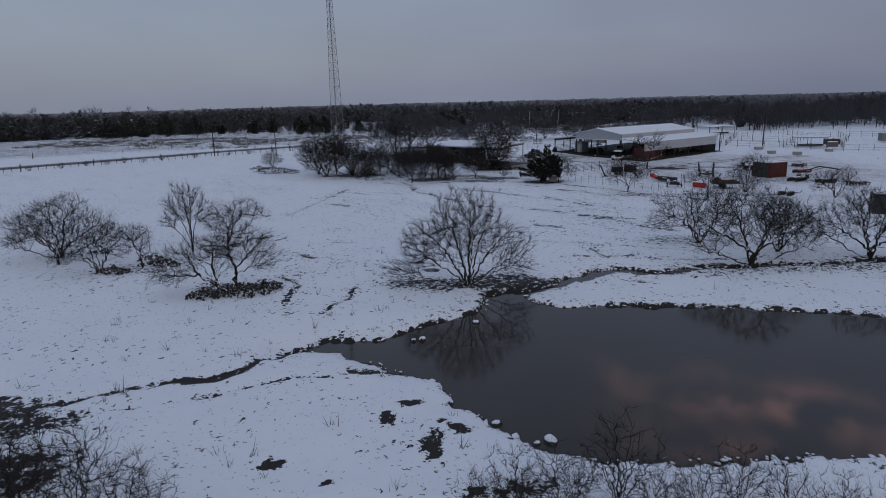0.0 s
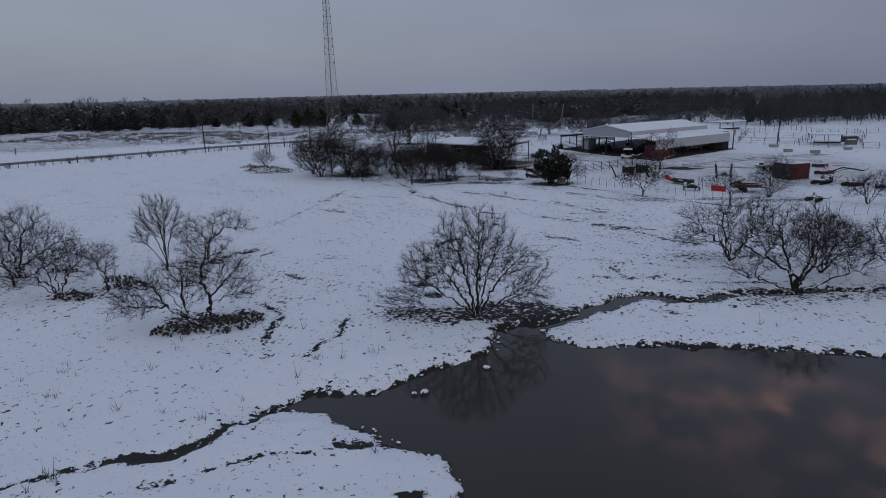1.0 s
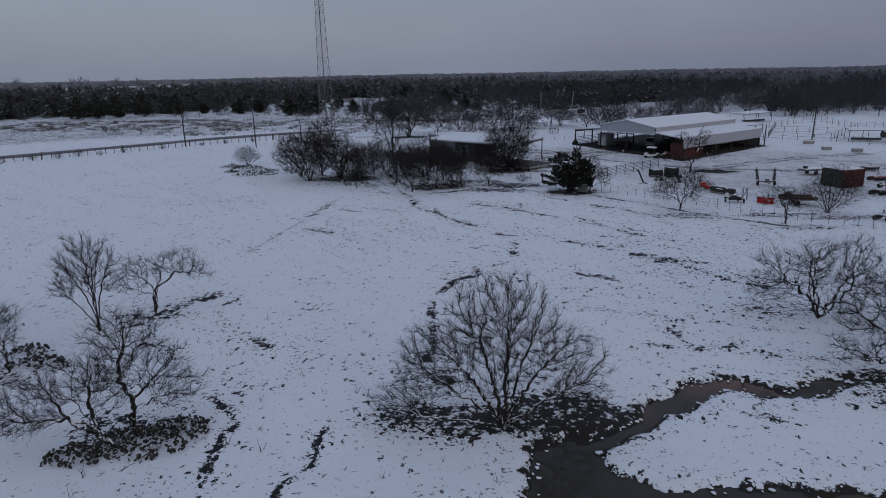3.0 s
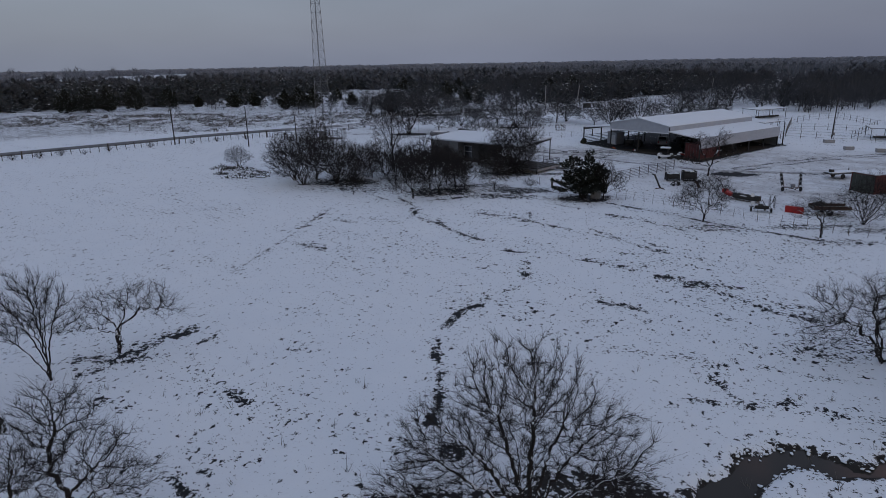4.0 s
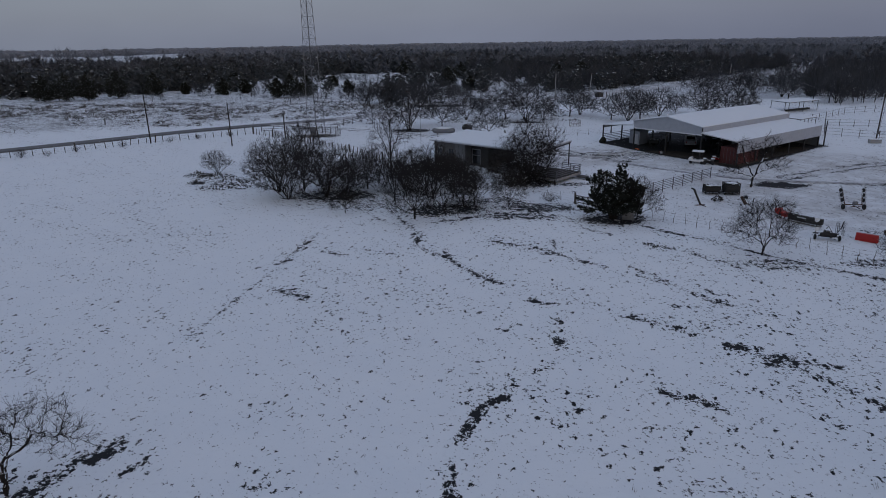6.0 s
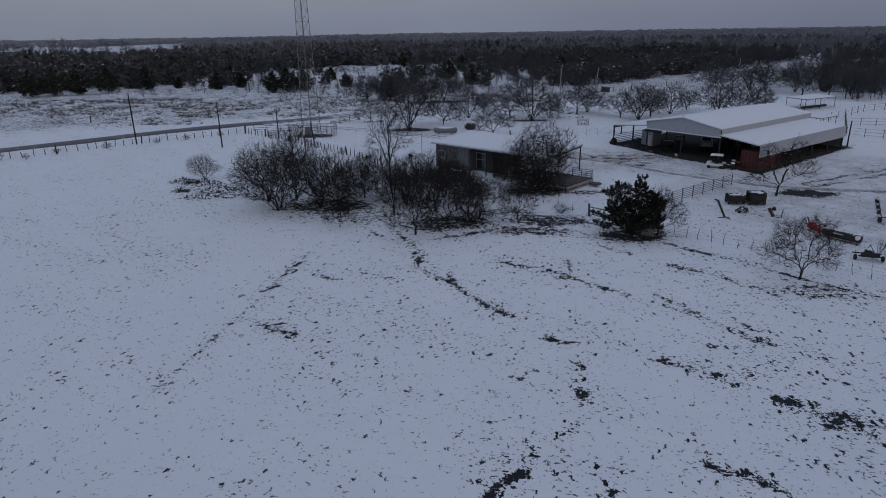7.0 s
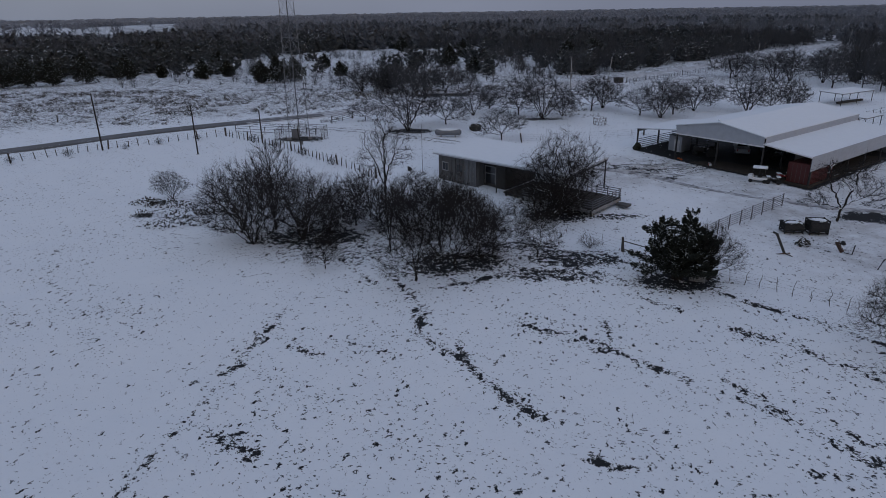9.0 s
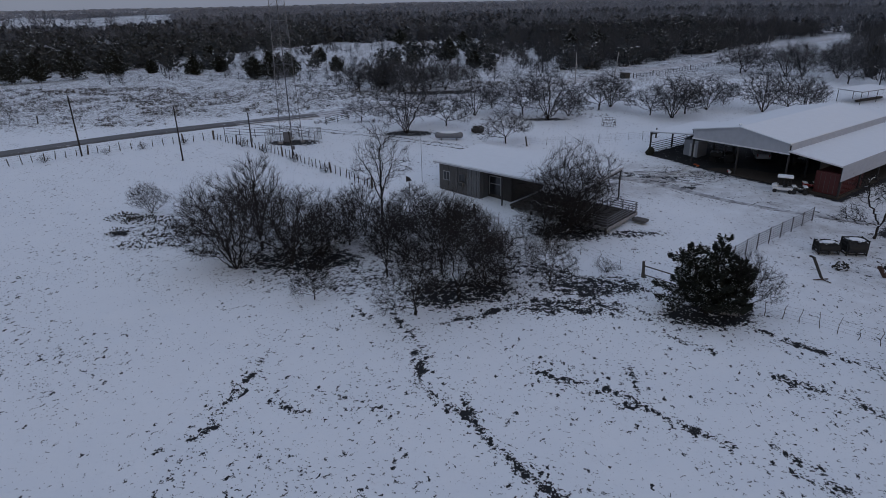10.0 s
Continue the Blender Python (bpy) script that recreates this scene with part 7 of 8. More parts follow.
PLANKS = [Geo().box((0.22, 0.03 + 0.005 * i, 3.75), bevel=0.006).mesh("plank") for i in range(3)]
build_cabin()
c = thing("antenna_mast", "thin grey antenna mast behind the cabin", "antenna", (-3.6, 138.8, gz(-3.6, 138.8)))
part("pole", Geo().tube((0, 0, -0.2), (0, 0, 6.6), 0.035, 0.02), M_PIPE, c)
part("crossbar", Geo().tube((-0.5, 0, 6.3), (0.5, 0, 6.3), 0.015), M_PIPE, c)
c = thing("yard_vane", "small dark wind vane on a post by the cabin", "wind vane", (-5.0, 133.2, gz(-5.0, 133.2)))
part("post", Geo().tube((0, 0, -0.2), (0, 0, 1.9), 0.03), M_DARKSTEEL, c)
part("vane", Geo().poly([(-0.35, 0.02, 1.8), (0.3, 0.02, 1.95), (0.1, 0.02, 2.3), (-0.35, 0.02, 2.5)], 0.04, (0, 1, 0)), M_DARKSTEEL, c)
for x, y in ((10.6, 126.5), (12.6, 127.6)):
    t = thing("porch_chair", "dark wooden chair on the cabin's porch", "chair", (x, y, 2.05), 40)
    part("seat", Geo().box((0.5, 0.5, 0.06), (0, 0, 0.42), bevel=0.01), M_PLANK_DARK, t)
    part("backrest", Geo().box((0.06, 0.5, 0.6), (-0.25, 0, 0.75), bevel=0.01), M_PLANK_DARK, t)
    for px in (-0.2, 0.2):
        for py in (-0.2, 0.2):
            part("leg", Geo().box((0.05, 0.05, 0.42), (px, py, 0.21)), M_PLANK_DARK, t)


# ---- lattice mast ----
def build_mast():
    x, y = -24.5, 161.2
    c = thing("radio_mast", "tall slender steel lattice mast with three legs", "mast", (x, y, gz(x, y)), 12)
    H = 56.0

    def leg(i, h):
        r = 1.95 - (1.95 - 0.42) * min(1, h / 46.0)
        a = radians(90 + 120 * i)
        return Vector((r * math.cos(a), r * math.sin(a), h))

    levels = [0.0]
    while levels[-1] < H - 0.5:
        levels.append(levels[-1] + max(1.0, 2.5 * (1 - levels[-1] / 80)))
    for i in range(3):
        part("leg", Geo().path([leg(i, h) for h in levels], 0.055, 5), M_STEEL, c)
    for n, (a, b) in enumerate(zip(levels, levels[1:])):
        for i in range(3):
            j = (i + 1) % 3
            part("brace", Geo().tube(leg(i, a), leg(j, b), 0.024, sides=4).tube(leg(j, a), leg(i, b), 0.024, sides=4), M_STEEL, c)
            part("girt", Geo().tube(leg(i, b), leg(j, b), 0.022, sides=4), M_STEEL, c)
    for i in range(3):
        q = leg(i, 0)
        part("footing", Geo().box((0.7, 0.7, 0.5), (q.x, q.y, 0.05), bevel=0.04), M_CONCRETE, c)
    part("cable_run", Geo().tube((0.1, 0.5, 0.1), (0.05, 0.2, 52), 0.03, sides=4), M_DARKSTEEL, c)
    cab = thing("equipment_cabinet", "grey equipment cabinet at the mast's foot", "cabinet", (x - 0.5, y - 0.6, gz(x, y)), 5)
    part("body", Geo().box((1.1, 0.7, 1.6), (0, 0, 0.85), bevel=0.03), M_PIPE, cab)
    part("door", Geo().box((0.9, 0.04, 1.4), (0, -0.37, 0.85), bevel=0.01), M_STEEL, cab)
    part("snow_cover", Geo().box((1.1, 0.7, 0.1), (0, 0, 1.69), bevel=0.04), M_SNOW, cab)
    # mesh cage
    f = thing("mesh_fence", "steel mesh fence enclosing the mast's foot", "fence", (x, y, gz(x, y)), -3)
    ring = [(-3.4, -2.4), (0.5, -3.0), (4.2, -2.2), (4.4, 1.6), (0.5, 2.6), (-3.2, 2.0)]
    for (ax, ay), (bx, by) in zip(ring, ring[1:] + ring[:1]):
        n = max(2, int(math.hypot(bx - ax, by - ay) / 1.6))
        for i in range(n):
            px, py = ax + (bx - ax) * i / n, ay + (by - ay) * i / n
            part("post", Geo().tube((px, py, -0.2), (px, py, 1.85), 0.035), M_PIPE, f)
        g = Geo()
        for i in range(10):
            h = 0.05 + i * 0.19
            g.tube((ax, ay, h), (bx, by, h), 0.006, sides=3, caps=False)
        m = int(math.hypot(bx - ax, by - ay) / 0.16)
        for i in range(m):
            px, py = ax + (bx - ax) * i / m, ay + (by - ay) * i / m
            g.tube((px, py, 0.0), (px, py, 1.8), 0.006, sides=3, caps=False)
        part("mesh_panel", g, M_WIRE, f)
        part("top_rail", Geo().tube((ax, ay, 1.82), (bx, by, 1.82), 0.025), M_PIPE, f)


build_mast()


# ---- poles ----
def pole(x, y, h, label, top=(0, 0), r=0.13, box=False, mat=None):
    c = thing("utility_pole", label, "pole", (x, y, gz(x, y) - 0.3), 0, "utility poles")
    part("shaft", Geo().tube((0, 0, 0), (top[0], top[1], h + 0.3), r, r * 0.7, 10), mat or M_POLE, c)
    if box:
        part("meter_box", Geo().box((0.35, 0.25, 0.5), (0.1, -0.2, 1.5), bevel=0.02), M_PIPE, c)
        part("conduit", Geo().tube((0.08, -0.16, 1.7), (0.05 + top[0] * 0.8, -0.12, h * 0.9), 0.025), M_PIPE, c)
    part("cap_hardware", Geo().tube((top[0], top[1], h + 0.28), (top[0], top[1], h + 0.42), 0.05, 0.03), M_STEEL, c)
    return c


pole(-53.6, 153.6, 8.7, "dark wooden utility pole beside the road fence")
pole(-37.8, 150.6, 7.6, "bare wooden pole in the corner of the pasture", r=0.11)
pole(-29.8, 157.6, 5.2, "short wooden pole at the fence by the mast", r=0.12, box=True)
pole(-22.4, 152.4, 3.6, "short leaning post carrying a meter box", (-0.5, 0.2), r=0.11, box=True)
pole(79.6, 151.6, 8.0, "wooden utility pole at the corral's edge", (0.5, 0.6), box=True)
M_POLE_PALE = plain("sun_bleached_pole", (0.34, 0.335, 0.33), 0.8, var=0.3, scale=3)
pole(33.2, 220.0, 7.3, "pale utility pole along the lane", mat=M_POLE_PALE)
pole(42.6, 219.9, 7.3, "leaning pale utility pole along the lane", (0.8, 0), mat=M_POLE_PALE)
pole(107.1, 273.4, 7.2, "pale utility pole far along the lane", (0.4, 0), mat=M_POLE_PALE)
pole(189.0, 352.9, 8.0, "pale utility pole far along the lane", mat=M_POLE_PALE)
pole(66.9, 146.6, 4.2, "dark post at the barn's far corner", r=0.12)


# ---- fences ----
def along(pts, gap):
    out = []
    for (ax, ay), (bx, by) in zip(pts, pts[1:]):
        n = max(1, round(math.hypot(bx - ax, by - ay) / gap))
        out += [(ax + (bx - ax) * i / n, ay + (by - ay) * i / n) for i in range(n)]
    return out + [pts[-1]]


STAYS = []
for i in range(6):
    r_ = random.Random(900 + i)
    g = Geo()
    a = Vector((0, 0, -0.25))
    for k in range(3):
        b = Vector((r_.uniform(-0.1, 0.1), r_.uniform(-0.1, 0.1), 0.3 + 0.42 * (k + 0.5)))
        g.tube(a, b, 0.032 - 0.006 * k, 0.026 - 0.006 * k, 5)
        a = b
    STAYS.append(g.mesh("stay"))
STRAIGHT = Geo().tube((0, 0, -0.3), (0.02, 0.01, 1.15), 0.04, 0.034, 6).mesh("stay")
STOUT = Geo().tube((0, 0, -0.4), (0.03, 0.02, 1.45), 0.13, 0.11, 9).mesh("corner_post")


def wire_fence(pts, gap, label, height=1.15, stout=0, thick=1.0):
    x0, y0 = pts[0]
    c = thing("wire_fence", label, "fence", (x0, y0, gz(x0, y0)))
    r_ = random.Random(int(x0 * 7 + y0))
    spots = along(pts, gap)
    for i, (x, y) in enumerate(spots):
        big = (x, y) in (pts[0], pts[-1]) or (stout and i % stout == stout // 2)
        part("corner_post" if big else "stay", STOUT if big else (STRAIGHT if thick > 1.5 else r_.choice(STAYS)), M_WOODPOST, c,
             at=pose(x - x0 + r_.uniform(-0.1, 0.1), y - y0, gz(x, y) - gz(x0, y0), r_.uniform(-7, 7), r_.uniform(-7, 7), r_.uniform(0, 360)) @ Matrix.Diagonal((thick, thick, r_.uniform(0.8, 1.1), 1) if not big else (1, 1, 1, 1)))
    for k in range(4):
        h = 0.25 + k * (height - 0.25) / 3
        part("wire", Geo().path([(x - x0, y - y0, gz(x, y) - gz(x0, y0) + h) for x, y in spots], 0.006, 3), M_WIRE, c)
    return c


wire_fence([(-120.0, 98.5), (-73.7, 139.2), (-60.1, 149.8), (-52.0, 155.3), (-42.9, 160.6), (-37.4, 163.2)], 1.5, "wire fence on cedar stays beside the road", stout=9, thick=1.7)
wire_fence([(-37.4, 163.2), (-30.5, 158.1), (-24.0, 152.1), (-18.0, 145.8), (-12.8, 140.5), (-9.6, 136.4)], 1.0, "wire fence on close wooden stays by the cabin", stout=12, thick=1.6)
wire_fence([(2.2, 126.1), (6.7, 121.2), (10.2, 117.5), (12.5, 114.1), (15.5, 110.9)], 1.9, "wire fence on crooked stays below the cabin")
wire_fence([(18.0, 107.6), (22.6, 104.2), (25.5, 102.2), (29.3, 98.9), (33.4, 94.8), (36.9, 90.9), (40.8, 88.0), (44.2, 85.0), (49.6, 78.5), (58.0, 71.0)], 1.35, "wire fence on crooked cedar stays along the yard")
wire_fence([(-100.0, 157.0), (-84.0, 170.0), (-74.0, 178.0)], 4.5, "sparse wire fence across the road")
wire_fence([(12.0, 156.0), (18.0, 156.5), (26.0, 158.0), (33.0, 160.0)], 2.6, "sparse wire fence behind the cabin")
wire_fence([(50.0, 227.8), (59.2, 234.9), (68.2, 242.5), (83.4, 255.3), (99.3, 270.0)], 1.5, "wire fence on close stays along the lane", stout=13, thick=1.6)


def pipe_fence(pts, gap, rails, height, label, name="pipe_fence", r=0.045, mat=None, top=None):
    mat = mat or M_PIPE
    x0, y0 = pts[0]
    c = thing(name, label, "fence", (x0, y0, gz(x0, y0)))
    post = Geo().tube((0, 0, -0.3), (0, 0, height + 0.12), 0.055, sides=7).mesh("post")
    spots = along(pts, gap)
    for x, y in spots:
        part("post", post, mat, c, at=pose(x - x0, y - y0, gz(x, y) - gz(x0, y0)))
    for k in range(rails):
        h = height - (height - 0.3) * k / max(1, rails - 1) if rails > 1 else height
        part("rail", Geo().path([(x - x0, y - y0, gz(x, y) - gz(x0, y0) + h) for x, y in spots], r * 0.7, 5), mat, c)
    return c


pipe_fence([(21.0, 111.0), (28.1, 116.8), (37.2, 123.6)], 2.4, 6, 1.45, "grey pipe panel fence from the cedar to the barn")
pipe_fence([(15.4, 111.0), (17.8, 108.6)], 2.4, 2, 1.1, "short wooden brace fence beside the cedar", mat=M_WOODPOST, name="brace_fence", r=0.07)
pipe_fence([(-36.5, 166.0), (-31.0, 164.2), (-25.5, 165.0), (-22.0, 162.5)], 2.8, 3, 1.2, "dark pipe fence between road and mast", mat=M_DARKSTEEL)
pipe_fence([(-20.8, 172.7), (-17.5, 177.3)], 2.8, 4, 1.35, "dark pipe gate standing at the lane", mat=M_DARKSTEEL, name="field_gate")
GCOR = "corral pens behind the barn"
for pts, n, label in (([(66.0, 149.5), (72.4, 155.7), (77.1, 152.7), (80.0, 151.5), (84.1, 150.3), (88.0, 145.6), (94.0, 143.0), (108.0, 138.0)], 4, "grey pipe corral fence facing the yard"),
                      ([(72.4, 155.7), (78.0, 165.0), (84.2, 175.0), (92.0, 181.0), (101.0, 184.0)], 4, "grey pipe corral fence running back"),
                      ([(84.1, 152.3), (92.0, 160.0), (99.9, 167.8), (110.2, 170.8), (124.0, 168.0)], 4, "grey pipe corral fence across the pens"),
                      ([(78.0, 165.0), (86.0, 163.5), (92.0, 160.0)], 4, "grey pipe fence dividing two pens"), ([(101.0, 184.0), (99.9, 167.8)], 4, "grey pipe fence dividing two pens"),
                      ([(94.0, 143.0), (99.0, 152.0), (106.0, 160.0), (110.2, 170.8)], 4, "grey pipe fence closing the far pen"), ([(68.0, 158.0), (74.0, 168.0), (84.2, 175.0)], 3, "grey pipe fence behind the barn")):
    pipe_fence(pts, 2.9, 3, 1.4, label, r=0.026)["group"] = GCOR


def shelter(x, y, turn, l, w, h, label):
    c = thing("livestock_shelter", label, "shelter", (x, y, gz(x, y)), turn, "livestock shelters")
    for px in (0, l / 2, l):
        for py in (0, w):
            part("post", Geo().tube((px, py, -0.3), (px, py, h), 0.06, sides=7), M_DARKSTEEL, c)
    roof = part("roof", Geo().box((l + 0.4, w + 0.4, 0.1), (l / 2, w / 2, h + 0.05), (2, 0, 0), bevel=0.02), M_GREY_SHEET, c)
    part("snow_cover", Geo().box((l + 0.3, w + 0.3, 0.1), (l / 2, w / 2, h + 0.155), (2, 0, 0), bevel=0.04), M_SNOW, roof)
    part("feed_trough", Geo().box((l * 0.8, 0.6, 0.4), (l / 2, w * 0.3, 0.45), bevel=0.05), M_DARKSTEEL, c)


shelter(87.0, 150.8, -22, 6.8, 4.5, 2.3, "open pipe shelter with a flat snowy roof")
shelter(80.5, 183.5, 28, 11.0, 4.5, 2.4, "long open pipe shelter with a flat snowy roof")
shelter(70.0, 160.0, 34, 6.0, 6.0, 2.3, "low snowy lean-to roof behind the barn")
for i, (x, y, w, l) in enumerate(((77.0, 148.2, -12, 1.9), (76.0, 140.4, -8, 1.6), (80.4, 137.9, -15, 1.75), (90.0, 142.0, -10, 1.5))):
    t = thing("water_trough", "grey concrete trough with snow in the yard", "trough", (x, y, gz(x, y)), w, "concrete troughs")
    part("basin", Geo().box((l, 0.9, 0.65), (0, 0, 0.3), bevel=0.05), M_CONCRETE, t)
    part("snow_cover", Geo().box((l - 0.15, 0.75, 0.1), (0, 0, 0.66), bevel=0.04), M_SNOW, t)


# ---- farm machines in the yard ----
def mower(x, y, turn):
    c = thing("disc_mower", "red and black disc mower standing folded in the snow", "mower", (x, y, gz(x, y)), turn)
    part("gearbox_hood", Geo().box((1.3, 0.8, 0.4), (-1.9, 0, 0.72), (0, 14, 0), bevel=0.05).box((0.6, 0.7, 0.5), (-2.35, 0, 0.95), (0, -8, 0), bevel=0.05), M_REDBRIGHT, c, "bright red hood")
    part("hose", Geo().path([(-2.4, -0.1, 1.15), (-1.9, -0.1, 1.55), (-1.3, -0.05, 1.3), (-1.0, 0, 0.95)], 0.035, 5), M_BLACK, c)
    part("hitch_arm", Geo().path([(-2.5, 0, 0.8), (-2.9, 0, 1.7), (-3.3, 0.1, 1.3), (-3.6, 0.1, 0.3)], 0.06), M_MACHINE, c)
    part("cutter_cover", Geo().box((3.6, 0.55, 0.75), (0.6, 0, 0.6), (0, 0, 0), bevel=0.1), M_MACHINE, c, "long dark cutter cover")
    part("marking", Geo().box((0.9, 0.02, 0.12), (0.3, -0.29, 0.7)), M_WHITE, c, "pale bars of lettering")
    part("skid", Geo().box((3.4, 0.6, 0.08), (0.6, 0, 0.12), bevel=0.02), M_RUST, c)
    part("stand", Geo().tube((-1.8, 0.3, 0), (-1.8, 0.3, 0.6), 0.04), M_MACHINE, c)


mower(38.3, 103.0, -56)


def tined_wheel(q, r, side):
    """A thin hoop with wire tines round it."""
    g = Geo()
    for k in range(20):
        w, w2 = 2 * math.pi * k / 20, 2 * math.pi * (k + 1) / 20
        g.tube(q + Vector((0, r * 0.7 * math.cos(w), r * 0.7 * math.sin(w))), q + Vector((0, r * 0.7 * math.cos(w2), r * 0.7 * math.sin(w2))), 0.014, sides=4, caps=False)
        g.tube(q, q + Vector((side * 0.06, r * math.cos(w), r * math.sin(w))), 0.007, sides=3, caps=False)
    return g


def wheel_rake(x, y, turn, label):
    """A hay rake: a beam on wheels with two raised arms of tined wheels."""
    c = thing("hay_rake", label, "hay rake", (x, y, gz(x, y)), turn)
    part("beam", Geo().box((2.4, 0.14, 0.14), (0, 0, 0.55), bevel=0.01).box((0.12, 1.5, 0.12), (0, -0.7, 0.5), bevel=0.01).box((1.2, 0.1, 0.1), (0, -0.75, 0.5), bevel=0.01), M_RUST, c)
    part("tool_box", Geo().box((0.5, 0.4, 0.35), (0.1, -0.2, 0.8), bevel=0.05), M_STEEL, c)
    for px in (-1.15, 1.15):
        part("wheel", Geo().wheel((px, -0.2, 0.32), 0.32, 0.22, (1, 0, 0)), M_BLACK, c)
    for s in (-1, 1):
        a, b = Vector((s * 0.95, 0, 0.6)), Vector((s * 1.1 + 0.35, 1.5, 2.0))
        arm = part("rake_arm", Geo().tube(a, b, 0.06), M_RUST, c, "rusty red arm")
        for i in range(3):
            q = a.lerp(b, (i + 0.8) / 2.9) + Vector((s * 0.18, 0, 0))
            part("tine_wheel", tined_wheel(q, 0.62, s), M_DARKSTEEL, arm)
            part("hub", Geo().tube(q - Vector((0.07, 0, 0)), q + Vector((0.07, 0, 0)), 0.24, 0.2, 10), M_BLACK, arm)


wheel_rake(47.5, 108.2, -8, "V-shaped hay rake with folded tined wheels")
# a compact tedder close to the mower's end
c = thing("tedder", "dark tedder with thin wire wheels and round pale lamps", "tedder", (37.9, 97.6, gz(37.9, 97.6)), -20)
part("frame", Geo().box((2.3, 0.14, 0.14), (0, 0, 0.55), bevel=0.01).box((1.8, 0.12, 0.12), (0.1, -0.6, 0.45), bevel=0.01).box((0.12, 1.1, 0.12), (-0.6, -0.2, 0.5)).box((0.12, 1.1, 0.12), (0.7, -0.2, 0.5)), M_MACHINE, c)
part("gearbox", Geo().box((0.55, 0.5, 0.45), (0.05, -0.15, 0.75), bevel=0.08), M_MACHINE, c)
part("headstock", Geo().path([(-0.2, 0.1, 0.6), (0.2, 0.2, 1.3), (0.6, 0.1, 0.6)], 0.05).path([(0.9, 0, 0.5), (1.3, 0.1, 1.2), (1.45, 0.1, 1.9)], 0.045), M_MACHINE, c)
for px, py in ((-1.0, -0.5), (1.15, -0.6), (0.6, 0.4)):
    part("wheel", Geo().wheel((px, py, 0.28), 0.28, 0.18, (1, 0, 0)), M_BLACK, c)
for p in ((-0.85, -0.1, 1.0), (-0.9, 0.25, 1.85)):
    part("lamp", Geo().tube((p[0], p[1] - 0.05, p[2]), (p[0], p[1] + 0.06, p[2]), 0.23, 0.2, 14), M_WHITE, c, "round white lamp")
part("lamp_post", Geo().tube((-0.9, 0.1, 0.5), (-0.9, 0.27, 1.8), 0.03), M_MACHINE, c)
for p, k in (((0.1, -0.1, 1.0), 0.5), ((-0.6, -0.5, 0.58), 0.4), ((0.8, -0.55, 0.58), 0.5)):
    part("snow_patch", Geo().lump((k, k * 0.7, 0.14), p, 3), M_SNOW, c)
part("cowl", Geo().box((1.5, 0.35, 0.4), (0.1, -0.65, 0.6), bevel=0.08), M_BLACK, c)
for px, r in ((1.0, 1.0), (1.5, 0.9)):
    part("tine_wheel", tined_wheel(Vector((px, 0.2, 1.05)), r, 1), M_DARKSTEEL, c)
single("loader_bucket", Geo().poly([(-0.95, 0.35, 0.0), (0.95, 0.35, 0.0), (0.95, -0.25, 0.05), (-0.95, -0.25, 0.05)], 0.05).poly([(-0.95, 0.3, 0.0), (0.95, 0.3, 0.0), (0.95, 0.45, 0.75), (-0.95, 0.45, 0.75)], 0.05, (0, 1, 0)).poly([(-0.95, 0.4, 0.75), (0.95, 0.4, 0.75), (0.95, -0.15, 0.68), (-0.95, -0.15, 0.68)], 0.05).poly([(-0.95, -0.25, 0.02), (-0.95, 0.35, 0.0), (-0.95, 0.45, 0.72)], 0.05, (1, 0, 0)).poly([(0.95, -0.25, 0.02), (0.95, 0.35, 0.0), (0.95, 0.45, 0.72)], 0.05, (1, 0, 0)),
       M_REDBRIGHT, "bright red loader bucket lying in the snow", "bucket", (41.7, 96.9, gz(41.7, 96.9)), -42 + 180)


def flat_trailer(x, y, turn, label, l=4.0, snowy=False):
    c = thing("flat_trailer", label, "trailer", (x, y, gz(x, y)), turn)
    part("bed", Geo().box((l, 1.7, 0.12), (0, 0, 0.75), bevel=0.02), M_MACHINE if snowy else M_RUST, c)
    for i in range(7):
        part("board", Geo().box((l, 0.2, 0.04), (0, -0.72 + i * 0.24, 0.84), bevel=0.006), M_PLANK, c)
    for s in (-1, 1):
        part("wheel", Geo().wheel((-0.3, s * 0.9, 0.35), 0.35, 0.22), M_BLACK, c)
        if not snowy:
            part("side_rail", Geo().box((l, 0.06, 0.35), (0, s * 0.85, 0.98), bevel=0.01), M_RUST, c)
    part("tongue", Geo().tube((l / 2, 0, 0.7), (l / 2 + 1.4, 0, 0.45), 0.05), M_RUST, c)
    if snowy:
        part("snow_cover", Geo().box((l * 0.92, 1.5, 0.14), (0.05, 0, 0.92), bevel=0.05), M_SNOW, c)
        part("winch", Geo().box((0.5, 0.6, 0.5), (-l * 0.36, 0, 1.15), bevel=0.06).tube((l * 0.42, 0.4, 0.85), (l * 0.42, 0.4, 1.5), 0.05), M_MACHINE, c)
    else:
        part("load", Geo().lump((1.2, 1.0, 0.9), (-l * 0.3, 0, 1.25), 6, rough=0.3), M_MACHINE, c, "dark tarped load")


flat_trailer(45.0, 95.6, -10, "old flat trailer with wooden boards and a dark load")
flat_trailer(59.4, 116.6, 12, "low flat trailer with snow lying on its boards", 4.4, True)


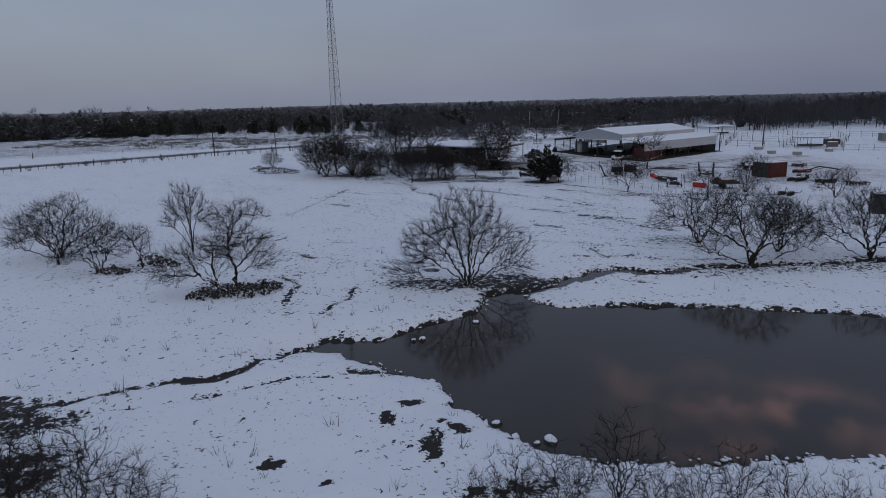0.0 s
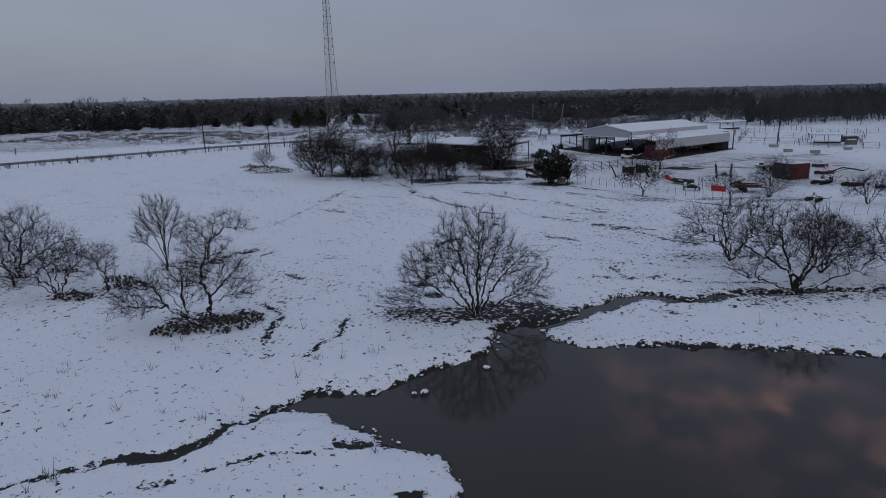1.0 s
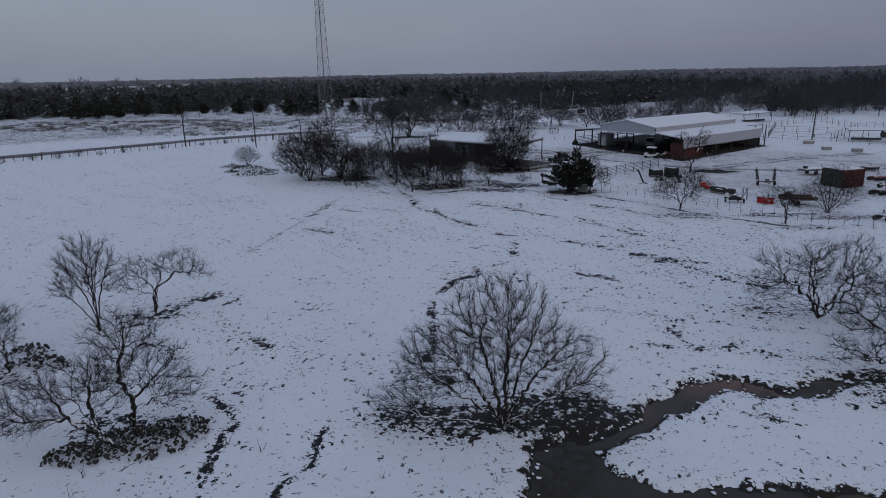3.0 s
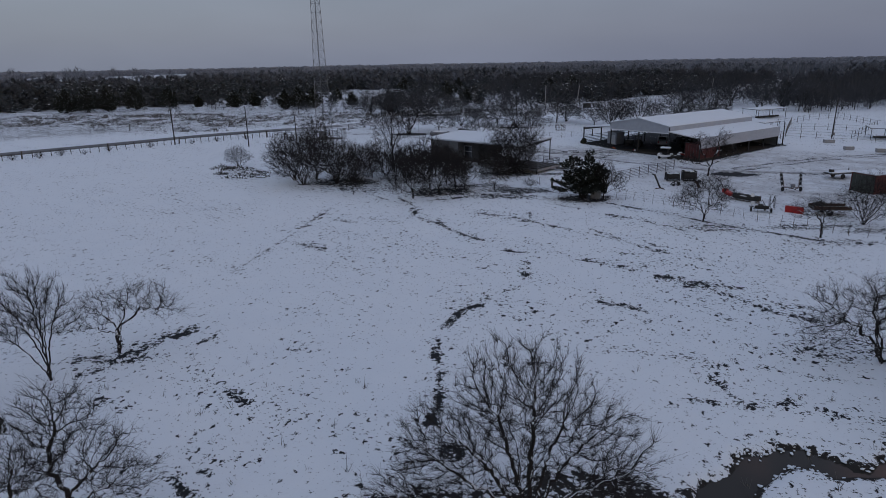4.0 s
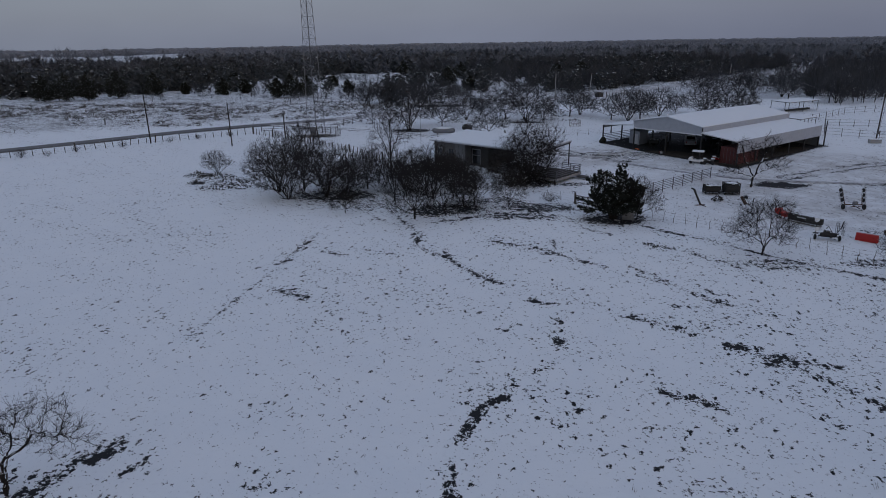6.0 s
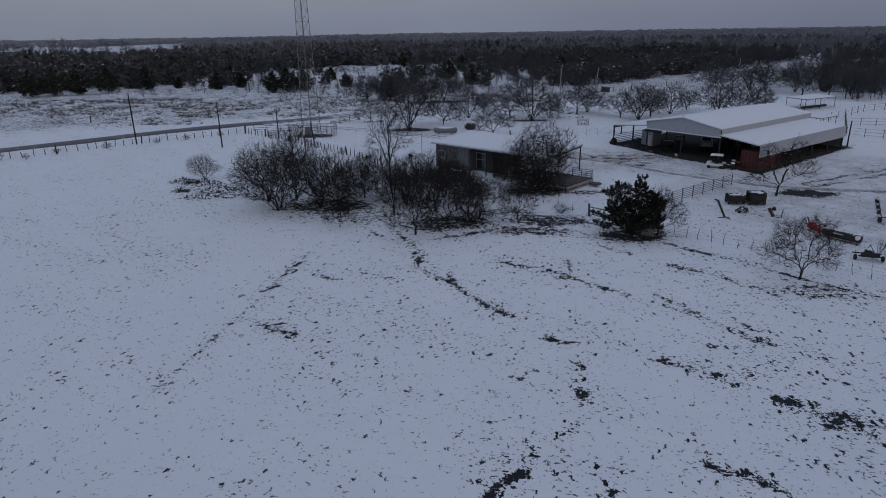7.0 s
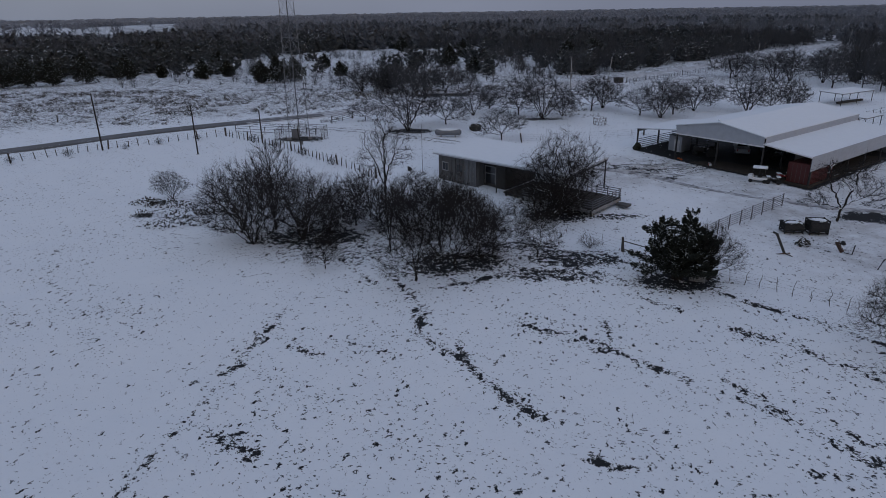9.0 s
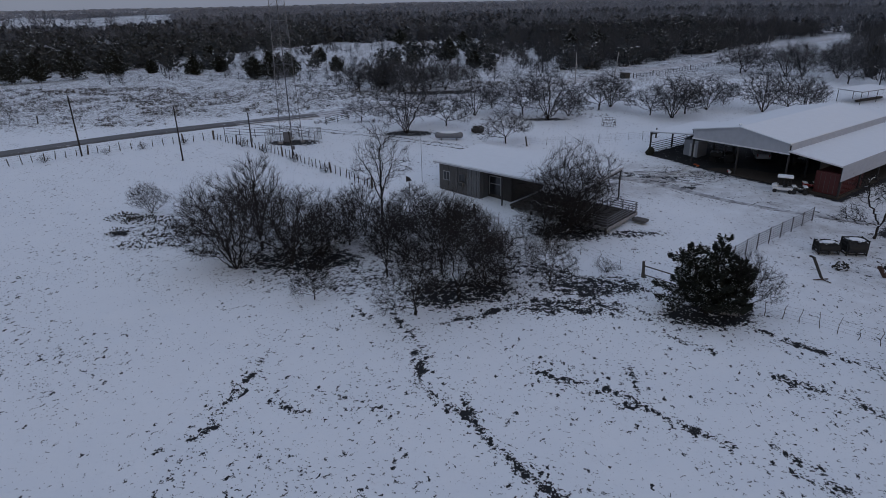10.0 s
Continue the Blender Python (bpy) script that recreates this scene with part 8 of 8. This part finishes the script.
def harrow(x, y, turn, l, label, n=9, red=False):
    c = thing("disc_harrow", label, "harrow", (x, y, gz(x, y)), turn, "field implements")
    part("frame", Geo().box((l, 0.12, 0.12), (0, 0.6, 0.55), bevel=0.01).box((l, 0.12, 0.12), (0, -0.6, 0.55), bevel=0.01).box((0.12, 1.4, 0.12), (-l / 3, 0, 0.6)).box((0.12, 1.4, 0.12), (l / 3, 0, 0.6)), M_RED if red else M_RUST, c)
    for s in (-1, 1):
        part("axle", Geo().tube((-l / 2, s * 0.6, 0.28), (l / 2, s * 0.6, 0.28), 0.03), M_MACHINE, c)
    disc = Geo().tube((-0.02, 0, 0), (0.02, 0, 0), 0.28, 0.24, 12).mesh("disc")
    for i in range(n):
        for s in (-1, 1):
            part("disc", disc, M_MACHINE, c, at=pose(-l / 2 + l * (i + 0.5) / n, s * 0.6, 0.28, 0, 0, 14 * s))
    part("hitch", Geo().path([(0, -0.6, 0.6), (0.2, -1.7, 0.5), (0.2, -2.0, 0.9)], 0.05), M_RED if red else M_MACHINE, c)
    part("mast", Geo().path([(-0.4, 0.0, 0.6), (0, 0.1, 1.2), (0.4, 0, 0.6)], 0.045), M_RED if red else M_MACHINE, c)
    part("snow_patch", Geo().lump((l * 0.6, 0.7, 0.14), (0, 0.1, 0.66), 2), M_SNOW, c)


harrow(59.6, 101.3, 30, 3.2, "rusty disc harrow with snow on its frame")
harrow(62.5, 98.3, 10, 2.8, "dark field implement half buried in snow", 7)
harrow(65.2, 94.6, -10, 3.0, "low dark field implement in the snow", 7)
harrow(62.6, 104.8, 60, 2.6, "dark disc harrow behind the storage box", 7)
harrow(66.0, 111.0, 15, 3.0, "red field implement beside the storage box", 6, True)
harrow(49.8, 86.8, 35, 1.8, "small implement with a bent hoop by the fence", 4)
harrow(70.2, 119.2, 0, 2.4, "dark implement far along the yard", 5)
c = thing("loader_boom", "long dark hydraulic loader arm lying in the snow", "loader arm", (69.5, 110.5, gz(69.5, 110.5)), 10, "field implements")
part("boom", Geo().path([(-3.0, 0, 0.7), (-1.0, 0, 1.2), (1.0, 0, 0.9), (3.2, 0, 0.45)], 0.13), M_MACHINE, c)
part("cylinder", Geo().tube((-2.2, 0.2, 0.5), (0.4, 0.2, 0.9), 0.07), M_STEEL, c)
part("fork", Geo().path([(3.2, 0, 0.45), (3.9, 0, 0.7), (4.3, 0, 1.0)], 0.06), M_MACHINE, c)
c = thing("grain_auger", "dark auger standing aslant in the snow", "auger", (30.3, 110.0, gz(30.3, 110.0)), -35, "field implements")
part("tube", Geo().tube((0, 0, 0.1), (-0.9, 0, 1.9), 0.12), M_MACHINE, c)
part("head", Geo().box((0.5, 0.2, 0.2), (-1.0, 0, 1.95), (0, 15, 0), bevel=0.03), M_MACHINE, c)
part("foot", Geo().path([(-0.6, -0.4, 0.05), (0.1, 0, 0.15), (0.4, 0.5, 0.05)], 0.06).path([(0.1, 0, 0.1), (0.7, -0.3, 0.05)], 0.05), M_RUST, c)
c = thing("post_driver", "rusty dark post driver lying in the snow", "implement", (36.0, 110.0, gz(36, 110)), 120, "field implements")
part("frame", Geo().path([(-0.7, 0, 1.1), (-0.6, 0, 0.15), (0.1, 0, 0.1)], 0.05), M_MACHINE, c)
part("ram", Geo().box((0.3, 0.3, 1.1), (0.6, 0, 0.5), (0, 38, 0), bevel=0.04), M_RUST, c)
part("motor", Geo().lump((0.5, 0.4, 0.4), (0.35, 0, 0.95), 8), M_BLACK, c)
cactus(33.3, 112.3, 0.7, 0.6, 60, 77, "dark prickly pear clump in the yard")


def crate(x, y, turn, rows, h, label, seed):
    c = thing("slatted_crate", label, "crate", (x, y, gz(x, y)), turn, "slatted crates")
    w, d = 1.75, 1.2
    rng_ = random.Random(seed)
    for k in range(4):
        part("log", Geo().tube((-w / 2 + 0.06, -0.4 + 0.27 * k, 0.16 + h * 0.4), (w / 2 - 0.06, -0.4 + 0.27 * k, 0.16 + h * 0.4), h * 0.36, sides=10), M_BLACK, c)
    for i in range(rows):
        z = 0.10 + i * (h - 0.14) / max(1, rows - 1)
        for s in (-1, 1):
            part("slat", Geo().box((w, 0.06, 0.12), (0, s * d / 2, z), (0, rng_.uniform(-1.5, 1.5), 0), bevel=0.015), M_BLACK, c)
            part("slat", Geo().box((0.06, d, 0.12), (s * w / 2, 0, z), bevel=0.015), M_BLACK, c)
    for px in (-1, 0, 1):
        for py in (-1, 1):
            part("corner_post" if px else "middle_post", Geo().box((0.11, 0.11, h + 0.1), (px * w / 2, py * (d / 2 + 0.03), h / 2), bevel=0.015), M_BLACK, c)
    part("snow_cover", Geo().lump((w * 0.8, d * 0.75, 0.22), (0.05, 0.05, h - 0.06), seed, rough=0.2), M_SNOW, c)
    for k in range(7):
        part("snow_patch", Geo().lump((rng_.uniform(0.15, 0.4), rng_.uniform(0.12, 0.3), 0.12), (rng_.uniform(-0.75, 0.75), rng_.choice((-0.58, -0.3, 0.1, 0.5)), h - rng_.choice((0.0, 0.0, 0.05))), k), M_SNOW, c)


crate(34.1, 115.9, -6, 3, 1.0, "low dark slatted crate flecked with snow", 5)
crate(36.4, 115.5, -6, 4, 1.4, "tall dark slatted crate flecked with snow", 6)
# hay feeder, tank, heaps
c = thing("hay_feeder", "rusty round hay feeder standing in the snow", "hay feeder", (27.8, 168.6, gz(27.8, 168.6)))
for h in (0.15, 0.7, 1.25):
    part("hoop", Geo().path([(1.15 * math.cos(k * 0.3927), 1.15 * math.sin(k * 0.3927), h) for k in range(17)], 0.03, 5), M_RUST, c)
for k in range(12):
    w = k * math.pi / 6
    part("bar", Geo().tube((1.15 * math.cos(w), 1.15 * math.sin(w), 0), (1.15 * math.cos(w + 0.25), 1.15 * math.sin(w + 0.25), 1.25), 0.025, sides=5), M_RUST, c)
c = thing("gas_tank", "grey horizontal gas tank with snow on top", "tank", (0.4, 160.6, gz(0.4, 160.6)), -8)
part("vessel", Geo().tube((-1.9, 0, 0.75), (1.9, 0, 0.75), 0.52, sides=16).tube((1.9, 0, 0.75), (2.2, 0, 0.75), 0.52, 0.25, 16).tube((-1.9, 0, 0.75), (-2.2, 0, 0.75), 0.52, 0.25, 16), M_STEEL, c)
part("snow_cover", Geo().lump((4.0, 1.0, 0.5), (0, 0, 1.18), 5, rough=0.05), M_SNOW, c)
for px in (-1.2, 1.2):
    part("saddle", Geo().box((0.2, 0.9, 0.4), (px, 0, 0.18), bevel=0.02), M_CONCRETE, c)
single("tarp_heap", Geo().lump((2.4, 1.6, 1.5), (0, 0, 0.6), 9, rough=0.2), M_MACHINE, "dark tarp-covered heap behind the cabin", "heap", (5.2, 165.0, gz(5.2, 165)), 20)
single("round_bale", Geo().tube((-0.8, 0, 0.8), (0.8, 0, 0.8), 0.8, sides=16).tube((0.9, 0, 0.8), (2.4, 0.1, 0.8), 0.8, sides=16), M_MACHINE, "dark old hay bales in the corral", "hay bale", (97.5, 154.5, gz(97.5, 154.5)), -10)
container(92.5, 146.2, gz(92.5, 146.2) + 0.5, -12, (1.9, 1.3, 1.1), (M_PIPE, M_GREY_SHEET), "small grey feed bin on legs by the corral", "feed_bin")
container(112.0, 156.0, gz(112, 156) + 0.4, -10, (4.6, 2.2, 1.9), (M_GREY_SHEET, M_GREY_SHEET), "grey livestock trailer by the corral", "livestock_trailer")
container(51.6, 71.6, -0.05, -25, (3.0, 2.2, 2.3), (M_GREEN_SHEET, M_GREEN_SHEET), "dark green storage box at the fence", "storage_box")
single("hut", Geo().box((2.0, 1.6, 1.3), (0, 0, 0.65), bevel=0.05).box((2.3, 1.9, 0.12), (0, 0, 1.36), (0, 6, 0)), M_PLANK_DARK, "small dark hut beside the lane", "hut", (48.0, 228.5, gz(48, 228.5)), 35)
# animal hutch under the cedar
c = thing("wire_hutch", "small wire-fronted hutch under the cedar", "hutch", (20.0, 104.6, gz(20.0, 104.6)), -20)
part("box", Geo().box((1.25, 1.0, 0.95), (0, 0.12, 0.5), bevel=0.03), M_CONCRETE, c)
g = Geo()
for i in range(8):
    g.tube((-0.7 + i * 0.2, -0.46, 0.05), (-0.7 + i * 0.2, -0.46, 1.0), 0.01, sides=4)
    g.tube((-0.7, -0.46, 0.05 + i * 0.135), (0.7, -0.46, 0.05 + i * 0.135), 0.01, sides=4)
part("wire_front", g, M_WIRE, c)
part("snow_cover", Geo().box((1.4, 1.0, 0.1), (0, 0.1, 1.05), bevel=0.04), M_SNOW, c)
